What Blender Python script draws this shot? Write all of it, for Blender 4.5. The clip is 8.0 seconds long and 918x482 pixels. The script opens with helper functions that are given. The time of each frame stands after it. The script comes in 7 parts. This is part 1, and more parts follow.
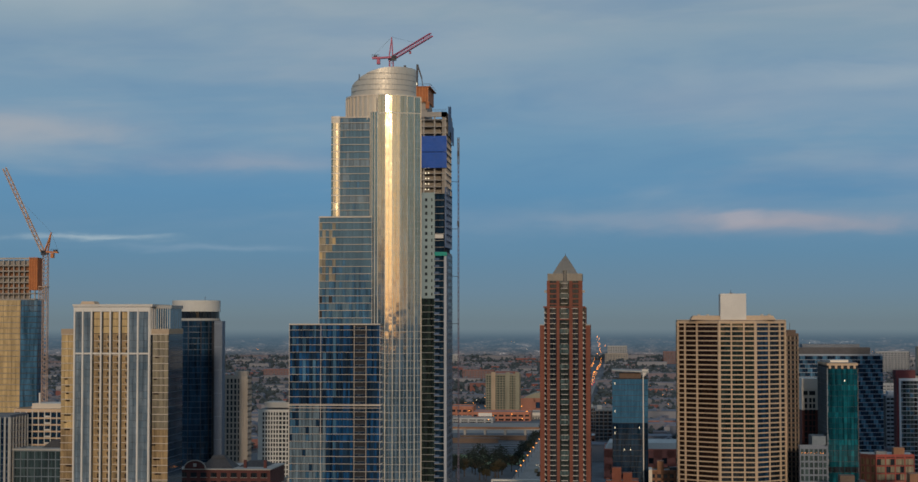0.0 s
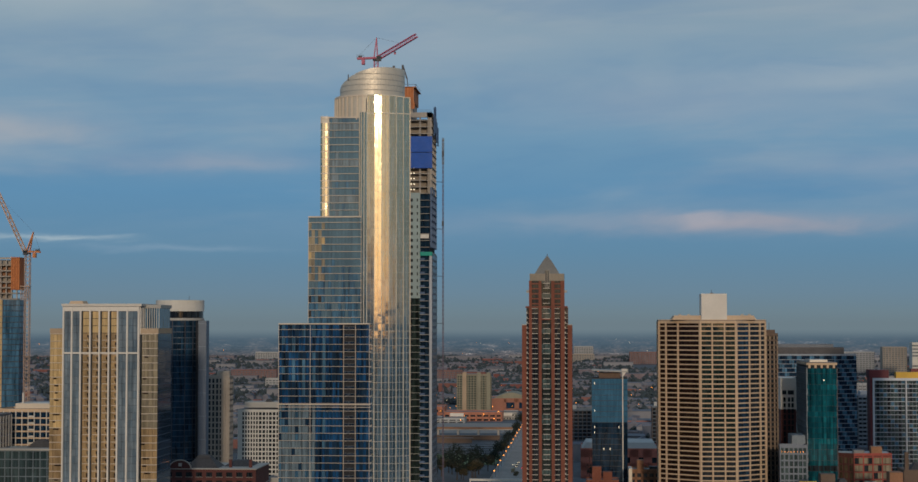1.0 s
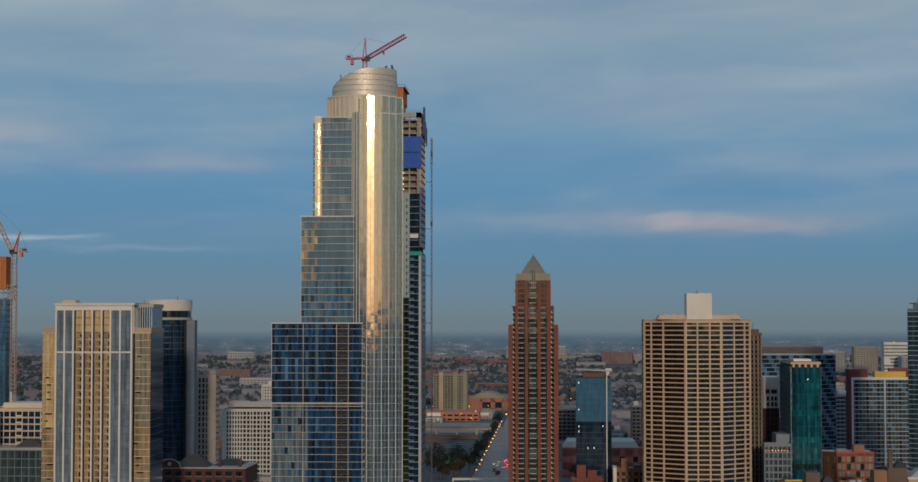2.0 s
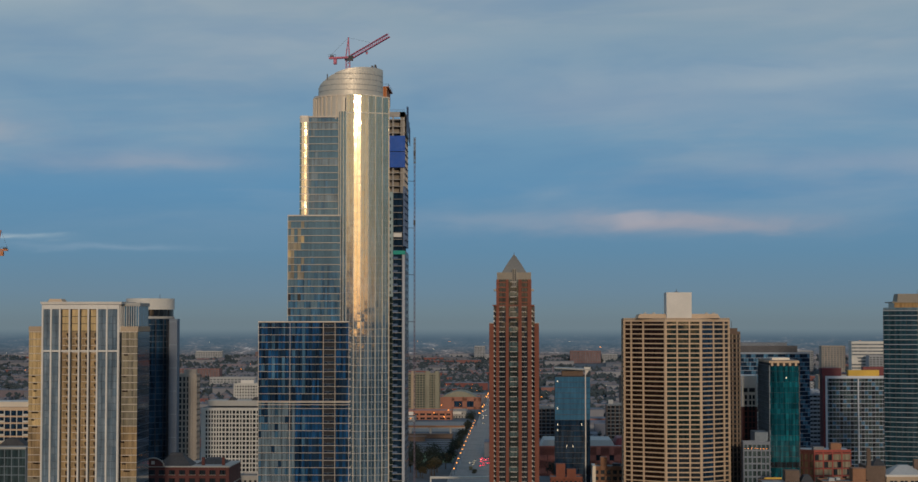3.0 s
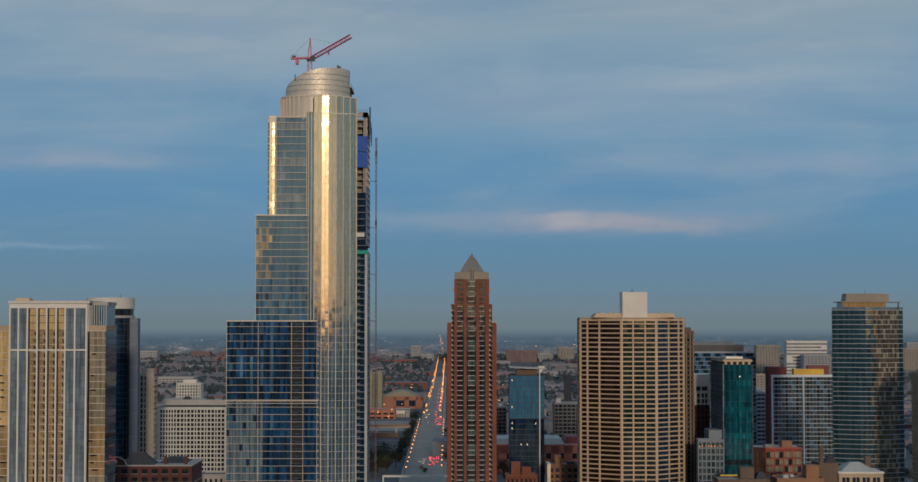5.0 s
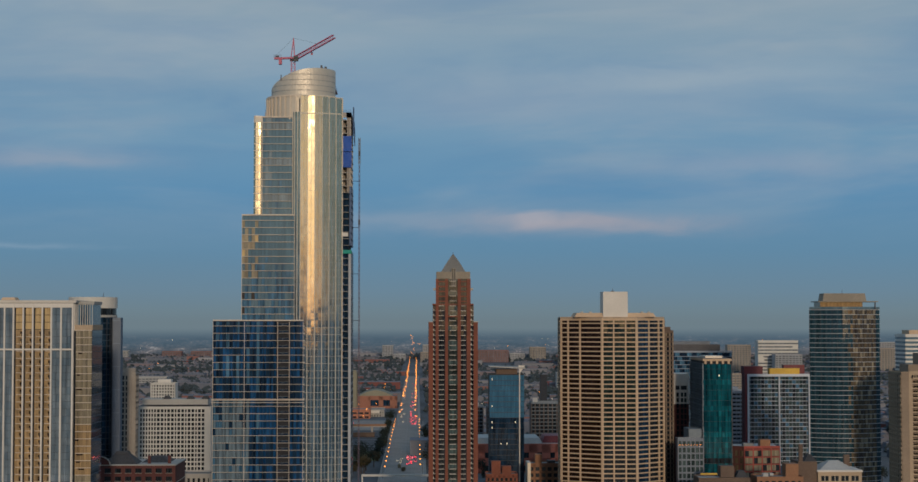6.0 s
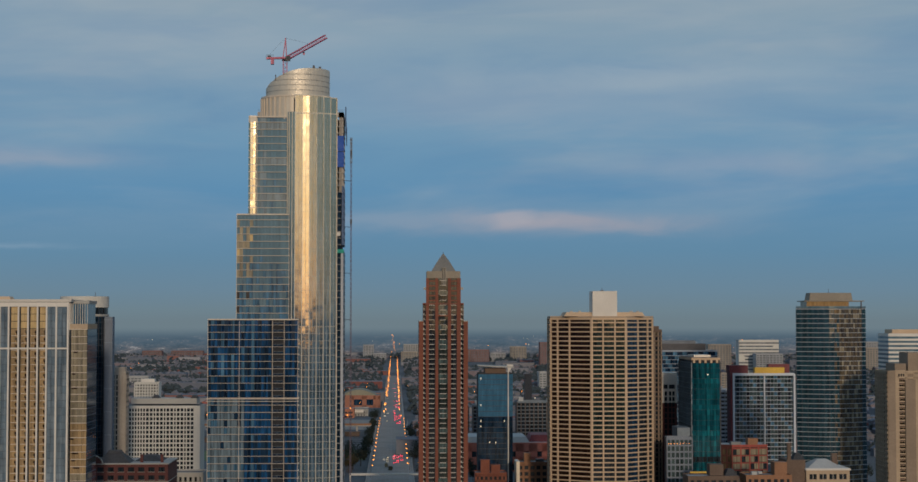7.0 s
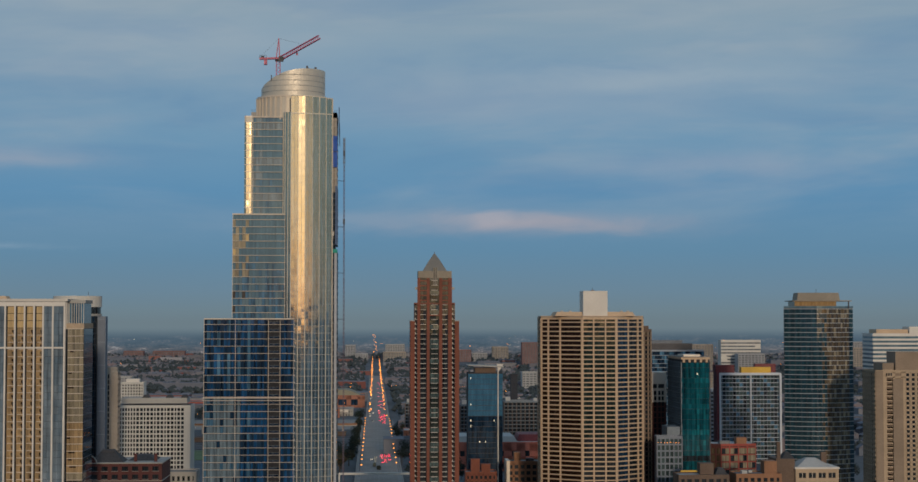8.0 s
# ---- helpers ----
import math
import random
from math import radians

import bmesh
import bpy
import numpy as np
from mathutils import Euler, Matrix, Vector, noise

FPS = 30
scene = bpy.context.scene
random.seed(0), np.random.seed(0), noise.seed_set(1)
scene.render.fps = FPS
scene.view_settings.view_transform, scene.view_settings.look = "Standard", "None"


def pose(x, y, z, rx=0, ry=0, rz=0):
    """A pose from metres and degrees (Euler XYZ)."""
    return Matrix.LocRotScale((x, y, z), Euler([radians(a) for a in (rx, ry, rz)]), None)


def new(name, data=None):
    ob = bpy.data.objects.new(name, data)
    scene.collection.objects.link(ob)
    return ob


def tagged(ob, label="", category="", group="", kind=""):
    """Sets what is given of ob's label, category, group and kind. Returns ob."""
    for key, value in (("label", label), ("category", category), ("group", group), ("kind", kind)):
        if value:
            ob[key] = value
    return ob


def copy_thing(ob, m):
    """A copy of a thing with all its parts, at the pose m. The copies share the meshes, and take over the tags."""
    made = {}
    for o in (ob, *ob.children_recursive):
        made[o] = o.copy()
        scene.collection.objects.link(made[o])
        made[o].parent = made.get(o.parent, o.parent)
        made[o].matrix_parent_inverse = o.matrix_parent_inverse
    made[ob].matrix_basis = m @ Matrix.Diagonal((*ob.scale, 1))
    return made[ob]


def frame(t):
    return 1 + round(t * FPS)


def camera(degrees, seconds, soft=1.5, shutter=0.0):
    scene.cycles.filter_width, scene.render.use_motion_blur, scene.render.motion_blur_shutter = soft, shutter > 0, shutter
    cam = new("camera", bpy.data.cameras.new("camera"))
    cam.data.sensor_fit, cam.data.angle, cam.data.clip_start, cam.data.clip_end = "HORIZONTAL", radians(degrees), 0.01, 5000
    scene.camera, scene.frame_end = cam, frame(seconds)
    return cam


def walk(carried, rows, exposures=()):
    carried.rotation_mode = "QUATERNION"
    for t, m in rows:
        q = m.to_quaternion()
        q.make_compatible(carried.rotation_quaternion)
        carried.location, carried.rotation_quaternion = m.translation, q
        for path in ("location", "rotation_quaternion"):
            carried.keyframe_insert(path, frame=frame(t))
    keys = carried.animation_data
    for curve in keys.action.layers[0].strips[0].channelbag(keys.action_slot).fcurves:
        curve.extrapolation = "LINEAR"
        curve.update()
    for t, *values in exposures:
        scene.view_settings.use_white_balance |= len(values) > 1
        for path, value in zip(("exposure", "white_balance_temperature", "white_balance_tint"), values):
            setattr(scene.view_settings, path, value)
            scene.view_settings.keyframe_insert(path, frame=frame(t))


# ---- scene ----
cam = camera(29.29, 8.0, soft=1.5)
ROWS = [
    (0, 0.04, 0.04, 116.80, 5.305, 2.644, 0.022),
    (0.5, -5.66, -2.07, 116.53, 4.668, 2.653, 0.020),
    (1, -11.03, -4.11, 116.30, 4.072, 2.668, 0.017),
    (2.5, -25.47, -9.89, 115.86, 2.515, 2.658, 0.011),
    (3, -29.81, -11.73, 115.77, 1.911, 2.645, 0.009),
    (3.5, -33.96, -13.52, 115.69, 1.322, 2.647, 0.007),
    (4, -37.94, -15.29, 115.63, 0.770, 2.645, 0.005),
    (4.5, -41.77, -17.03, 115.57, 0.211, 2.639, 0.003),
    (6, -52.68, -22.18, 115.37, -1.371, 2.628, -0.002),
    (6.5, -56.20, -23.89, 115.27, -1.741, 2.620, -0.003),
    (7, -59.70, -25.60, 115.14, -2.085, 2.616, -0.005),
    (7.5, -63.21, -27.33, 114.99, -2.457, 2.609, -0.006),
    (8, -66.76, -29.08, 114.79, -2.761, 2.625, -0.008),
]
walk(cam, [(t, pose(x, y, z, 90 + pitch, roll, yaw)) for t, x, y, z, yaw, pitch, roll in ROWS])

# ---- light and sky ----
SUN_ELEV, SUN_SIDE = 9.0, 6.8


def lin(r, g, b):
    """8-bit display colour as a linear colour."""
    return tuple(((v / 255 + 0.055) / 1.055) ** 2.4 if v > 10 else v / 255 / 12.92 for v in (r, g, b)) + (1.0,)


sun_data = bpy.data.lights.new("sun", "SUN")
sun_data.energy, sun_data.angle, sun_data.color = 1.5, radians(3.0), (1.0, 0.79, 0.57)
sun = new("sun", sun_data)
sun.matrix_world = pose(0, -300, 600, 90 - SUN_ELEV, 0, SUN_SIDE)

world = bpy.data.worlds.new("world")
scene.world = world
world.use_nodes = True
wt = world.node_tree
wt.nodes.clear()


def wn(kind, **inputs):
    n = wt.nodes.new(kind)
    for k, v in inputs.items():
        n.inputs[int(k[1:])].default_value = v
    return n


def wmath(op, a, b=0.0, c=0.0):
    n = wt.nodes.new("ShaderNodeMath")
    n.operation = op
    for i, v in enumerate((a, b, c)):
        if isinstance(v, (int, float)):
            n.inputs[i].default_value = v
        else:
            wt.links.new(v, n.inputs[i])
    return n.outputs[0]


def wmix(fac, a, b):
    n = wt.nodes.new("ShaderNodeMix")
    n.data_type = "RGBA"
    for sock, v in ((n.inputs[0], fac), (n.inputs[6], a), (n.inputs[7], b)):
        if hasattr(v, "is_linked"):
            wt.links.new(v, sock)
        else:
            sock.default_value = v
    return n.outputs[2]


tc = wn("ShaderNodeTexCoord")
sep = wn("ShaderNodeSeparateXYZ")
wt.links.new(tc.outputs["Generated"], sep.inputs[0])
dx, dy, dz = sep.outputs
up = wmath("MAXIMUM", dz, 0.004)
sky_dir = wn("ShaderNodeCombineXYZ")
for i, s in enumerate((dx, dy, up)):
    wt.links.new(s, sky_dir.inputs[i])
sky = wn("ShaderNodeTexSky")
sky.sky_type, sky.sun_disc = "NISHITA", False
sky.sun_elevation, sky.sun_rotation = radians(SUN_ELEV), radians(180 - SUN_SIDE)
sky.altitude, sky.air_density, sky.dust_density, sky.ozone_density = 100, 1.2, 1.2, 2.0
wt.links.new(sky_dir.outputs[0], sky.inputs[0])
scale_sky = wt.nodes.new("ShaderNodeVectorMath")
scale_sky.operation = "SCALE"
scale_sky.inputs[3].default_value = 0.02
wt.links.new(sky.outputs[0], scale_sky.inputs[0])

# cloud deck: a soft grade from the hazy horizon up, drifting streaks over it
grade = wn("ShaderNodeValToRGB")
ramp = grade.color_ramp
stops = ((0.0, (97, 114, 125)), (0.03, (98, 118, 131)), (0.085, (95, 121, 141)), (0.2, (87, 124, 153)), (0.37, (86, 129, 164)),
         (0.53, (99, 136, 166)), (0.7, (111, 140, 165)), (0.92, (122, 144, 162)), (1.0, (114, 137, 159)))
while len(ramp.elements) < len(stops):
    ramp.elements.new(0.5)
for el, (p, c) in zip(ramp.elements, stops):
    el.position, el.color = p, lin(*c)
wt.links.new(wmath("MULTIPLY", dz, 5.0), grade.inputs[0])


def streaks(su, sv, detail, seed, tilt=0.03):
    co = wn("ShaderNodeCombineXYZ", i2=seed)
    wt.links.new(wmath("MULTIPLY", dx, su), co.inputs[0])
    wt.links.new(wmath("MULTIPLY", wmath("MULTIPLY_ADD", dx, -tilt, dz), sv), co.inputs[1])
    n = wn("ShaderNodeTexNoise")
    n.inputs["Scale"].default_value, n.inputs["Detail"].default_value = 1.0, detail
    n.inputs["Roughness"].default_value, n.inputs["Distortion"].default_value = 0.55, 0.4
    wt.links.new(co.outputs[0], n.inputs["Vector"])
    return n.outputs[0]


broad = streaks(5, 26, 4, 3.7)
fine = streaks(18, 75, 5, 8.1)
warp_u = wmath("MULTIPLY_ADD", streaks(40, 60, 3, 1.3), 0.06, -0.03)
warp_v = wmath("MULTIPLY_ADD", fine, 0.014, -0.007)


def smooth(value, a, b):
    n = wt.nodes.new("ShaderNodeMapRange")
    n.interpolation_type = "SMOOTHSTEP"
    n.inputs[1].default_value, n.inputs[2].default_value = a, b
    wt.links.new(value, n.inputs[0])
    return n.outputs[0]


high = smooth(dz, 0.03, 0.10)
cover = wmath("MULTIPLY", smooth(wmath("MULTIPLY_ADD", fine, 0.22, broad), 0.5, 0.86), high)
deck = wmix(wmath("MULTIPLY", cover, 0.55), grade.outputs[0], lin(142, 155, 168))
thin = wmath("MULTIPLY", smooth(wmath("MULTIPLY_ADD", fine, 0.25, streaks(7, 34, 4, 21.0)), 0.52, 0.85), high)
deck = wmix(wmath("MULTIPLY", thin, 0.35), deck, lin(70, 116, 158))
# single cloud banks seen in the west: azimuth and height as sines, half sizes, strength, colour
for u0, v0, a, b, k, col in ((0.094, 0.0553, 0.066, 0.0055, 0.47, (170, 154, 156)), (0.070, 0.0585, 0.020, 0.0045, 0.35, (180, 166, 168)),
                             (-0.005, 0.0575, 0.075, 0.0055, 0.45, (128, 144, 164)),
                             (-0.330, 0.108, 0.064, 0.0085, 0.5, (162, 160, 164)), (-0.208, 0.0905, 0.055, 0.006, 0.45, (146, 152, 166)),
                             (-0.295, 0.0475, 0.030, 0.0016, 0.6, (160, 176, 186)), (-0.23, 0.043, 0.05, 0.0018, 0.35, (130, 152, 174)),
                             (0.09, 0.122, 0.13, 0.014, 0.45, (126, 146, 168)), (0.15, 0.136, 0.09, 0.008, 0.5, (148, 162, 174)),
                             (0.19, 0.088, 0.06, 0.007, 0.4, (132, 146, 168)), (-0.30, 0.178, 0.10, 0.012, 0.5, (146, 162, 174)),
                             (-0.12, 0.155, 0.16, 0.014, 0.35, (136, 154, 170))):
    p = wmath("DIVIDE", wmath("SUBTRACT", wmath("ADD", dx, warp_u), u0), a)
    q = wmath("DIVIDE", wmath("SUBTRACT", wmath("ADD", dz, warp_v), v0), b)
    g = wmath("EXPONENT", wmath("MULTIPLY", wmath("ADD", wmath("MULTIPLY", p, p), wmath("MULTIPLY", q, q)), -1.0))
    ahead = wmath("MULTIPLY", g, smooth(dy, 0.3, 0.6))
    deck = wmix(wmath("MULTIPLY", ahead, k), deck, lin(*col))
# the east is clearer and takes the glow of the low sun
east = wt.nodes.new("ShaderNodeVectorMath")
east.operation = "MULTIPLY_ADD"
wt.links.new(deck, east.inputs[0])
east.inputs[1].default_value = (0.8, 0.8, 0.8)
wt.links.new(scale_sky.outputs[0], east.inputs[2])
# thin dawn cloud lit by the sun behind it
sun_u, sun_v = math.sin(radians(SUN_SIDE)), math.sin(radians(SUN_ELEV))
p = wmath("DIVIDE", wmath("SUBTRACT", dx, sun_u), 0.165)
q = wmath("DIVIDE", wmath("SUBTRACT", dz, 0.75 * sun_v), 0.15)
aureole = wmath("MULTIPLY", smooth(dz, -0.012, 0.03), wmath("EXPONENT", wmath("MULTIPLY", wmath("ADD", wmath("MULTIPLY", p, p), wmath("MULTIPLY", q, q)), -1.0)))
aureole = wmath("MULTIPLY", aureole, smooth(dy, 0.1, -0.5))
dawn = wt.nodes.new("ShaderNodeVectorMath")
dawn.operation = "SCALE"
dawn.inputs[0].default_value = (1.0, 0.86, 0.64)
wt.links.new(wmath("MULTIPLY", aureole, wmath("MULTIPLY_ADD", broad, 1.0, 0.42)), dawn.inputs[3])
lit_east = wt.nodes.new("ShaderNodeVectorMath")
wt.links.new(east.outputs[0], lit_east.inputs[0])
wt.links.new(dawn.outputs[0], lit_east.inputs[1])
# a dark blue bank lies along the eastern horizon, open water below it
bank = wmath("MAXIMUM", smooth(dz, 0.006, -0.006), wmath("MULTIPLY", smooth(dz, 0.085, -0.005), smooth(dx, 0.06, -0.12)))
low_east = wmix(bank, lit_east.outputs[0], lin(46, 68, 98))
final = wmix(smooth(dy, -0.5, 0.45), low_east, deck)
final = wmix(wmath("MULTIPLY", smooth(dz, 0.002, -0.006), smooth(dy, 0.0, -0.3)), final, lin(34, 56, 84))
balance = wt.nodes.new("ShaderNodeVectorMath")
balance.operation = "MULTIPLY"
wt.links.new(final, balance.inputs[0])
balance.inputs[1].default_value = (1.25, 1.22, 1.16)
back = wn("ShaderNodeBackground", i1=1.0)
wt.links.new(balance.outputs[0], back.inputs[0])
out = wn("ShaderNodeOutputWorld")
wt.links.new(back.outputs[0], out.inputs[0])

# ---- materials ----


def material(name, base, rough=0.7, metal=0.0, vary=0.18, coarse=0.06, grain=0.9, bump=0.0, spec=0.5, ior=1.5, piece=0.0, island=0.0, tint=None, emit=0.0):
    """A surface with two scales of stain and grain. piece / island: how far single pieces differ; tint: the colour they differ towards."""
    m = bpy.data.materials.new(name)
    m.use_nodes = True
    nt = m.node_tree
    bsdf = nt.nodes["Principled BSDF"]
    link = nt.links.new
    geo = nt.nodes.new("ShaderNodeNewGeometry")

    def tex(scale, detail):
        n = nt.nodes.new("ShaderNodeTexNoise")
        n.inputs["Scale"].default_value, n.inputs["Detail"].default_value = scale, detail
        link(geo.outputs["Position"], n.inputs["Vector"])
        return n.outputs[0]

    def mix(fac, a, b, mode="MIX"):
        n = nt.nodes.new("ShaderNodeMix")
        n.data_type, n.blend_type = "RGBA", mode
        for sock, v in ((n.inputs[0], fac), (n.inputs[6], a), (n.inputs[7], b)):
            if hasattr(v, "is_linked"):
                link(v, sock)
            else:
                sock.default_value = v
        return n.outputs[2]

    def span(value, a, b, c, d):
        n = nt.nodes.new("ShaderNodeMapRange")
        for i, v in enumerate((a, b, c, d)):
            n.inputs[i + 1].default_value = v
        link(value, n.inputs[0])
        return n.outputs[0]

    base = (*base[:3], 1.0)
    dark = tuple(v * (1 - vary) for v in base[:3]) + (1.0,)
    light = tuple(min(1.0, v * (1 + vary)) for v in base[:3]) + (1.0,)
    big, small = tex(coarse, 4), tex(grain, 5)
    col = mix(span(big, 0.3, 0.7, 0, 1), dark, light)
    col = mix(span(small, 0.35, 0.7, 0, 0.5), col, tuple(v * (1 - 0.9 * vary) for v in base[:3]) + (1.0,))
    tint = (*tint[:3], 1.0) if tint else tuple(v * 0.5 for v in base[:3]) + (1.0,)
    if piece:
        info = nt.nodes.new("ShaderNodeObjectInfo")
        col = mix(span(info.outputs["Random"], 0, 1, 0, piece), col, tint)
    if island:
        col = mix(span(geo.outputs["Random Per Island"], 0, 1, 0, island), col, tint)
    link(col, bsdf.inputs["Base Color"])
    link(span(small, 0.3, 0.7, max(0.02, rough * 0.85), min(1, rough * 1.15)), bsdf.inputs["Roughness"])
    bsdf.inputs["Metallic"].default_value = metal
    bsdf.inputs["IOR"].default_value = ior
    bsdf.inputs["Specular IOR Level"].default_value = spec
    if bump:
        b = nt.nodes.new("ShaderNodeBump")
        b.inputs["Strength"].default_value, b.inputs["Distance"].default_value = bump, 0.1
        link(small, b.inputs["Height"])
        link(b.outputs[0], bsdf.inputs["Normal"])
    if emit:
        bsdf.inputs["Emission Color"].default_value = base
        bsdf.inputs["Emission Strength"].default_value = emit
    return m


def glass(name, base, tint, ior=2.0, rough=0.04, piece=0.5, wave=0.006, streak=0.55, gleam=None):
    """Coated window glass over dim rooms: dark body, mirror-like skin, panes slightly out of true."""
    m = material(name, base, rough, 0, 0.25, 0.12, 0.5, 0, 0.5, ior, piece, piece, tint)
    nt = m.node_tree
    geo = nt.nodes.new("ShaderNodeNewGeometry")
    n = nt.nodes.new("ShaderNodeTexNoise")
    n.inputs["Scale"].default_value, n.inputs["Detail"].default_value = 0.35, 2
    nt.links.new(geo.outputs["Position"], n.inputs["Vector"])
    b = nt.nodes.new("ShaderNodeBump")
    b.inputs["Strength"].default_value, b.inputs["Distance"].default_value = wave, 1.0
    nt.links.new(n.outputs[0], b.inputs["Height"])
    bsdf = nt.nodes["Principled BSDF"]
    nt.links.new(b.outputs[0], bsdf.inputs["Normal"])
    # columns of lighter and darker panes: streaky reflections put into the base colour
    squeeze = nt.nodes.new("ShaderNodeMapping")
    squeeze.inputs["Scale"].default_value = (0.75, 0.75, 0.055)
    nt.links.new(geo.outputs["Position"], squeeze.inputs["Vector"])
    col = nt.nodes.new("ShaderNodeTexNoise")
    col.inputs["Scale"].default_value, col.inputs["Detail"].default_value, col.inputs["Roughness"].default_value = 1.0, 3, 0.6
    nt.links.new(squeeze.outputs[0], col.inputs["Vector"])
    amount = nt.nodes.new("ShaderNodeMapRange")
    for i, v in enumerate((0.35, 0.68, 1 - streak, 1 + streak * 0.8)):
        amount.inputs[i + 1].default_value = v
    nt.links.new(col.outputs[0], amount.inputs[0])
    times = nt.nodes.new("ShaderNodeVectorMath")
    times.operation = "SCALE"
    nt.links.new(bsdf.inputs["Base Color"].links[0].from_socket, times.inputs[0])
    nt.links.new(amount.outputs[0], times.inputs[3])
    nt.links.new(times.outputs[0], bsdf.inputs["Base Color"])
    if gleam:
        bsdf.inputs["Specular Tint"].default_value = (*gleam, 1.0)
    return m


# Near-black cores behind panes and in gaps: room shade put into the colour
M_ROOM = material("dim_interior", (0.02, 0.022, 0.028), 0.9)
M_GLASS_BLUE = glass("blue_glass", (0.027, 0.122, 0.290), (0.011, 0.052, 0.130), 1.7, piece=1.0, streak=0.75)
M_GLASS_PALE = glass("curtained_glass", (0.165, 0.215, 0.245), (0.11, 0.16, 0.205), 1.7, piece=0.7, streak=0.5)
M_GLASS_SILVER = glass("silver_glass", (0.075, 0.145, 0.220), (0.105, 0.16, 0.215), 3.9, 0.06, wave=0.02, streak=0.5, gleam=(1.0, 0.80, 0.50))
M_GLASS_GREY = glass("grey_blue_glass", (0.20, 0.265, 0.29), (0.085, 0.15, 0.20), 1.65, wave=0.02, piece=1.0, streak=0.22, gleam=(0.60, 0.82, 1.0))
M_GLASS_BAY = glass("smoke_grey_glass", (0.235, 0.27, 0.30), (0.11, 0.16, 0.21), 1.6, piece=0.8, streak=0.35)
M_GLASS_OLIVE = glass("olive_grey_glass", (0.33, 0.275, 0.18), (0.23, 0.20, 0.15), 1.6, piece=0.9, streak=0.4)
M_GLASS_SKY = glass("pale_steel_blue_glass", (0.055, 0.160, 0.27), (0.045, 0.13, 0.225), 1.6, piece=0.6, streak=0.2)
M_GLASS_MOSS = glass("moss_grey_glass", (0.042, 0.060, 0.052), (0.016, 0.026, 0.025), 1.5, piece=1.0)
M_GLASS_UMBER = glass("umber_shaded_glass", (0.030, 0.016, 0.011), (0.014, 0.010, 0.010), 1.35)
# Panes of far buildings: haze put into the colour
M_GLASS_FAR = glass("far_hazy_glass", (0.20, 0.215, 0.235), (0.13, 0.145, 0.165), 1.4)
# Warm panes: reflected glow of the low sun put into the base colours
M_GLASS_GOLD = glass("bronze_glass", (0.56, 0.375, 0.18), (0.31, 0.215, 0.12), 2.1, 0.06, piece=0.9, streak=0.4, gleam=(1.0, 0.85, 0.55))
M_GLASS_GLOW = glass("honey_glass", (0.64, 0.455, 0.22), (0.47, 0.34, 0.18), 1.9, 0.08, piece=0.6, streak=0.25, gleam=(1.0, 0.88, 0.6))
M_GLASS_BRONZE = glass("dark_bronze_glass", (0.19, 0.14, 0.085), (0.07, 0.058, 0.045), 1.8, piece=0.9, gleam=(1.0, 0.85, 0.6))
M_GLASS_TAUPE = glass("taupe_glass", (0.10, 0.08, 0.06), (0.04, 0.036, 0.034), 1.6, piece=0.9)
M_GLASS_TEAL = glass("teal_glass", (0.010, 0.14, 0.175), (0.006, 0.065, 0.09), 1.6, piece=0.9)
M_GLASS_TEAL_DK = glass("deep_teal_glass", (0.007, 0.08, 0.105), (0.005, 0.042, 0.06), 1.6, piece=0.9)
M_GLASS_DARK = glass("dark_glass", (0.012, 0.017, 0.025), (0.028, 0.034, 0.04), 1.5)
M_GLASS_NAVY = glass("navy_glass", (0.016, 0.043, 0.08), (0.009, 0.022, 0.046), 1.6, piece=0.8)
M_GLASS_AQUA = glass("aqua_grey_glass", (0.13, 0.19, 0.19), (0.05, 0.085, 0.09), 1.6, piece=1.0, streak=0.6)
M_GLASS_MIDNIGHT = glass("midnight_blue_glass", (0.022, 0.062, 0.112), (0.010, 0.028, 0.054), 1.6, piece=0.9, streak=0.6)
M_GLASS_BOW = glass("green_blue_glass", (0.035, 0.10, 0.125), (0.016, 0.045, 0.065), 1.6, piece=1.0, streak=0.5)
M_GLASS_SHADE = glass("shaded_teal_glass", (0.085, 0.125, 0.13), (0.03, 0.05, 0.055), 1.6, piece=1.0)
M_GLASS_STEEL = glass("steel_blue_glass", (0.072, 0.168, 0.265), (0.045, 0.112, 0.188), 1.55)
M_TRIM = material("cream_metal_trim", (0.62, 0.53, 0.43), 0.4, 0.0, 0.12)
M_FLANK_DK = material("slate_blue_panel", (0.10, 0.13, 0.18), 0.5, 0, 0.15)
M_FLANK = material("blue_grey_panel", (0.19, 0.235, 0.30), 0.5, 0, 0.15)
M_RING_DK = material("dark_navy_ring", (0.055, 0.08, 0.12), 0.5)
M_RING = material("blue_grey_ring", (0.13, 0.165, 0.20), 0.6)
M_STONE_DK = material("dusky_grey_stone", (0.205, 0.205, 0.20), 0.85, 0, 0.15)
M_GREIGE = material("pale_greige_concrete", (0.35, 0.31, 0.27), 0.85, 0, 0.15)
M_COPPER = material("copper_trim", (0.58, 0.495, 0.41), 0.5, 0.0, 0.12)
M_CROWN = material("pale_crown_metal", (0.60, 0.54, 0.45), 0.5, 0.0, 0.1)
M_DOME = material("brushed_crown_metal", (0.62, 0.56, 0.47), 0.55, 0.45, 0.1)
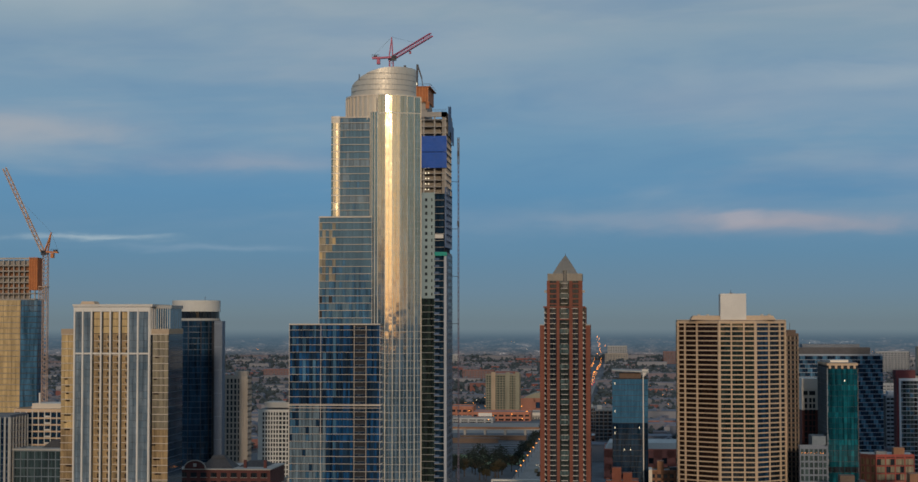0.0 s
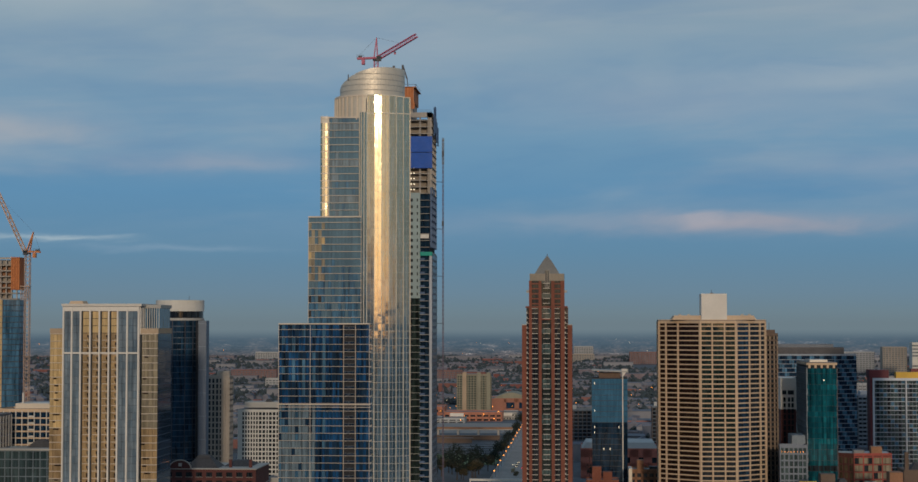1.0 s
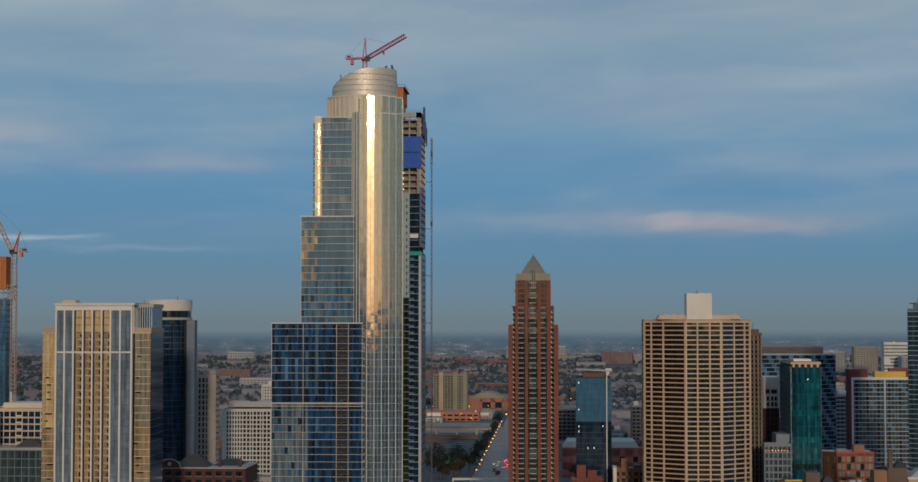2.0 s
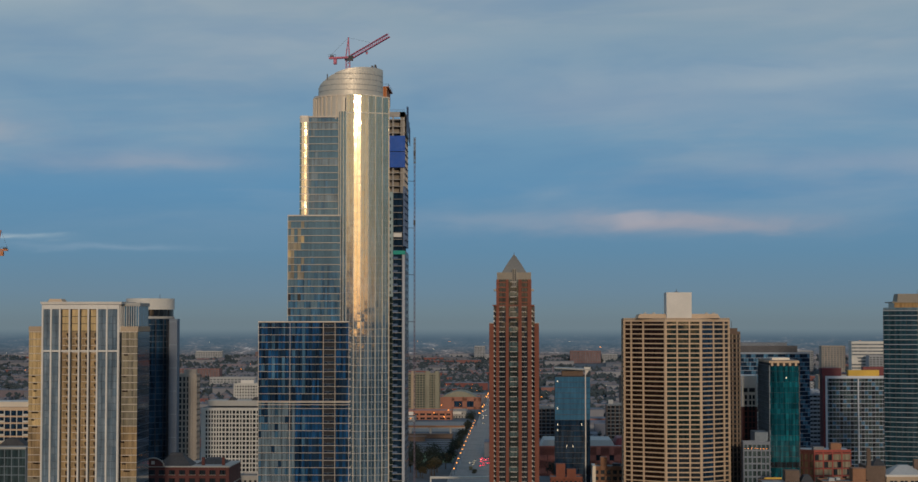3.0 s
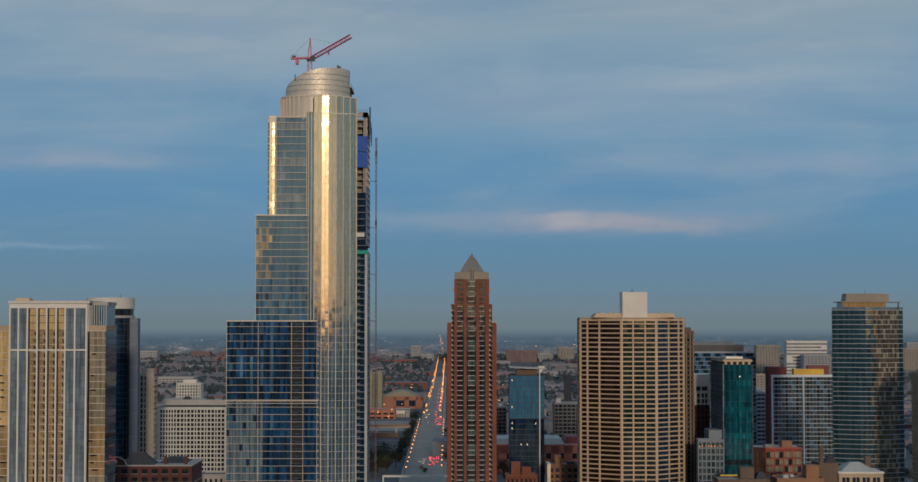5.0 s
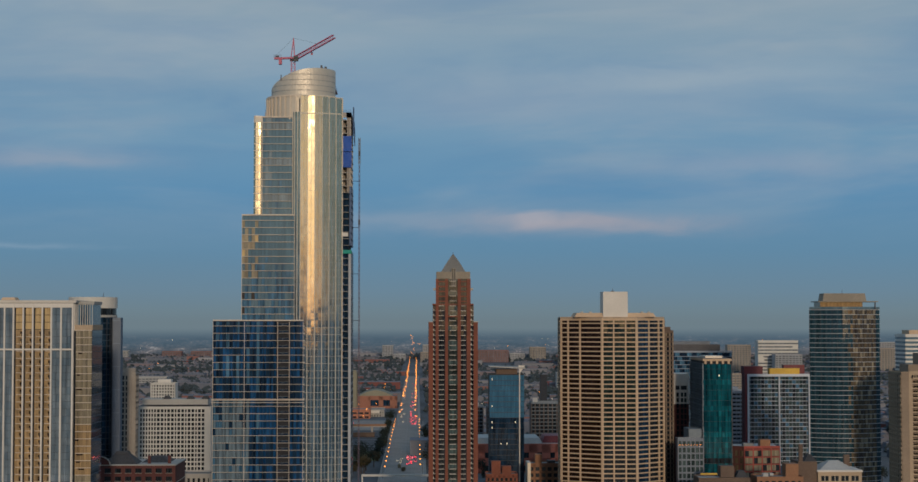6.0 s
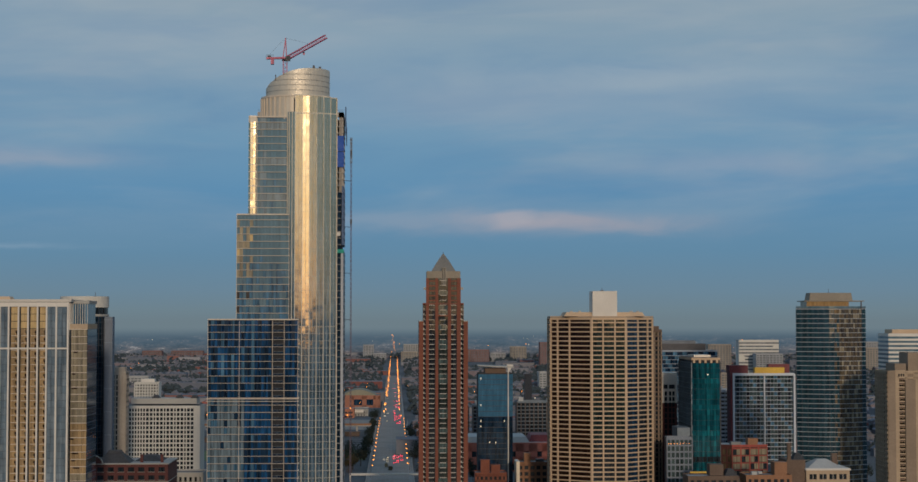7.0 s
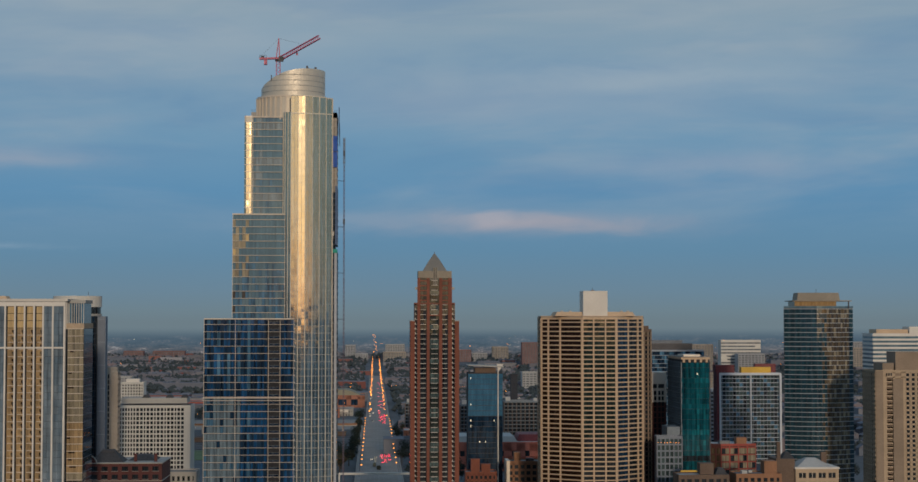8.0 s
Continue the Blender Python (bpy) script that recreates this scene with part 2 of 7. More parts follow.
M_BRICK_HALL = material("orange_red_brick", (0.29, 0.125, 0.085), 0.85, 0, 0.2, 0.05, 0.9)
# Walls of far blocks: haze is put into these greyed base colours
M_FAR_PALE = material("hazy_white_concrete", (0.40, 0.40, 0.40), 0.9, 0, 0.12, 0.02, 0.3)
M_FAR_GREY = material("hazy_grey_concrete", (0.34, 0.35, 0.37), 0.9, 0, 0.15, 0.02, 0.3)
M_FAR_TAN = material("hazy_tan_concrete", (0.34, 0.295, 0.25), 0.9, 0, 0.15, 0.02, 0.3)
M_OLIVE_TAN = material("olive_tan_brick", (0.235, 0.22, 0.165), 0.9, 0, 0.15)
M_LILAC = material("lilac_grey_panel", (0.31, 0.34, 0.40), 0.5, 0, 0.12)
M_SIDE = material("pale_blue_grey_panel", (0.50, 0.54, 0.58), 0.4, 0.0, 0.1, piece=0.15)
M_FRAME = material("cool_white_frame", (0.50, 0.53, 0.58), 0.7, 0, 0.08)
M_WHITE = material("white_painted_concrete", (0.64, 0.60, 0.55), 0.75, 0, 0.1, piece=0.1)
M_WHITE_DULL = material("dull_white_concrete", (0.54, 0.52, 0.48), 0.8, 0, 0.1)
M_BEIGE = material("tan_concrete", (0.56, 0.405, 0.275), 0.8, 0, 0.12, piece=0.12)
M_TAN_DK = material("brownish_tan_stone", (0.39, 0.295, 0.205), 0.8, 0, 0.14)
M_UMBER_STONE = material("dull_umber_stone", (0.255, 0.195, 0.145), 0.85, 0, 0.16, piece=0.1)
M_STONE = material("grey_stone", (0.36, 0.35, 0.33), 0.8, 0, 0.12)
M_CONC = material("raw_concrete", (0.36, 0.33, 0.30), 0.85, 0, 0.2, 0.1, 0.8)
# Darker copy of the raw concrete, shade of the open floors in its colour
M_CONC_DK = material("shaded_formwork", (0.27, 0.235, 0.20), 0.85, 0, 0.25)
M_BRICK = material("red_brown_brick", (0.20, 0.066, 0.042), 0.85, 0, 0.2, 0.08, 1.6)
M_BRICK_RED = material("dull_red_brick", (0.088, 0.028, 0.026), 0.85, 0, 0.2, 0.1, 1.6)
M_BRICK_TAN = material("orange_tan_brick", (0.25, 0.125, 0.07), 0.85, 0, 0.2, 0.08, 1.4)
M_BROWN = material("brown_brick", (0.135, 0.092, 0.07), 0.85, 0, 0.2)
M_ROOF = material("gravel_roof", (0.17, 0.17, 0.175), 0.95, 0, 0.25, 0.12, 0.7)
M_ROOF_W = material("white_membrane_roof", (0.38, 0.38, 0.375), 0.8, 0, 0.15, 0.06)
M_SLATE = material("slate_roof", (0.045, 0.045, 0.05), 0.8, 0, 0.25)
M_CAPSTONE = material("weathered_capstone", (0.26, 0.225, 0.18), 0.8)
M_LEAD = material("grey_copper_roof", (0.185, 0.178, 0.165), 0.6, 0.1, 0.15)
M_STEEL = material("dark_steel", (0.05, 0.05, 0.06), 0.6, 0.2)
M_CRANE = material("red_crane_paint", (0.42, 0.075, 0.15), 0.5, 0, 0.15)
M_CRANE_OR = material("orange_crane_paint", (0.50, 0.17, 0.04), 0.5, 0, 0.15)
M_CRANE_PALE = material("faded_red_lattice", (0.42, 0.29, 0.22), 0.6, 0, 0.15)
M_SCREEN = material("blue_safety_screen", (0.010, 0.078, 0.37), 0.7, 0, 0.12, 0.3)
M_MAST = material("plum_grey_steel", (0.075, 0.06, 0.10), 0.6, 0.2)
# For safety screens; on the flank floors it paints that side's shade
M_SCREEN_GR = material("grey_blue_safety_screen", (0.07, 0.12, 0.22), 0.7, 0, 0.2)
M_FORM = material("orange_formwork", (0.38, 0.125, 0.04), 0.75, 0, 0.25, 0.3)
M_PANEL = material("teal_grey_panel", (0.25, 0.33, 0.34), 0.6, 0, 0.12, piece=0.15)
M_RED = material("red_painted_steel", (0.29, 0.045, 0.032), 0.6, 0, 0.15)
M_MAROON = material("maroon_cladding", (0.13, 0.014, 0.022), 0.6, 0, 0.15)
M_YELLOW = material("yellow_cladding", (0.55, 0.33, 0.03), 0.6, 0, 0.15)
M_ASPHALT = material("asphalt", (0.25, 0.225, 0.205), 0.85, 0, 0.18, 0.05, 0.6)
M_PAVE = material("pale_pavement", (0.27, 0.26, 0.25), 0.9, 0, 0.15)
M_PAINT = material("road_paint", (0.30, 0.28, 0.26), 0.8)
# Leans blue: some of the distance haze is in this ground colour
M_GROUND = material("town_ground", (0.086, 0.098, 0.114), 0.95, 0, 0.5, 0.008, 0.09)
M_GRASS = material("dull_grass", (0.10, 0.145, 0.055), 0.95, 0, 0.3, 0.05, 0.8)
M_STORE = material("bright_orange_brick", (0.42, 0.17, 0.105), 0.85, 0, 0.2, 0.05, 0.9)
# Raised red: lamp glow on the hall's shadowed wall is put into the colour
M_HALL_RED = material("market_red_brick", (0.40, 0.13, 0.095), 0.85, 0, 0.2, 0.05, 0.9)
# Red dulled by haze put into the base colour
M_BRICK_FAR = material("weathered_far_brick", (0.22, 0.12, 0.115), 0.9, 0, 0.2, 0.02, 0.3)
M_DARK = material("soot_dark_brick", (0.02, 0.024, 0.034), 0.8)
M_LOFT = material("grey_brown_brick", (0.115, 0.09, 0.082), 0.85, 0, 0.2)
M_WATER = material("lake_water", (0.015, 0.06, 0.12), 0.9, 0, 0.2, 0.01, 0.25, 0.0, 0.0, 1.33)
M_BARK = material("bark", (0.06, 0.045, 0.035), 0.9)
M_LEAF = material("dull_leaves", (0.012, 0.025, 0.014), 0.9, 0, 0.3, 0.1, 1.0, piece=0.5, island=0.6, tint=(0.008, 0.012, 0.008))
M_LEAF_AUT = material("autumn_leaves", (0.06, 0.042, 0.018), 0.9, 0, 0.3, 0.1, 1.0, island=0.6, tint=(0.04, 0.04, 0.015))
# Far woods, houses and roofs: base colours cooled and flattened to paint haze
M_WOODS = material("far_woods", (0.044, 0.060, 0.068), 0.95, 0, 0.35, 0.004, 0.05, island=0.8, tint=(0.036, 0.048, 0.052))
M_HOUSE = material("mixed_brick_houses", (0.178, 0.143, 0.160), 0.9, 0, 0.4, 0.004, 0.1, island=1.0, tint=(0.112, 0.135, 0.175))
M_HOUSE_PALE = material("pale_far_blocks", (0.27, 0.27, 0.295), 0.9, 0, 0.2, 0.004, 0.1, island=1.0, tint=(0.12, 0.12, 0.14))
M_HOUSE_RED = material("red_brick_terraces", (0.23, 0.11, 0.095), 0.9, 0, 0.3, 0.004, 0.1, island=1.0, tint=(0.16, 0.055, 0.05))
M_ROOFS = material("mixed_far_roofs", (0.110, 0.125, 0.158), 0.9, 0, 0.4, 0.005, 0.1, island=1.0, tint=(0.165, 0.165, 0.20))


def far_plain():
    """Distance on a glowing backdrop, haze painted in by height: streaks of wood and town, dissolving into the sky at
    the top.
    """
    m = bpy.data.materials.new("far_haze")
    m.use_nodes = True
    nt = m.node_tree
    nt.nodes.clear()
    node, link = nt.nodes.new, nt.links.new
    geo, sep_, comb = node("ShaderNodeNewGeometry"), node("ShaderNodeSeparateXYZ"), node("ShaderNodeMapping")
    link(geo.outputs["Position"], sep_.inputs[0])
    comb.inputs["Scale"].default_value = (0.016, 0.0, 0.085)
    link(geo.outputs["Position"], comb.inputs["Vector"])
    tex = node("ShaderNodeTexNoise")
    tex.inputs["Scale"].default_value, tex.inputs["Detail"].default_value, tex.inputs["Roughness"].default_value = 1.0, 8, 0.65
    link(comb.outputs[0], tex.inputs["Vector"])
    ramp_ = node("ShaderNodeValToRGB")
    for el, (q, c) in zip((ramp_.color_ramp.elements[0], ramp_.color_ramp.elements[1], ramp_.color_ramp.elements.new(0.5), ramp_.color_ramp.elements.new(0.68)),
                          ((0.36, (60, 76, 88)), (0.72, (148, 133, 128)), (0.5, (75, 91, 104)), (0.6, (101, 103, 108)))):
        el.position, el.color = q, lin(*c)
    wide = node("ShaderNodeMapping")
    wide.inputs["Scale"].default_value = (0.07, 0.0, 0.21)
    link(geo.outputs["Position"], wide.inputs["Vector"])
    dots = node("ShaderNodeTexNoise")
    dots.inputs["Scale"].default_value, dots.inputs["Detail"].default_value, dots.inputs["Roughness"].default_value = 1.6, 6, 0.7
    link(wide.outputs[0], dots.inputs["Vector"])
    both = node("ShaderNodeMath")
    both.operation = "MULTIPLY_ADD"
    both.inputs[1].default_value = 0.75
    link(dots.outputs[0], both.inputs[0])
    link(tex.outputs[0], both.inputs[2])
    both2 = node("ShaderNodeMath")
    both2.inputs[1].default_value = -0.375
    link(both.outputs[0], both2.inputs[0])
    link(both2.outputs[0], ramp_.inputs[0])
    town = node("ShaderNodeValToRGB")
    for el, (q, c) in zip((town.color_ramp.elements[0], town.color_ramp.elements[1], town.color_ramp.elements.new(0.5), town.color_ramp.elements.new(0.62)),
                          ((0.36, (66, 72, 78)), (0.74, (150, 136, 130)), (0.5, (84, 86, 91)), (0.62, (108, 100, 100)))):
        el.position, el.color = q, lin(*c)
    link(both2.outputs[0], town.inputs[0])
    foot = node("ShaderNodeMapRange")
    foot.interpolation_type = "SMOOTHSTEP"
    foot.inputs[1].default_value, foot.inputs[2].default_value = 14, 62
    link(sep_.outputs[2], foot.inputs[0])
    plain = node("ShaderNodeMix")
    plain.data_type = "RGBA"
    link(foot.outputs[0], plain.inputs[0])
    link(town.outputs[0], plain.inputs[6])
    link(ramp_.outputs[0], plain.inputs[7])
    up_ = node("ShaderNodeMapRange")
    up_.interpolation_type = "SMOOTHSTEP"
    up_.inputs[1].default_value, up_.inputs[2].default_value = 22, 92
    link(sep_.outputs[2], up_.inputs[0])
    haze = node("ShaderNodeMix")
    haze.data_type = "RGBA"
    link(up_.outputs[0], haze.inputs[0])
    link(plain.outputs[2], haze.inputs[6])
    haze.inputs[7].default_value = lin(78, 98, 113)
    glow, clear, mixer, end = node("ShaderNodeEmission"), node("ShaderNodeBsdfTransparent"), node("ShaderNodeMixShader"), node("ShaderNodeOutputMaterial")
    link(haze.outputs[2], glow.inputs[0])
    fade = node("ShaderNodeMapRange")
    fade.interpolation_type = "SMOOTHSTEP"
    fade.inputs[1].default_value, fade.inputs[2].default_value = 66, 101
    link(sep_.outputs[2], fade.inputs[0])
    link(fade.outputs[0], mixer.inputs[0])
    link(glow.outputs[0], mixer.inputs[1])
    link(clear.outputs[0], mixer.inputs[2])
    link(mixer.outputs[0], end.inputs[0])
    return m


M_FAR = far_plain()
M_LAMP = material("sodium_lamp", (1.0, 0.33, 0.045), 0.5, emit=4.5)
M_LAMP_W = material("white_work_lamp", (1.0, 0.86, 0.62), 0.5, emit=1.0)
M_TAIL = material("tail_lamp", (1.0, 0.045, 0.10), 0.5, emit=5)
M_CAR_DK = material("dark_car_paint", (0.03, 0.032, 0.036), 0.25)
M_CAR_LT = material("silver_car_paint", (0.42, 0.42, 0.42), 0.3, 0.3)
M_CAR_RED = material("red_car_paint", (0.22, 0.03, 0.03), 0.3)
M_TYRE = material("rubber", (0.02, 0.02, 0.02), 0.9)
M_BUS = material("tan_bus_paint", (0.20, 0.17, 0.10), 0.5)

# ---- building tools ----


class Lump:
    """Corner and face lists of one mesh."""

    def __init__(self):
        self.v, self.f = [], []

    def box(self, x0, x1, y0, y1, z0, z1):
        n = len(self.v)
        self.v += [(x0, y0, z0), (x1, y0, z0), (x1, y1, z0), (x0, y1, z0), (x0, y0, z1), (x1, y0, z1), (x1, y1, z1), (x0, y1, z1)]
        self.f += [(n, n + 3, n + 2, n + 1), (n + 4, n + 5, n + 6, n + 7), (n, n + 1, n + 5, n + 4), (n + 1, n + 2, n + 6, n + 5),
                   (n + 2, n + 3, n + 7, n + 6), (n + 3, n, n + 4, n + 7)]
        return self

    def placed_box(self, m, x0, x1, y0, y1, z0, z1):
        n = len(self.v)
        self.box(x0, x1, y0, y1, z0, z1)
        self.v[n:] = [tuple(m @ Vector(p)) for p in self.v[n:]]
        return self

    def prism(self, pts, z0, z1):
        """pts run counter-clockwise seen from above."""
        n, k = len(self.v), len(pts)
        self.v += [(x, y, z0) for x, y in pts] + [(x, y, z1) for x, y in pts]
        self.f += [tuple(range(n + k - 1, n - 1, -1)), tuple(range(n + k, n + 2 * k))]
        self.f += [(n + i, n + (i + 1) % k, n + k + (i + 1) % k, n + k + i) for i in range(k)]
        return self

    def ring(self, cx, cy, r0, r1, z0, z1, k=48):
        """A hollow ring."""
        n = len(self.v)
        for r, z in ((r1, z0), (r1, z1), (r0, z1), (r0, z0)):
            self.v += [(cx + r * math.cos(2 * math.pi * i / k), cy + r * math.sin(2 * math.pi * i / k), z) for i in range(k)]
        for j in range(4):
            a, b = n + j * k, n + (j + 1) % 4 * k
            self.f += [(a + i, a + (i + 1) % k, b + (i + 1) % k, b + i) for i in range(k)]
        return self

    def beam(self, p, q, w, h=0):
        """A square bar from p to q."""
        p, q = Vector(p), Vector(q)
        d = (q - p).normalized()
        side = d.cross((0, 0, 1) if abs(d.z) < 0.95 else (0, 1, 0)).normalized()
        top = side.cross(d)
        a, b = side * w / 2, top * (h or w) / 2
        n = len(self.v)
        self.v += [tuple(o + s) for o in (p, q) for s in (-a - b, a - b, a + b, -a + b)]
        self.f += [(n, n + 3, n + 2, n + 1), (n + 4, n + 5, n + 6, n + 7)] + [(n + i, n + (i + 1) % 4, n + 4 + (i + 1) % 4, n + 4 + i) for i in range(4)]
        return self

    def taper(self, x0, x1, y0, y1, z0, z1, ix, iy):
        """A block whose top is drawn in by ix and iy."""
        n = len(self.v)
        self.box(x0, x1, y0, y1, z0, z1)
        t = [(x0 + ix, y0 + iy), (x1 - ix, y0 + iy), (x1 - ix, y1 - iy), (x0 + ix, y1 - iy)]
        self.v[n + 4:n + 8] = [(x, y, z1) for x, y in t]
        return self

    def gable(self, x0, x1, y0, y1, z0, z1):
        """A ridge along y."""
        n, c = len(self.v), (x0 + x1) / 2
        self.v += [(x0, y0, z0), (x1, y0, z0), (x1, y1, z0), (x0, y1, z0), (c, y0, z1), (c, y1, z1)]
        self.f += [(n, n + 1, n + 4), (n + 1, n + 2, n + 5, n + 4), (n + 2, n + 3, n + 5), (n + 3, n, n + 4, n + 5), (n, n + 3, n + 2, n + 1)]
        return self

    def clump(self, c, r, flat=1.0, rnd=random):
        """An uneven eight-sided tuft."""
        n = len(self.v)
        a = rnd.random() * 3
        self.v += [(c[0] + r * rnd.uniform(0.6, 1.2) * math.cos(a + i * 1.571), c[1] + r * rnd.uniform(0.6, 1.2) * math.sin(a + i * 1.571), c[2] + r * rnd.uniform(-0.3, 0.3)) for i in range(4)]
        self.v += [(c[0], c[1], c[2] + flat * r * rnd.uniform(0.6, 1.1)), (c[0], c[1], c[2] - flat * r * rnd.uniform(0.5, 0.9))]
        self.f += [(n + i, n + (i + 1) % 4, n + 4) for i in range(4)] + [(n + (i + 1) % 4, n + i, n + 5) for i in range(4)]
        return self

    def mesh(self, name, mat):
        me = bpy.data.meshes.new(name)
        me.from_pydata(self.v, [], self.f)
        me.materials.append(mat)
        return me


def thing(name, x, y, z, label, category, group="", kind=""):
    """An Empty at the base of a thing."""
    ob = new(name)
    ob.location = (x, y, z)
    return tagged(ob, label, category, group, kind)


def place(ob, parent, m=None):
    if parent is not None:
        ob.parent = parent
        up_chain, inv = parent, Matrix.Identity(4)
        while up_chain is not None:
            if up_chain.type == "EMPTY":
                inv = Matrix.Translation(up_chain.location).inverted()
            up_chain = up_chain.parent
        ob.matrix_parent_inverse = inv if parent.type == "EMPTY" else Matrix.Identity(4)
    if m is not None:
        ob.matrix_basis = m
    return ob


def part(name, lump, mat, parent=None, label="", kind=""):
    """One mesh in world coordinates, under a thing."""
    return tagged(place(new(name, lump.mesh(name, mat)), parent), label, kind=kind)


def solo(name, lump, mat, label, category, group="", kind=""):
    return tagged(new(name, lump.mesh(name, mat)), label, category, group, kind)


BOXES = {}


def block(name, w, d, h, mat):
    """A shared box mesh, its middle at the origin."""
    key = (name, round(w, 2), round(d, 2), round(h, 2), mat.name)
    if key not in BOXES:
        BOXES[key] = Lump().box(-w / 2, w / 2, -d / 2, d / 2, -h / 2, h / 2).mesh(name, mat)
    return BOXES[key]


def piece(name, parent, m, s0, s1, d0, d1, z0, z1, mat, wobble=0.0):
    """A box-shaped piece of a front whose frame is m: along, inward, up."""
    ob = new(name, block(name, s1 - s0, d1 - d0, z1 - z0, mat))
    p = m @ pose((s0 + s1) / 2, (d0 + d1) / 2, (z0 + z1) / 2, random.uniform(-wobble, wobble), 0, random.uniform(-wobble, wobble))
    return place(ob, parent, p)


def panes(parent, m, cells, mat, limit, level=110.0, wobble=0.35, name="window"):
    """Window panes: those nearest to the level as single parts, the others joined. A cell: along 0, 1, height 0, 1, depth."""
    cells = sorted(cells, key=lambda c: abs((c[2] + c[3]) / 2 - level))
    for s0, s1, z0, z1, d in cells[:limit]:
        piece(name, parent, m, s0, s1, d, d + 0.12, z0, z1, mat, wobble)
    return [(m, c, mat) for c in cells[limit:]]


def rest(parent, leftover, wobble=0.35, name="window_field"):
    """The joined panes."""
    kinds = {}
    for m, c, mat in leftover:
        kinds.setdefault(mat.name, (mat, []))[1].append((m, c))
    for mat, rows in kinds.values():
        lump = Lump()
        for m, (s0, s1, z0, z1, d) in rows:
            q = m @ pose((s0 + s1) / 2, d + 0.06, (z0 + z1) / 2, random.uniform(-wobble, wobble), 0, random.uniform(-wobble, wobble))
            w, h = (s1 - s0) / 2, (z1 - z0) / 2
            lump.placed_box(q, -w, w, -0.06, 0.06, -h, h)
        part(name, lump, mat, parent, kind="stuff")


def farther(t, k, rise=0.0):
    """Moves a thing out (k > 1) or in along the lines of sight over the lake, and sizes it to match."""
    hub = Vector((-36, -14, 115.6))
    t.location = hub + (t.location - hub) * k + Vector((0, 0, rise))
    t.scale = (k, k, k)


def front(x, y, ang=0.0):
    """The frame of a front: its lower left corner seen from outside, turned by ang degrees."""
    return pose(x, y, 0, 0, 0, ang)


def grid_front(parent, m, width, z0, z1, floor, bays, mat, band, pier, limit=0, band_h=0.5, pier_w=0.5, band_d=0.35, pier_d=0.35, recess=0.05,
               gap=0.0, skip=None, singles=True, level=110.0, alt=None, band_name="floor_band", pier_name="pier"):
    """Bands at each floor, piers at each bay edge, a pane in each opening. bays: a count or the edges along the front."""
    edges = [width * i / bays for i in range(bays + 1)] if isinstance(bays, int) else bays
    n = max(1, int((z1 - z0) / floor))
    zs = [z1 - i * floor for i in range(n + 1)]
    left = []
    if band:
        if singles:
            for z in zs:
                piece(band_name, parent, m, 0, width, -band_d, 0.3, z - band_h, z, band)
        else:
            lump = Lump()
            for z in zs:
                lump.placed_box(m, 0, width, -band_d, 0.3, z - band_h, z)
            part("band_field", lump, band, parent, kind="stuff")
    if pier:
        if singles:
            for e in edges:
                e = min(max(e, pier_w / 2), width - pier_w / 2)
                piece(pier_name, parent, m, e - pier_w / 2, e + pier_w / 2, -pier_d, 0.3, z0, z1 + 0.02, pier)
        else:
            lump = Lump()
            for e in edges:
                e = min(max(e, pier_w / 2), width - pier_w / 2)
                lump.placed_box(m, e - pier_w / 2, e + pier_w / 2, -pier_d, 0.3, z0, z1 + 0.02)
            part("pier_field", lump, pier, parent, kind="stuff")
    cells = {}
    hw = pier_w / 2 if pier else gap / 2
    for i in range(n):
        for j in range(len(edges) - 1):
            if skip and skip(i, j):
                continue
            g = alt(i, j) if alt else mat
            cells.setdefault(g.name, (g, []))[1].append((edges[j] + hw, edges[j + 1] - hw, zs[i + 1], zs[i] - (band_h if band else 0.1), recess))
    total = sum(len(c) for _, c in cells.values())
    for g, c in cells.values():
        left += panes(parent, m, c, g, round(limit * len(c) / max(1, total)), level)
    return left


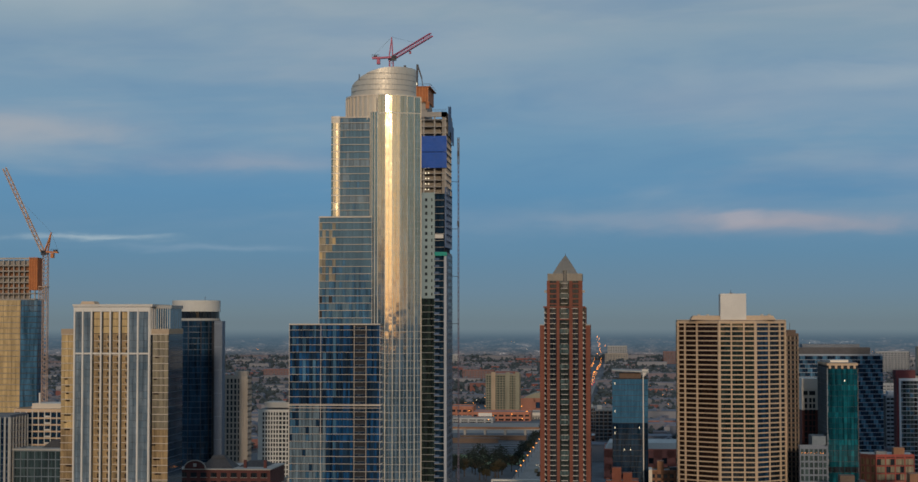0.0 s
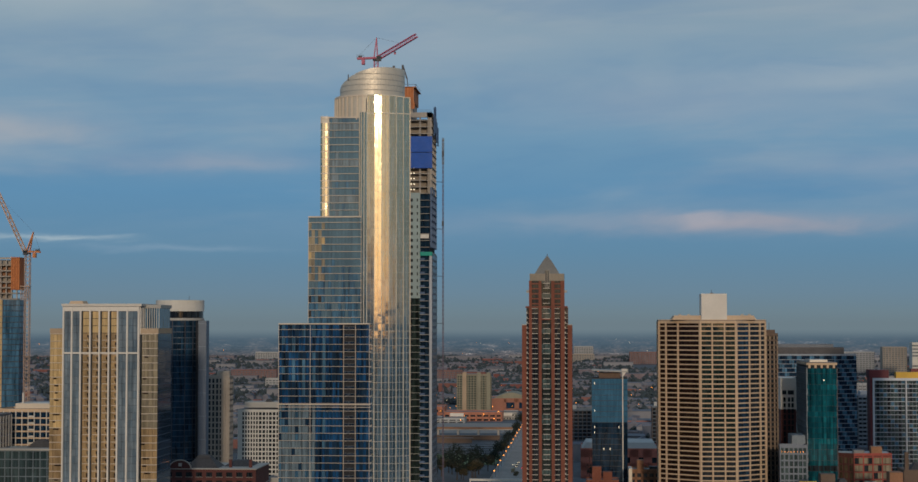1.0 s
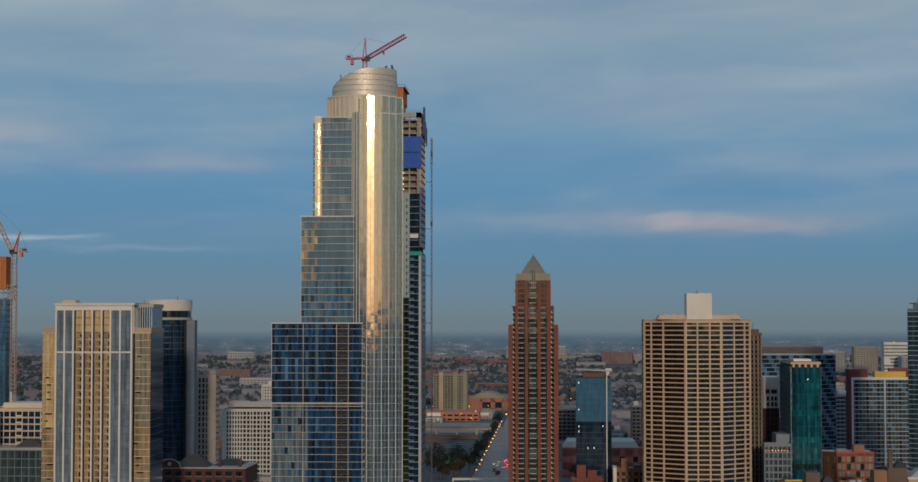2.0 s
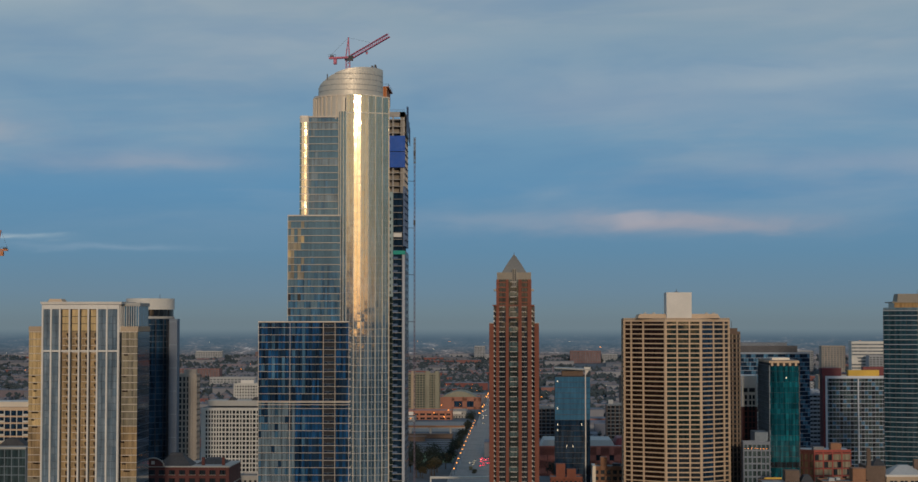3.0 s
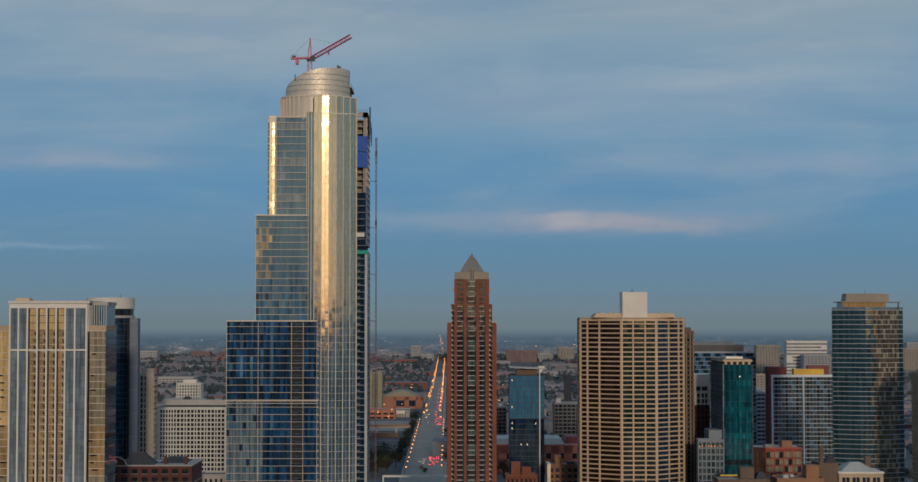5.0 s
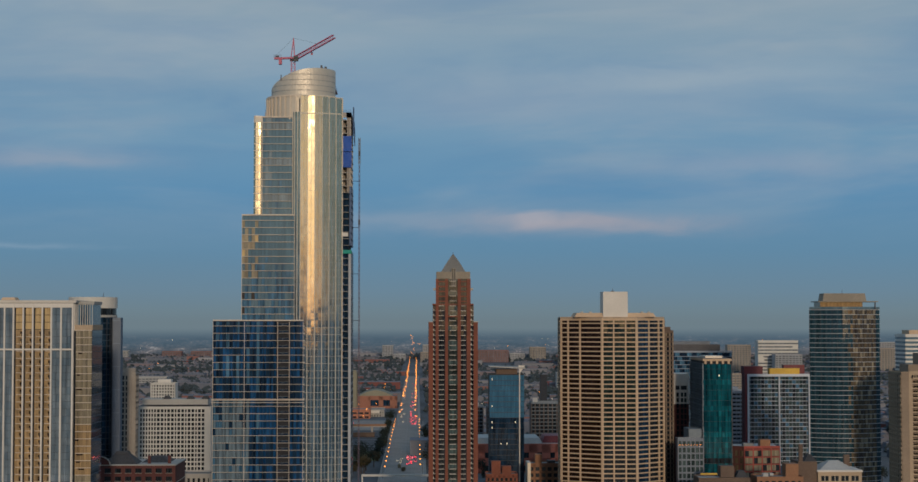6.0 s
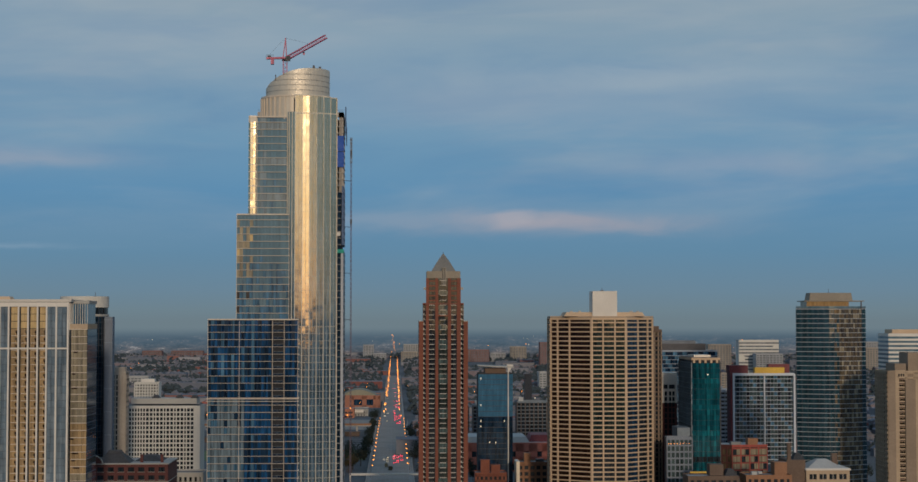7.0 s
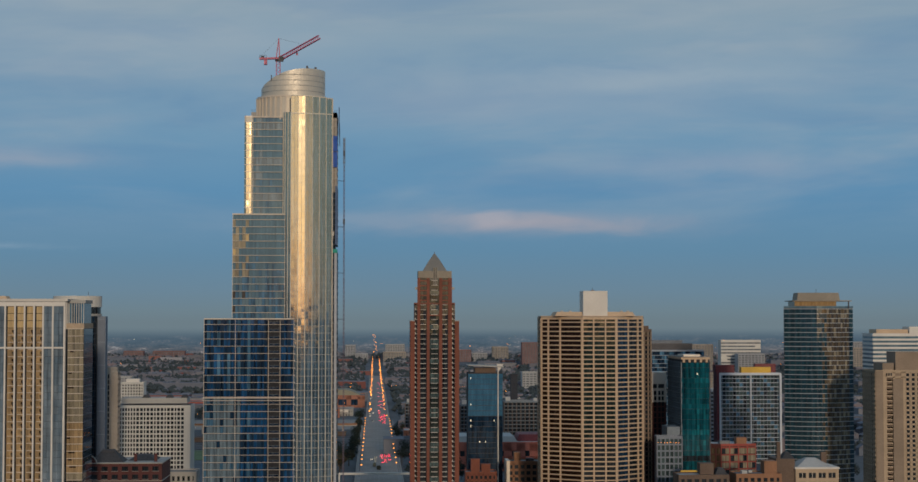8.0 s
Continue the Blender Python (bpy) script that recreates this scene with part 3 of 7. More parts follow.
def box_tower(name, label, category, x0, x1, y0, y1, top, floor, bays, wall, pane, band=None, pier=None, limit=60, sides=(), roof=None, base=0.0, level=110.0,
              side_bays=6, group="", **style):
    """A rectangular tower whose street front looks towards -y. sides: which flanks get windows, of 'l', 'r', 'b'."""
    t = thing(name, (x0 + x1) / 2, (y0 + y1) / 2, base, label, category, group)
    part("wall", Lump().box(x0 + 0.2, x1 - 0.2, y0 + 0.2, y1 - 0.2, base, top - 0.05), wall, t)
    left = grid_front(t, front(x0, y0), x1 - x0, base, top, floor, bays, pane, band, pier, limit, level=level, **style)
    style["singles"] = False
    for s in sides:
        m, w = {"l": (front(x0, y1, -90), y1 - y0), "r": (front(x1, y0, 90), y1 - y0), "b": (front(x1, y1, 180), x1 - x0)}[s]
        left += grid_front(t, m, w, base, top, floor, side_bays, pane, band, pier, 0, level=level, **style)
    rest(t, left)
    part("roof", Lump().box(x0 + 0.3, x1 - 0.3, y0 + 0.3, y1 - 0.3, top - 0.03, top + 0.15), roof or M_ROOF, t)
    rim = Lump()
    for a in ((x0, x1, y0, y0 + 0.4), (x0, x1, y1 - 0.4, y1), (x0, x0 + 0.4, y0 + 0.4, y1 - 0.4), (x1 - 0.4, x1, y0 + 0.4, y1 - 0.4)):
        rim.box(*a, top + 0.01, top + 0.9)
    part("parapet", rim, band or wall, t)
    return t

# ---- ground, lake, road ----


def land_height(x, y):
    """Level town ground that lifts towards the far horizon in the west."""
    r = math.hypot(x + 30, y)
    a = abs(math.atan2(x + 30, y))
    k = min(1.0, max(0.0, (1.05 - a) / 0.3))
    near = max(0.0, (r - 3300) / 1300) ** 2 * 16 if r < 4600 else 16
    return k * near


def build_ground():
    lump = Lump()
    radii = [0, 300, 700, 1100, 1500, 1900, 2300, 2700, 3100, 3300, 3500, 3700, 3900, 4100, 4300, 4500, 4600, 4800, 4930]
    k = 120
    lump.v.append((-30, 0, 0))
    for r in radii[1:]:
        for i in range(k):
            a = 2 * math.pi * i / k
            x, y = -30 + r * math.sin(a), r * math.cos(a)
            lump.v.append((x, y, land_height(x, y) - (0.05 if r < 4600 else 0)))
    lump.f += [(0, 1 + (i + 1) % k, 1 + i) for i in range(k)]
    for j in range(len(radii) - 2):
        a, b = 1 + j * k, 1 + (j + 1) * k
        lump.f += [(a + i, a + (i + 1) % k, b + (i + 1) % k, b + i) for i in range(k)]
    solo("ground", lump, M_GROUND, "dull brown-grey town ground reaching the hazy horizon", "ground", kind="structure")


build_ground()

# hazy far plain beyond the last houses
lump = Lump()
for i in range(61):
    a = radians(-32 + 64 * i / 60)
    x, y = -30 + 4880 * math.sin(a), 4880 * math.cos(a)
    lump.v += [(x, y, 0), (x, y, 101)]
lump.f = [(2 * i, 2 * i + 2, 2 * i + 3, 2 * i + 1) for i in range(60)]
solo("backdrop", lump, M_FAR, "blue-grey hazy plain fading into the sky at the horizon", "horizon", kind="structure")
solo("water", Lump().prism([(-3800, -3000), (-1500, -4600), (1500, -4600), (3800, -3000), (3800, 260), (-3800, 330)], 0.1, 0.5), M_WATER, "dark blue rippled lake water", "lake", kind="structure")

ROAD_L, ROAD_R = -76.5, -49.5
road = solo("road", Lump().box(ROAD_L, ROAD_R, 900, 1930, 0.3, 1.2).box(-72.6, -52.4, 1930, 4590, 0.3, 1.2), M_ASPHALT, "wide grey asphalt avenue running west", "road", kind="structure")
for x0, x1 in ((ROAD_L - 4, ROAD_L), (ROAD_R, ROAD_R + 4)):
    far_x = -76.6 if x0 < ROAD_L else -52.4
    solo("pavement", Lump().box(x0, x1, 900, 1930, 0.3, 1.38).box(far_x, far_x + 4, 1930, 4590, 0.3, 1.38), M_PAVE, "pale concrete pavement beside the avenue", "pavement", kind="structure")
    for i in range(14):
        y = 1150 + i * 60
        xo = x0 if x0 < ROAD_L else x1 - 0.4
        part("parapet", Lump().box(xo, xo + 0.4, y, y + 59, 1.38, 2.4), M_CONC, road)
lump = Lump()
for x in (-72.8, -69.4, -66.2, -59.8, -56.6, -53.2):
    for i in range(110):
        lump.box(x - 0.12, x + 0.12, 1150 + i * 12, 1155 + i * 12, 1.2, 1.21)
for x in (-63.4, -62.6):
    lump.box(x - 0.1, x + 0.1, 1150, 3200, 1.2, 1.21)
for y in (1300, 1660, 1990, 2300):
    for i in range(16):
        lump.box(-76 + i * 1.65, -75.3 + i * 1.65, y, y + 3, 1.2, 1.21)
part("lane_markings", lump, M_PAINT, road, "faded white lane lines", kind="stuff")
median = thing("planted_median", -63, 1335, 1.2, "narrow raised concrete median with low shrubs on the avenue", "median")
part("kerb", Lump().box(-64.4, -61.6, 1322, 1350, 1.2, 1.5), M_PAVE, median)
lump = Lump()
for i in range(120):
    lump.clump((random.uniform(-64, -62), random.uniform(1323, 1349), 2.0), 0.9)
part("shrubs", lump, M_LEAF_AUT, median, "brown-green shrubs")
solo("footbridge_deck", Lump().box(-92, -40, 1236, 1239, 5.2, 6.6).box(-92, -91, 1236, 1239, 0, 5.2).box(-41, -40, 1236, 1239, 0, 5.2), M_WHITE_DULL, "pale concrete bridge deck crossing the avenue", "bridge")

# rail yard with a long overpass south of the avenue
yard = thing("rail_overpass", -190, 1790, 0, "long low concrete rail overpass with parapet beside the avenue", "overpass")
part("deck", Lump().box(-330, -84, 1786, 1796, 7.5, 9.0), M_CONC, yard)
part("parapet", Lump().box(-330, -84, 1785.4, 1785.9, 8.6, 10.4), M_BRICK_TAN, yard)
for i in range(12):
    part("support", Lump().box(-325 + i * 20.5, -323 + i * 20.5, 1787, 1795, 0, 7.5), M_CONC, yard)
for i in range(7):
    part("rail_track", Lump().box(-360, -86, 1560 + i * 30, 1562 + i * 30, 0.2, 0.6).box(-360, -86, 1564 + i * 30, 1565 + i * 30, 0.2, 0.6), M_STEEL, yard)
solo("lawn", Lump().box(-230, -84, 1440, 1545, 0.1, 0.5), M_GRASS, "dull green lawn beside the rail yard", "lawn", kind="structure")
for x0, x1, y in ((-330, -250, 1620), (-240, -170, 1655), (-220, -120, 1700), (-160, -95, 1740)):
    solo("freight_platform", Lump().box(x0, x1, y, y + 9, 0, 4.2).box(x0 - 1, x1 + 1, y - 1, y + 10, 4.2, 4.8), M_BROWN, "long brown-grey flat-roofed rail platform", "platform", "platforms in the rail yard")

# ---- the tall stepped glass tower ----
FLOOR = 3.12


def stepped_tower():
    t = thing("glass_skyscraper", -112, 750, 0, "tall stepped blue glass skyscraper with rounded silver shaft and domed crown", "skyscraper")
    left = []

    def wing(x0, x1, y0, y1, z0, z1, edges, limit, pick):
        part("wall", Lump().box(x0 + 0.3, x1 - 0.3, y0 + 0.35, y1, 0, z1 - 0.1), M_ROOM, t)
        m, w = front(x0, y0), x1 - x0
        zs = [z1 - 2.2 - i * FLOOR for i in range(int((z1 - 2.2 - z0) / FLOOR) + 1)]
        for z in [z1, *zs]:
            piece("floor_band", t, m, 0, w, -0.25, 0.3, z - (0.14 if x0 < -130 else 0.19), z, M_COPPER)
        for e in edges:
            piece("mullion", t, m, e - 0.08, e + 0.08, -0.22, 0.3, z0, z1 - 0.4, M_COPPER)
        cells, gap = {}, 0.07 if x0 < -130 else 0.035
        for k, z in enumerate(zs):
            a = 0.0
            while a < w - 0.3:
                b = min(a + 1.44, w)
                g = pick(k, (a + b) / 2, z)
                if g:
                    cells.setdefault(g.name, (g, []))[1].append((a + gap, b - gap, z + 0.02, (zs[k - 1] if k else z1) - 0.31, 0.1))
                a = b
        total = sum(len(c) for _, c in cells.values())
        got = []
        for g, c in cells.values():
            got += panes(t, m, c, g, round(limit * len(c) / total), wobble=0.3)
        lump = Lump()
        for z in zs:
            lump.box(x0 - 0.05, x0 + 0.35, y0 + 0.35, y1, z - 0.42, z).box(x1 - 0.35, x1 + 0.05, y0 + 0.35, y1, z - 0.42, z)
        part("flank_band_field", lump, M_COPPER, t, kind="stuff")
        lump = Lump().box(x0 + 0.02, x0 + 0.3, y0 + 0.4, y1, z0, z1 - 0.5).box(x1 - 0.3, x1 - 0.02, y0 + 0.4, y1, z0, z1 - 0.5)
        part("flank_glazing", lump, M_GLASS_BLUE, t)
        part("roof", Lump().box(x0 + 0.3, x1 - 0.3, y0 + 0.3, y1, z1 - 0.1, z1 + 0.1), M_ROOF, t)
        part("parapet", Lump().box(x0, x1, y0 - 0.3, y0 + 0.2, z1 + 0.02, z1 + 0.35), M_COPPER, t)
        return got

    def low_pick(k, s, z):
        if 28.0 < s < 32.6:
            return None
        if z < 81 and s < 15.5:
            c = int(s / 1.44)
            dark = 0.8 if c in (1, 2) and z > 66 or c in (8, 9) and z > 72 else 0.45 if c in (0, 5, 9) else 0.06
            return M_GLASS_PALE if random.random() > dark else M_GLASS_STEEL if random.random() < 0.5 else M_GLASS_NAVY
        c = int(s / 1.44)
        if s < 20 and c % 3 == 1 and random.random() < 0.55:
            return M_GLASS_STEEL
        return M_GLASS_NAVY if (c * 7 + (k // 4) * 3 + c * c) % 5 < 2 else M_GLASS_BLUE

    left += wing(-140.1, -101.2, 733.0, 775, 0, 115.8, (0.15, 13.6, 27.8, 32.8, 38.7), 90, low_pick)
    # recessed balconies of the low wing, one a floor
    m = front(-140.1, 733.0)
    for i in range(26):
        z = 113.6 - i * FLOOR
        for a, c in ((28.0, 29.7), (30.2, 32.6)):
            piece("balcony", t, m, a, c, -0.9, 1.2, z - 0.14, z, M_COPPER)
        piece("railing", t, m, 28.0, 32.6, -0.9, -0.82, z + 0.15, z + 1.0, M_GLASS_NAVY)
        for a, c in ((28.0, 29.7), (30.2, 32.6)):
            piece("handrail", t, m, a, c, -0.95, -0.85, z + 0.98, z + 1.08, M_STONE_DK)
            piece("baluster", t, m, a, a + 0.1, -0.95, -0.85, z, z + 0.98, M_RING_DK)
        piece("divider", t, m, 29.8, 30.05, -0.95, 1.0, z - 0.2, z + 1.0, M_RING_DK)
    part("balcony_back", Lump().box(-112.1, -107.5, 734.0, 734.3, 0, 113.4), M_GLASS_NAVY, t)
    part("base_ledge", Lump().box(-140.5, -101.0, 732.3, 735, 81.75, 82.1).box(-140.5, -101.0, 732.5, 735, 80.7, 80.9), M_COPPER, t)
    def mid_pick(k, s, z):
        # gold patch and paler upper panes: sky reflections painted by choice of glass
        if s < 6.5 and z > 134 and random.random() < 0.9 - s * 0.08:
            return M_GLASS_GLOW if random.random() < 0.1 else M_GLASS_OLIVE
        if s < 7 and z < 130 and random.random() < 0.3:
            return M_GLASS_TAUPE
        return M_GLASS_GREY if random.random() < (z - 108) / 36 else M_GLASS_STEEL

    def high_pick(k, s, z):
        return M_GLASS_PALE if k % 5 == 1 or s < 5 and random.random() < 0.4 else M_GLASS_STEEL if random.random() < 0.15 else M_GLASS_GREY

    left += wing(-128.6, -105.6, 739.5, 778, 105, 161.5, (0.15, 22.8), 70, mid_pick)
    left += wing(-120.1, -105.6, 741.0, 780, 150, 204.3, (0.15, 14.3), 50, high_pick)

    # bowed bay on the upper wing's corner
    arc = [(-123.7, 741.5)]
    for w, ang in ((0.8, -18), (1.25, 3.5), (1.0, 6.5), (0.72, 13)):
        arc.append((arc[-1][0] + w * math.cos(radians(ang)), arc[-1][1] + w * math.sin(radians(ang))))
    n = len(arc) - 1
    part("bay_wall", Lump().prism(arc + [(-120.0, 780), (-123.7, 780)], 150, 204.2), M_ROOM, t)
    for i in range(n):
        (xa, ya), (xb, yb) = arc[i], arc[i + 1]
        m = front(xa, ya, math.degrees(math.atan2(yb - ya, xb - xa)))
        w = math.hypot(xb - xa, yb - ya)
        cells = [(0.03, w - 0.03, 202 - k * FLOOR - 2.75, 202 - k * FLOOR, -0.14) for k in range(14)]
        left += panes(t, m, cells, M_GLASS_SILVER, 4, wobble=1.2)
    for k in range(15):
        z = 202 - k * FLOOR
        part("bay_band", Lump().prism([(x, y - 0.2) for x, y in arc] + [(-120.0, 742), (-123.7, 742)], z, z + 0.34), M_TRIM, t)
    part("bay_head", Lump().prism([(x, y - 0.12) for x, y in arc] + [(-120.0, 742), (-123.7, 742)], 202.3, 204.0), M_CROWN, t)
    part("bay_cap", Lump().prism([(x, y - 0.3) for x, y in arc] + [(-120.0, 780), (-123.9, 780)], 204.0, 204.9), M_TRIM, t)

    # bowed shaft of flat facets: narrow ones turn in from the wings, wide ones bow round to the north corner
    bow = [(-106.7, 740.6), (-105.85, 739.9), (-104.6, 739.3), (-103.3, 739.0)]
    for ang in (0.7 + 5.6 * i for i in range(6)):
        bow.append((bow[-1][0] + 3.15 * math.cos(radians(ang)), bow[-1][1] + 3.15 * math.sin(radians(ang))))
    corner = bow[-1]
    rear = [(corner[0] - 1.9, corner[1] + 13.5), (-92.0, 771.0), (-106.5, 773.0), (-106.6, 745.0)]
    part("shaft_wall", Lump().prism([(x, y + 0.35) for x, y in bow] + rear, 0, 206.4), M_ROOM, t)
    facets = []
    for (xa, ya), (xb, yb) in zip(bow, bow[1:]):
        facets.append((front(xa, ya, math.degrees(math.atan2(yb - ya, xb - xa))), math.hypot(xb - xa, yb - ya)))
    for m, w in facets:
        n = 1 if w < 2 else 2
        cells = []
        for j in range(66):
            z = 203.4 - j * FLOOR
            if z < 0.5:
                break
            cells += [(0.09 + q * (w - 0.1) / n, 0.06 + (q + 1) * (w - 0.1) / n, z, z + FLOOR - (0.16 if z < 116 else 0.05), 0.0) for q in range(n)]
        left += panes(t, m, cells, M_GLASS_SILVER, 10, 150.0, 0.35)
        piece("shaft_pier", t, m, -0.13, 0.13, -0.22, 0.4, 0, 206.4, M_CROWN)
        if n == 2:
            piece("mullion", t, m, w / 2 - 0.05, w / 2 + 0.05, -0.1, 0.3, 0, 206.4, M_STONE)
    seams = Lump()
    piece("corner_pier", t, facets[-1][0], 2.95, 3.25, -0.3, 0.5, 0, 212.6, M_TRIM)
    for j in range(66):
        z = 203.4 - j * FLOOR
        if z < 0:
            break
        for m, w in facets:
            if 46 < z < 116:
                piece("shaft_band", t, m, 0, w, -0.08, 0.3, z - 0.1, z, M_TRIM)
            else:
                seams.placed_box(m, 0, w, -0.02, 0.3, z - 0.06, z)
    part("shaft_seam_field", seams, M_STONE, t, kind="stuff")
    # belt of fins under the crown, panels over the bow
    bx, br = -103.0, 16.3
    rim = [(bx + (br - 0.45) * math.cos(math.pi * (1.5 - i / 40)), 757 + (br - 0.45) * math.sin(math.pi * (1.5 - i / 40))) for i in range(41)]
    part("belt_wall", Lump().prism([(x, y + 0.4) for x, y in bow[3:]] + [rear[0], *rim[::-1][:-1]], 203, 212.2), M_ROOM, t)
    bh = br * math.tan(math.pi / 40)
    for i in range(40):
        ang = -4.5 + 9 * (i - 20)
        if abs(ang) > 118 or ang > 1:
            continue
        a = math.radians(ang)
        m = front(bx + math.sin(a) * br - math.cos(a) * bh, 757 - math.cos(a) * br - math.sin(a) * bh, ang)
        piece("fin", t, m, -0.3, 0.3, -0.45, 0.4, 203.4, 213.8, M_TRIM)
        piece("belt_panel", t, m, 0.3, 2 * bh - 0.3, 0.1, 0.3, 203.4, 213.8, M_DOME)
    for k, (m, w) in enumerate(facets[3:]):
        head = 213.6 - 0.035 * k * k
        piece("fin", t, m, -0.14, 0.14, -0.26, 0.4, 203.4, head + 0.3, M_CROWN)
        piece("belt_panel", t, m, 0.14, w / 2 - 0.03, 0.02, 0.3, 206.4, head, M_GLASS_SILVER, 0.5)
        piece("belt_panel", t, m, w / 2 + 0.03, w - 0.14, 0.02, 0.3, 206.4, head, M_GLASS_SILVER, 0.5)
        piece("belt_rail", t, m, 0, w, -0.12, 0.3, 205.7, 206.1, M_CROWN)
        piece("belt_coping", t, m, 0, w, -0.2, 0.5, head, head + 0.4, M_CROWN)
    part("belt_roof", Lump().prism([(x, y + 0.5) for x, y in bow[3:]] + [rear[0], *rim[::-1][:-1]], 212.2, 212.6), M_ROOF, t)
    part("belt_cap", Lump().prism([*[(x * 0.995 + bx * 0.005, y + 0.3) for x, y in rim], *[(x - 0.7, y - 0.6) for x, y in rim[::-1]]], 213.5, 214.3), M_TRIM, t)

    # crown: a drum with a curved, rising top
    rc, cc, cy = 14.2, -103.2, 757.0

    def top(x):
        u = min(1.0, max(0.0, (x - (cc - rc)) / (2 * rc)))
        return 218.4 + 8.2 * (1 - (1 - u) ** 3.0)

    levels = [214.2, 216.6, 218.9, 221.2, 223.6, 229.0]
    q = 72
    for z0, z1 in zip(levels, levels[1:]):
        lump = Lump()
        for i in range(q):
            a0, a1 = 2 * math.pi * i / q, 2 * math.pi * (i + 1) / q
            pts = [(cc + rc * math.cos(a), cy + rc * math.sin(a)) for a in (a0, a1)]
            hi = [min(z1 - 0.24, top(p[0])) for p in pts]
            if min(hi) <= z0 + 0.02:
                continue
            b = len(lump.v)
            inner = [(cc + (rc - 0.5) * math.cos(a), cy + (rc - 0.5) * math.sin(a)) for a in (a0, a1)]
            lump.v += [(*pts[0], z0), (*pts[1], z0), (*pts[1], hi[1]), (*pts[0], hi[0]), (*inner[0], hi[0]), (*inner[1], hi[1])]
            lump.f += [(b, b + 1, b + 2, b + 3), (b + 3, b + 2, b + 5, b + 4)]
        part("crown_band", lump, M_DOME, t, "pale metal crown band")
    # dark joints between the bands and the curved roof
    lump = Lump()
    rows = 24
    for i in range(rows):
        xa, xb = (cc + (rc - 0.35) * math.sin(math.pi * (j / rows - 0.5)) for j in (i, i + 1))
        ha, hb = (math.sqrt(max(0, (rc - 0.35) ** 2 - (x - cc) ** 2)) for x in (xa, xb))
        b = len(lump.v)
        za, zb = top(xa) - 0.12, top(xb) - 0.12
        lump.v += [(xa, cy - ha, za), (xb, cy - hb, zb), (xb, cy + hb, zb), (xa, cy + ha, za), (xa, cy - ha, 214), (xb, cy - hb, 214), (xa, cy + ha, 214), (xb, cy + hb, 214)]
        lump.f += [(b, b + 1, b + 2, b + 3), (b + 4, b + 5, b + 1, b), (b + 3, b + 2, b + 7, b + 6)]
    part("crown_roof", lump, M_STONE, t, "grey curved roof")
    part("beacon", Lump().box(-112.6, -112.2, 746, 746.4, 221, 223.6).box(-93.6, -92.6, 750, 751, 226, 227.8), M_STEEL, t, "dark roof fixture")
    rest(t, left, 0.28)


stepped_tower()


# ---- tower under construction ----
def lattice(lump, p, q, w, n, bar=0.16):
    """A square lattice mast from p to q."""
    p, q = Vector(p), Vector(q)
    d = (q - p) / n
    u = d.normalized()
    a = u.cross((0, 1, 0) if abs(u.y) < 0.9 else (1, 0, 0)).normalized() * w / 2
    b = u.cross(a).normalized() * w / 2
    cs = [a + b, a - b, -a - b, -a + b]
    for c in cs:
        lump.beam(p + c, q + c, bar * 1.5)
    for i in range(n):
        for j in range(4):
            lump.beam(p + d * i + cs[j], p + d * (i + 1) + cs[(j + 1) % 4], bar)
    return lump


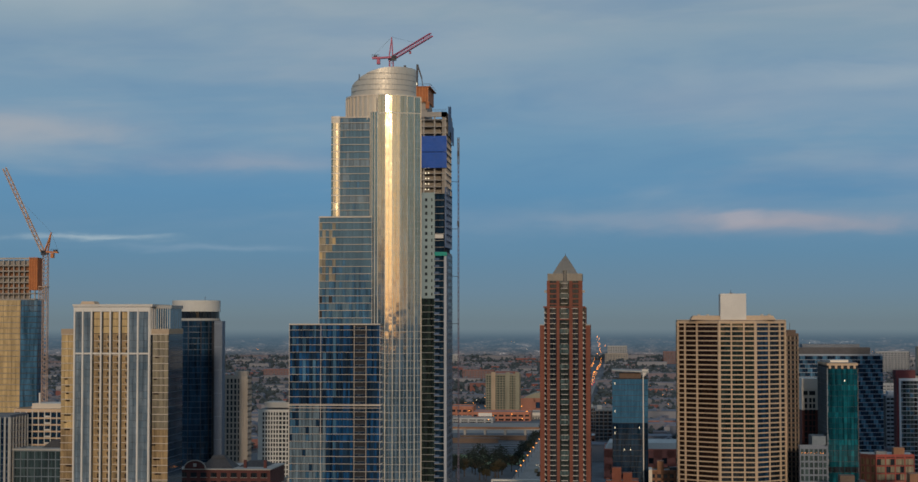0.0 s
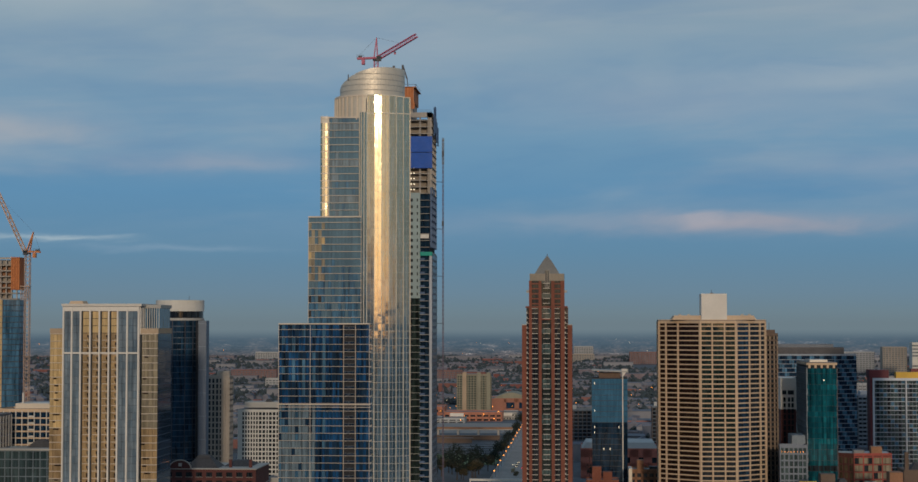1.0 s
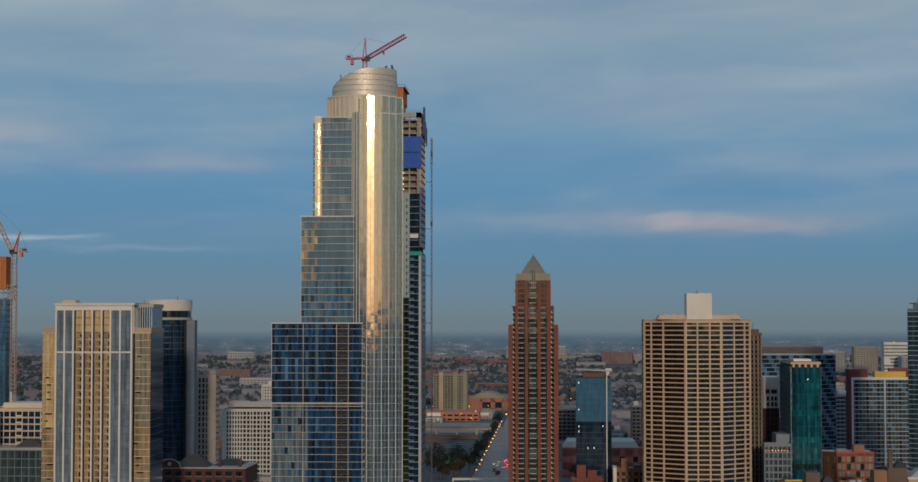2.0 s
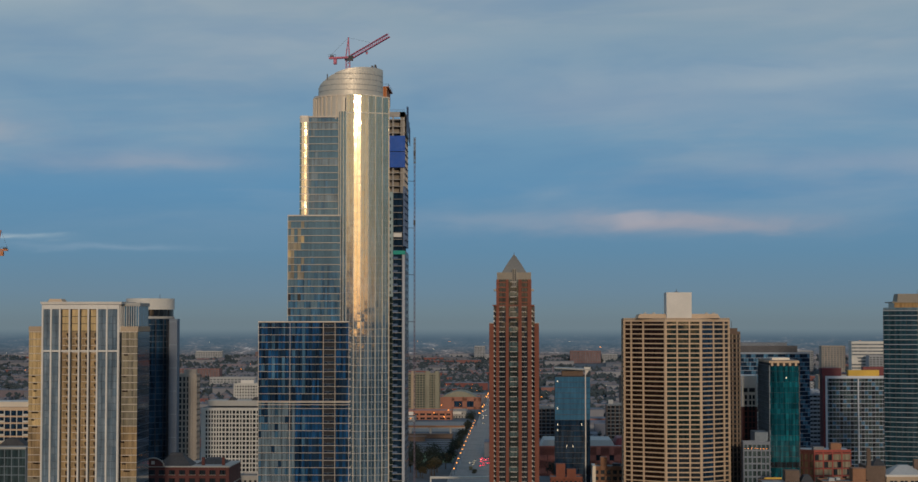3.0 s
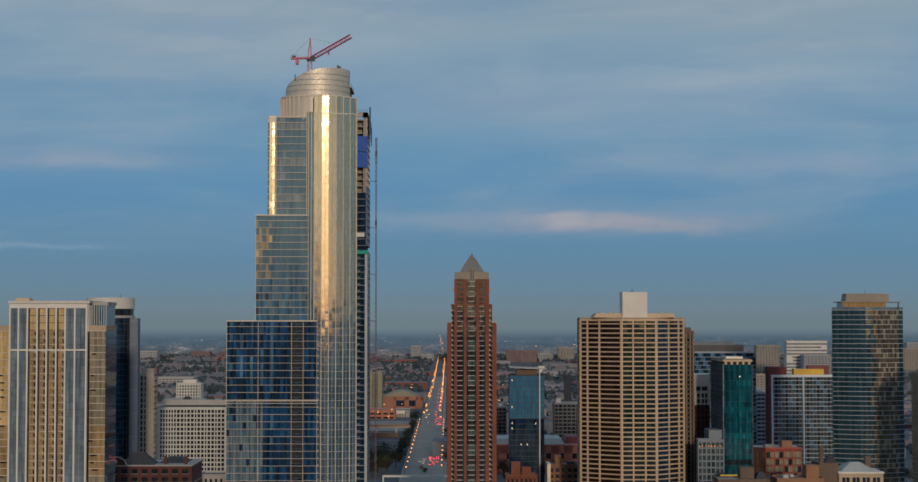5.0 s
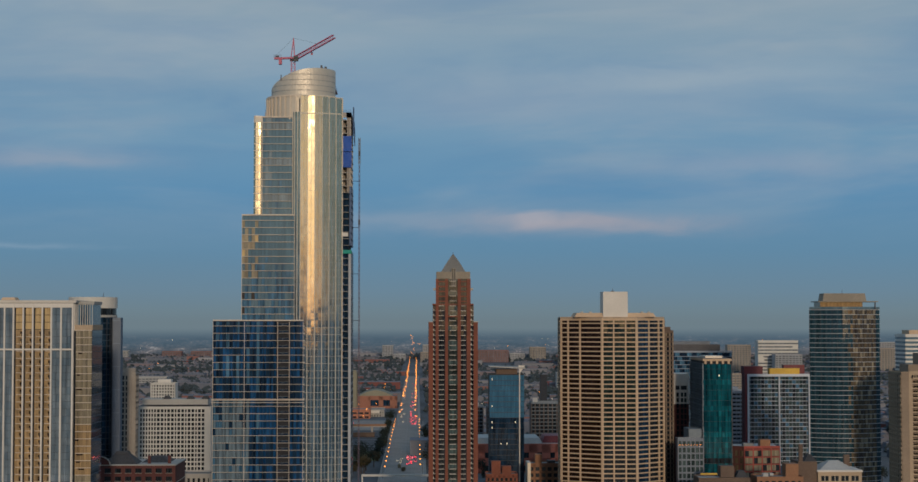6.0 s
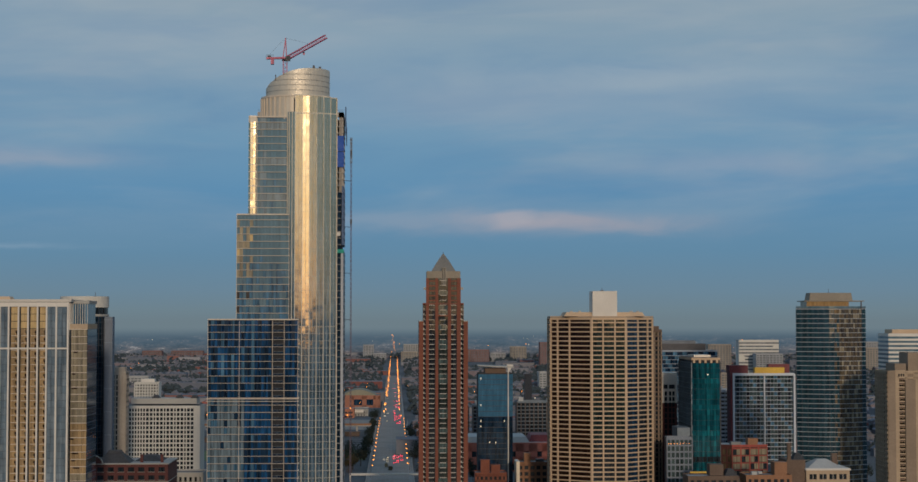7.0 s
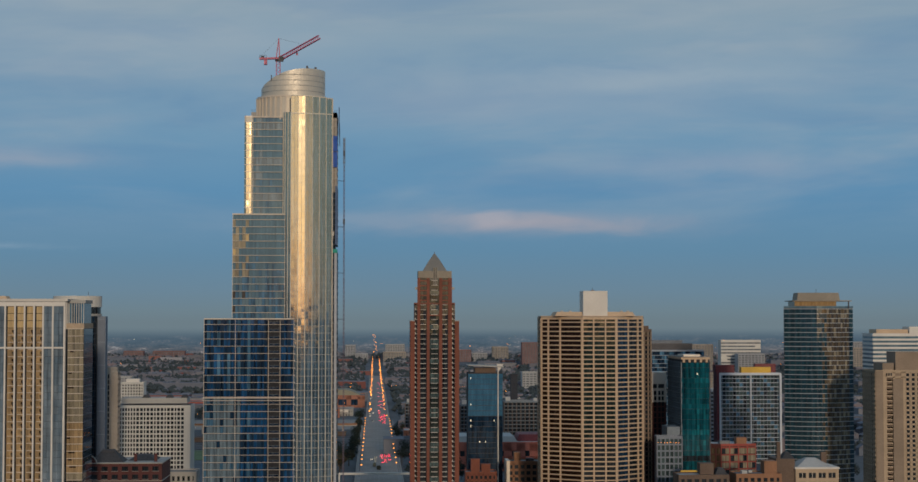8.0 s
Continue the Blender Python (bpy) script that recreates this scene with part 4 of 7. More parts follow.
def unfinished_tower():
    t = thing("unfinished_tower", -103, 862, 0, "slim concrete tower under construction, glazed below, open floors above", "skyscraper")
    x0, x1, y0, y1, fl = -124.0, -82.2, 828.0, 856.0, 3.2
    part("wall", Lump().box(x0, x1 - 5.8, y0 + 0.4, y1, 0, 178), M_PANEL, t)
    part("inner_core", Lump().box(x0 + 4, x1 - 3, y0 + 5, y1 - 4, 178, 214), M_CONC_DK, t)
    m = front(x0, y0)
    left = []
    # open floors
    for i in range(13):
        z = 178 + i * fl
        if z < 216:
            part("floor_slab", Lump().box(x0, x1, y0, y1, z - 0.3, z), M_CONC, t)
            for c in range(4):
                x = x1 - 0.9 - c * 5.2
                piece("column", t, front(0, 0), x, x + 0.7, y0 + 0.5, y0 + 1.2, z, z + fl - 0.3, M_CONC)
            for c in range(4):
                y = y0 + 5 + c * 7
                piece("column", t, front(0, 0), x1 - 0.9, x1 - 0.2, y, y + 0.7, z, z + fl - 0.3, M_CONC)
            piece("edge_wall", t, front(0, 0), x1 - 2.2, x1 - 0.9, y0 + 0.3, y0 + 0.6, z, z + fl - 0.3, M_CONC_DK)
    part("top_beam", Lump().box(x0, x1, y0 - 0.2, y0 + 1.0, 214.4, 216.8).box(x1 - 2.4, x1, y0 - 0.2, y1, 214.4, 216.8), M_CONC, t)
    # glazed front with punched windows, then the balcony stack at the corner
    part("glazed_panel", Lump().box(x0, -87.8, y0 - 0.1, y0 + 0.4, 0, 178.3), M_PANEL, t, "teal grey cladding panel")
    for i in range(54):
        z = 176 - i * fl
        if z < 1:
            break
        cells = [(x - x0, x - x0 + 1.1, z - 1.9, z - 0.5, -0.28) for x in (-92.4,)] + [(x - x0, x - x0 + 0.5, z - 1.9, z - 0.5, -0.28) for x in (-89.4,)]
        left += panes(t, m, cells, M_GLASS_DARK, 1, wobble=0.2)
        if z < 128:
            piece("slab_edge", t, m, 0, -87.8 - x0, -0.5, 0.2, z - 0.16, z + 0.02, M_STONE)
            left += panes(t, m, [(s, s + 1.9, z - fl + 0.1, z - 0.3, -0.2) for s in (27.0, 29.2, 31.4, 33.6)], M_GLASS_MOSS, 2, wobble=0.3)
    part("lower_glazing", Lump().box(x0, -87.8, y0 - 0.16, y0 - 0.1, 0, 128), M_GLASS_MOSS, t, "dark green lower glazing")
    part("balcony_recess", Lump().box(-88, -83.4, y0 + 1.0, y1, 0, 178), M_GLASS_NAVY, t)
    for i in range(56):
        z = 178 - i * fl
        if z < 1:
            break
        piece("balcony", t, m, -88.0 - x0, -83.4 - x0, -0.6, 1.7, z - 0.2, z, M_STONE if i > 9 else M_CONC)
        if i > 8:
            piece("railing", t, m, -88.0 - x0, -85.6 - x0, -0.6, -0.52, z + 0.05, z + 1.0, M_SCREEN_GR)
        if z < 150:
            # flank panels, slabs and columns coloured dark and blue for the side's shade
            piece("flank_panel", t, front(x1, y0, 90), 0, 28, -0.12, 0.2, z - fl + 0.12, z, M_RING)
            left += panes(t, front(x1, y0, 90), [(s, s + 2.6, z - 2.4, z - 0.5, -0.2) for s in range(4, 26, 7)], M_GLASS_DARK, 0)
        else:
            piece("flank_slab", t, front(x1, y0, 90), 0, 28, -0.1, 1.0, z - 0.22, z, M_SCREEN_GR)
            for s in range(0, 28, 9):
                piece("flank_column", t, front(x1, y0, 90), s, s + 0.7, 0, 0.8, z, z + fl - 0.3, M_SCREEN_GR)
    part("corner_pier", Lump().box(-83.4, x1, y0 - 0.2, y0 + 2, 0, 150), M_LILAC, t)
    part("flank_wall", Lump().box(x1 - 1.2, x1 - 0.3, y0 + 2, y1, 0, 150), M_STONE_DK, t)
    # added dark sheet stands in for shade between the open flank floors
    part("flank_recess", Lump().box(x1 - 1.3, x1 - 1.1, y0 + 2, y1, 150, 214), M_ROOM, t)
    # safety screens
    for z0, z1 in ((190.0, 197.4), (197.7, 205.2)):
        part("safety_screen", Lump().box(-100, -82.0, y0 - 1.1, y0 - 0.9, z0, z1), M_SCREEN, t, "bright blue safety screen")
    for a, z0, z1 in ((1, 206, 219.5), (8, 208, 220.6), (15, 204, 214), (21.5, 203, 212)):
        part("safety_screen", Lump().box(x1 + 0.7, x1 + 0.9, y0 + a, y0 + a + 6.3, z0, z1), M_SCREEN_GR, t, "grey blue safety screen")
    part("guard_rail", Lump().box(x0, x1, y0, y0 + 0.08, 217.9, 218.0).box(x0, x1, y0, y0 + 0.08, 217.3, 217.4), M_STEEL, t)
    part("green_netting", Lump().box(-87.8, -81.9, y0 - 0.8, y0 - 0.7, 148.2, 150.0), material("green_netting", (0.02, 0.30, 0.24), 0.8), t, "green debris netting")
    for z in (156.5,):
        part("tarpaulin", Lump().box(-87.6, -83.6, y0 - 0.75, y0 - 0.7, z, z + 1.9), M_WHITE, t, "white tarpaulin")
    for x in (-92.4, -91.0):
        for i in range(5):
            piece("work_lamp", t, front(0, 0), x, x + 0.5, y0 - 0.2, y0 + 0.1, 179.6 + i * 2.6, 180.1 + i * 2.6, M_LAMP_W)
    rest(t, left)
    # the frame above stands round the core, set back behind the stepped tower
    hub = Vector((-36, -14, 115.6))
    back = Matrix.Translation(hub + Vector((-1.9, 0, 0))) @ Matrix.Scale(1.0344, 4) @ Matrix.Translation(-hub)
    for ob in t.children:
        ob.matrix_basis = back @ ob.matrix_basis
    # concrete core with formwork and placing boom
    part("core", Lump().box(-116, -95.8, 863, 885, 0, 226), M_CONC, t, "bare concrete core")
    part("formwork", Lump().box(-102.6, -95.2, 861, 887, 226, 233.2), M_FORM, t, "orange formwork cage")
    part("formwork_deck", Lump().box(-103.2, -94.0, 860.4, 887.6, 233.2, 233.6).box(-96.4, -94.6, 860.6, 861, 222.5, 226), M_FORM, t)
    for i in range(6):
        part("formwork_rib", Lump().box(-102.4 + i * 1.4, -102.1 + i * 1.4, 860.5, 861, 225.4, 233.2), M_CRANE_OR, t)
    part("formwork_rail", Lump().box(-103.2, -94.0, 860.4, 860.5, 234.6, 234.75).box(-94.1, -94.0, 860.4, 887, 234.6, 234.75).box(-94.4, -94.2, 860.4, 860.6, 233.6, 234.7).box(-98, -97.8, 860.4, 860.6, 233.6, 234.7), M_STEEL, t)
    part("placing_boom", Lump().beam((-101.6, 868, 233), (-101.4, 868, 245.6), 0.9).beam((-101.4, 868, 245.6), (-99.2, 868, 238.5), 0.7).beam((-99.2, 868, 238.5), (-98.6, 868, 234), 0.4), M_STEEL, t, "dark folding concrete boom")
    part("flood_lamp", Lump().box(-101.9, -100.7, 859.6, 860.3, 234.1, 235.2), M_LAMP_W, t, "lit white flood lamp")
    part("hoist_mast", lattice(Lump(), (-82.6, 887, 0), (-82.6, 887, 210.7), 0.6, 90, 0.12), M_MAST, t, "slim dark lattice hoist mast")
    part("mast_head", lattice(Lump(), (-82.6, 887, 197), (-82.6, 887, 210.7), 0.85, 7, 0.16), M_RING, t, "grey upper mast section")
    for z in range(20, 205, 24):
        part("mast_tie", Lump().beam((-82.6, 887, z), (-86.2, 884, z), 0.25), M_STEEL, t)
    for z in (165.5, 201.0):
        part("hoist_cabin", Lump().box(-83.1, -82.1, 885.4, 886.4, z, z + 2.6), M_STEEL, t)


unfinished_tower()


def tower_crane(name, x, y, foot, deck, jib, back_x, peak, mats, label, mast_w=2.0):
    """A luffing crane: mast, cab deck, A-frame, raised jib, counter jib with weights."""
    main, lat, dark = mats
    t = thing(name, x, y, foot, label, "crane")
    part("mast", lattice(Lump(), (x, y, foot), (x, y, deck), mast_w, max(6, int((deck - foot) / 2.2)), 0.2), lat, t)
    part("slewing_ring", Lump().ring(x, y, 0.4, 1.7, deck, deck + 0.9, 16), dark, t)
    s = -1 if back_x < x else 1
    part("counter_jib", Lump().beam((x - s * 1.5, y - 0.9, deck + 1.6), (back_x, y - 0.9, deck + 1.2), 0.5, 0.9).beam((x - s * 1.5, y + 0.9, deck + 1.6), (back_x, y + 0.9, deck + 1.2), 0.5, 0.9), main, t)
    part("counterweight", Lump().box(min(back_x - s * 2.4, back_x - s * 4.0), max(back_x - s * 2.4, back_x - s * 4.0), y - 1.3, y + 1.3, deck - 1.9, deck + 0.7), main, t)
    part("jib_end_rail", Lump().beam((back_x, y - 1.2, deck + 2.9), (back_x - s * 3.6, y - 1.2, deck + 2.9), 0.15).beam((back_x, y - 1.2, deck + 1.5), (back_x, y - 1.2, deck + 2.9), 0.15).beam((back_x - s * 3.6, y - 1.2, deck + 1.5), (back_x - s * 3.6, y - 1.2, deck + 2.9), 0.15), dark, t)
    part("winch_house", Lump().box(back_x - s * 1.6 - 0.9, back_x - s * 1.6 + 0.9, y - 1.1, y + 1.1, deck + 1.6, deck + 2.6), dark, t)
    cab = part("cab", Lump().box(x - s * 1.2 - 0.8, x - s * 1.2 + 1.6, y - 2.6, y - 1.1, deck - 0.4, deck + 2.2), dark, t)
    part("cab_window", Lump().box(x - s * 1.2 - 0.6, x - s * 1.2 + 1.4, y - 2.68, y - 2.6, deck + 0.8, deck + 1.9), M_GLASS_DARK, cab)
    px, pz = peak
    for o in (-0.9, 0.9):
        part("a_frame_leg", Lump().beam((x - s * 0.7, y + o, deck + 1.6), (px, y + o * 0.4, pz), 0.45), main, t)
        part("a_frame_leg", Lump().beam((x + s * 1.1, y + o, deck + 1.6), (px, y + o * 0.4, pz), 0.35), main, t)
    part("jib", lattice(Lump(), (x - s * 1.8, y, deck + 1.8), (jib[0], jib[1], jib[2]), 1.8, 18, 0.24), lat, t)
    part("pendant", Lump().beam((px, y, pz), (jib[0] * 0.6 + x * 0.4, jib[1] * 0.6 + y * 0.4, jib[2] * 0.6 + deck * 0.4 + 1.2), 0.08).beam((px, y, pz), (back_x, y, deck + 1.8), 0.08), dark, t)
    hx, hz = jib[0] * 0.45 + x * 0.55, jib[2] * 0.45 + deck * 0.55
    part("hook_block", Lump().box(hx - 0.5, hx + 0.5, y - 0.4, y + 0.4, hz - 2.0, hz - 0.6), main, t)
    return t


tower_crane("tower_crane", -117.2, 888.0, 0.0, 250.8, (-95.6, 880, 262.4), -127.0, (-117.0, 262.8), (M_CRANE, M_CRANE, M_STEEL),
            "red lattice tower crane with raised jib above the unfinished tower")


# ---- red brick tower with a pyramid roof ----
def brick_tower():
    t = thing("brick_tower", -31.8, 996, 0, "slender red-brown brick apartment tower with balconies and grey pyramid roof", "tower")
    y0, y1, fl = 983.0, 1011.0, 2.815
    part("wall", Lump().box(-40.6, -23.0, y0 + 0.6, y1, 0, 139.6), M_ROOM, t)
    left = []
    # stepped brick masses at both flanks
    for a, b, z, d in ((-45.9, -43.4, 115.0, 1.2), (-20.2, -17.8, 115.0, 1.2), (-43.4, -41.9, 124.8, 2.2), (-22.0, -20.2, 124.8, 2.2)):
        part("flank_wall", Lump().box(a, b, y0 + d, y1 - d, 0, z), M_BRICK, t)
        part("flank_cap", Lump().box(a - 0.15, b + 0.15, y0 + d - 0.15, y1 - d + 0.15, z, z + 0.5), M_STONE, t)
    slabs = Lump()
    # brick piers and window bays of the street front
    m = front(0, y0)
    for a, b in ((-41.9, -40.3), (-36.5, -34.9), (-29.4, -27.6), (-24.2, -22.0)):
        part("brick_pier", Lump().box(a, b, y0 - 0.25, y0 + 1.2, 0, 139.9), M_BRICK, t)
    for i in range(50):
        z = 138.6 - i * fl
        if z < 2:
            break
        for a, b, out in ((-40.3, -36.5, 0.7), (-34.9, -29.4, 0.9), (-27.6, -24.2, 0.7)):
            if i > 4 or b - a > 5:
                wide = b - a > 5
                piece("balcony", t, m, a + (0.9 if wide else 0.0), b - (0.9 if wide else 0.6), -out, 0.5, z - 0.26, z, M_WHITE)
                piece("railing", t, m, a + 0.1, b - 0.1, -out, -out + 0.07, z + 0.7, z + 0.84, M_STEEL)
            else:
                piece("spandrel", t, m, a, b, -0.05, 0.5, z - 0.7, z, M_BRICK)
            n = 3 if b - a > 5 else 2
            w = (b - a) / n
            g = M_GLASS_AQUA if b - a > 5 and (i * 5) % 7 < 3 else M_GLASS_MOSS if b - a > 5 else M_GLASS_DARK
            left += panes(t, m, [(a + w * k + 0.1, a + w * (k + 1) - 0.1, z + 0.02, z + fl - 0.32, 0.3) for k in range(n)], g, n if i < 22 else 0, wobble=0.4)
        # narrow slots at both sides
        for a, b, hi in ((-43.35, -42.0, 124), (-21.9, -20.3, 124)):
            if z < hi:
                slabs.box(a, b, y0 + 1.3, y0 + 2.1, z - 0.2, z).box(a, a + 0.5, y0 + 1.3, y0 + 1.4, z, z + 0.9)
                left += panes(t, m, [(a, b, z, z + fl - 0.1, 2.05)], M_GLASS_DARK, 1 if i < 20 else 0)
    for z, a, b in ((124.8, -43.9, -20.4), (118.0, -36.6, -27.4)):
        part("brick_course", Lump().box(a, b, y0 - 0.5, y0 + 1, z, z + 0.8), M_BRICK, t)
    for x in (-42.4, -21.5):
        part("corner_balcony", Lump().box(x - 0.9, x + 0.9, y0 + 0.2, y0 + 3, 133.2, 133.6).box(x - 0.9, x + 0.9, y0 + 0.2, y0 + 0.3, 133.6, 134.6), M_STONE, t)
    part("slot_balcony_field", slabs, M_WHITE_DULL, t, kind="stuff")
    # flank windows, seen at an angle
    for s in (front(-17.8, y0 + 1.2, 90), front(-45.9, y1 - 1.2, -90)):
        left += [(s, (k, k + 2, 113 - i * fl - 1.9, 113 - i * fl, -0.1), M_GLASS_DARK) for i in range(38) for k in (3, 8, 13, 18, 22)]
    rest(t, left)
    # stone crown and pyramid
    part("crown", Lump().box(-41.5, -22.2, y0 - 0.2, y0 + 20.4, 139.9, 143.9), M_CAPSTONE, t, "weathered stone crown")
    part("crown_slot", Lump().box(-33.0, -30.4, y0 - 0.3, y0 + 0.2, 136, 146.0), M_LEAD, t)
    part("crown_glazing", Lump().box(-32.6, -32.0, y0 - 0.38, y0 - 0.2, 136.5, 145.6).box(-31.4, -30.8, y0 - 0.38, y0 - 0.2, 136.5, 145.6), M_GLASS_DARK, t)
    lump = Lump()
    n = 0
    for z, r in ((143.9, 7.0), (145.6, 6.0), (147.8, 4.7), (150.2, 3.2), (152.2, 1.8), (154.2, 0.4)):
        lump.v += [(-31.8 - r, y0 + 10 - r, z), (-31.8 + r, y0 + 10 - r, z), (-31.8 + r, y0 + 10 + r, z), (-31.8 - r, y0 + 10 + r, z)]
        if n:
            lump.f += [(n - 4 + i, n - 4 + (i + 1) % 4, n + (i + 1) % 4, n + i) for i in range(4)]
        n += 4
    lump.f.append((n - 4, n - 3, n - 2, n - 1))
    part("pyramid_roof", lump, M_LEAD, t, "grey concave pyramid roof")
    part("finial", Lump().beam((-31.8, y0 + 10, 153.7), (-31.8, y0 + 10, 155.4), 0.3), M_STEEL, t)


brick_tower()


# ---- tan concrete balcony tower ----
def concrete_tower():
    t = thing("concrete_tower", 61, 1000, 0, "broad tan concrete apartment tower with dark balconies, white roof box", "tower")
    fl, top = 2.68, 117.4
    plan = [(31.0, 1000.0), (51.9, 985.0), (53.4, 983.6), (73.4, 983.6), (74.2, 985.0), (91.3, 1000.0), (91.3, 1018.0), (31.0, 1018.0)]
    cxm = sum(p[0] for p in plan) / 8
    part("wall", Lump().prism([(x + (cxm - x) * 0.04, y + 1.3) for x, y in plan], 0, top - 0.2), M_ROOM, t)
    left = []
    # umber glass on the left face: that face's shade put into the pane colour
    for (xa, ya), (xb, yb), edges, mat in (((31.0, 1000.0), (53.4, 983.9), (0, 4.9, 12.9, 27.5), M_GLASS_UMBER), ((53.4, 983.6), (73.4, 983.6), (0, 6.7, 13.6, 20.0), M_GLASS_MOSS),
                                           ((73.5, 984.4), (91.3, 1000.0), (0, 10.4, 19.1, 23.65), M_GLASS_NAVY)):
        w = math.hypot(xb - xa, yb - ya)
        m = front(xa, ya, math.degrees(math.atan2(yb - ya, xb - xa)))
        for e in edges:
            e = min(max(e, 0.38), w - 0.38)
            piece("pier", t, m, e - 0.38, e + 0.38, -0.2, 1.0, 0, top, M_BEIGE)
        for i in range(45):
            z = top - i * fl
            if z < 1:
                break
            piece("floor_band", t, m, 0, w, -0.12, 1.6, z - (1.4 if i == 0 else 0.62 if mat is M_GLASS_UMBER else 0.66), z, M_BEIGE)
            wide = mat is M_GLASS_NAVY
            for a, b in zip(edges, edges[1:]):
                g = M_GLASS_NAVY if wide and a == 0 else M_GLASS_DARK if wide else mat if i < 26 or mat is M_GLASS_UMBER else M_GLASS_DARK
                k = max(1, round((b - a - 1) / 3.2))
                q = (b - a - 0.76) / k
                left += panes(t, m, [(a + 0.38 + q * j + 0.05, a + 0.38 + q * (j + 1) - 0.05, z - fl + 0.03, z - 0.56, 0.2 if g is M_GLASS_NAVY else 0.5) for j in range(k)], g, 1 if i < 30 else 0)
    for (xa, ya), ang, w in (((31.0, 1018.0), -90, 18.0), ((91.3, 1000.0), 90, 18.0)):
        left += grid_front(t, front(xa, ya, ang), w, 0, top, fl, 4, M_GLASS_DARK, M_BEIGE, M_BEIGE, 0, 0.85, 0.9, singles=False)
    rest(t, left)
    for pts in ([(53.0, 983.95), (53.5, 983.45), (53.9, 984.2), (53.3, 984.8)], [(73.2, 983.45), (73.8, 984.4), (73.5, 985.2), (72.9, 984.2)]):
        part("corner_pier", Lump().prism(pts, 0, top), M_BEIGE, t)
    part("roof", Lump().prism(plan, top, top + 0.3), M_ROOF, t)
    part("parapet", Lump().prism([(x + (x - cxm) * 0.005, y - 0.2) for x, y in plan], top + 0.3, top + 0.7), M_BEIGE, t)
    part("penthouse", Lump().taper(38.0, 85.0, 988, 1014, top + 0.6, 120.4, 1.5, 1), M_BEIGE, t, "low tan penthouse storey")
    part("roof_box", Lump().box(54.4, 68.6, 986.5, 1004, top + 0.6, 132.6), M_WHITE, t, "plain white plant box")
    part("antenna", Lump().beam((60.5, 992, 132.6), (60.5, 992, 134.6), 0.25).box(59.6, 61.4, 991, 993, 132.6, 133.1), M_STEEL, t)
    for x in (42, 47, 77, 81):
        part("vent", Lump().box(x, x + 1.6, 994, 996, 120.4, 121.2), M_STONE, t)


concrete_tower()

box_tower("brown_tower", "narrow brown brick tower with dark stacked balconies", "tower", 94.6, 101.8, 1034, 1054, 109.3, 2.8, (0, 2.6, 5.0, 7.2), M_ROOM, M_GLASS_DARK, M_BROWN, M_UMBER_STONE,
          36, (), pier_w=0.8, band_h=0.8)
t = thing("roof_plant", 98.4, 1042, 109.3, "small brown plant room on a brick tower", "plant room")
part("plant_wall", Lump().box(95.4, 100.6, 1038, 1050, 109.4, 112.2), M_BROWN, t)
part("mast", Lump().beam((97.2, 1039, 112.2), (97.2, 1039, 116.4), 0.25), M_STEEL, t)


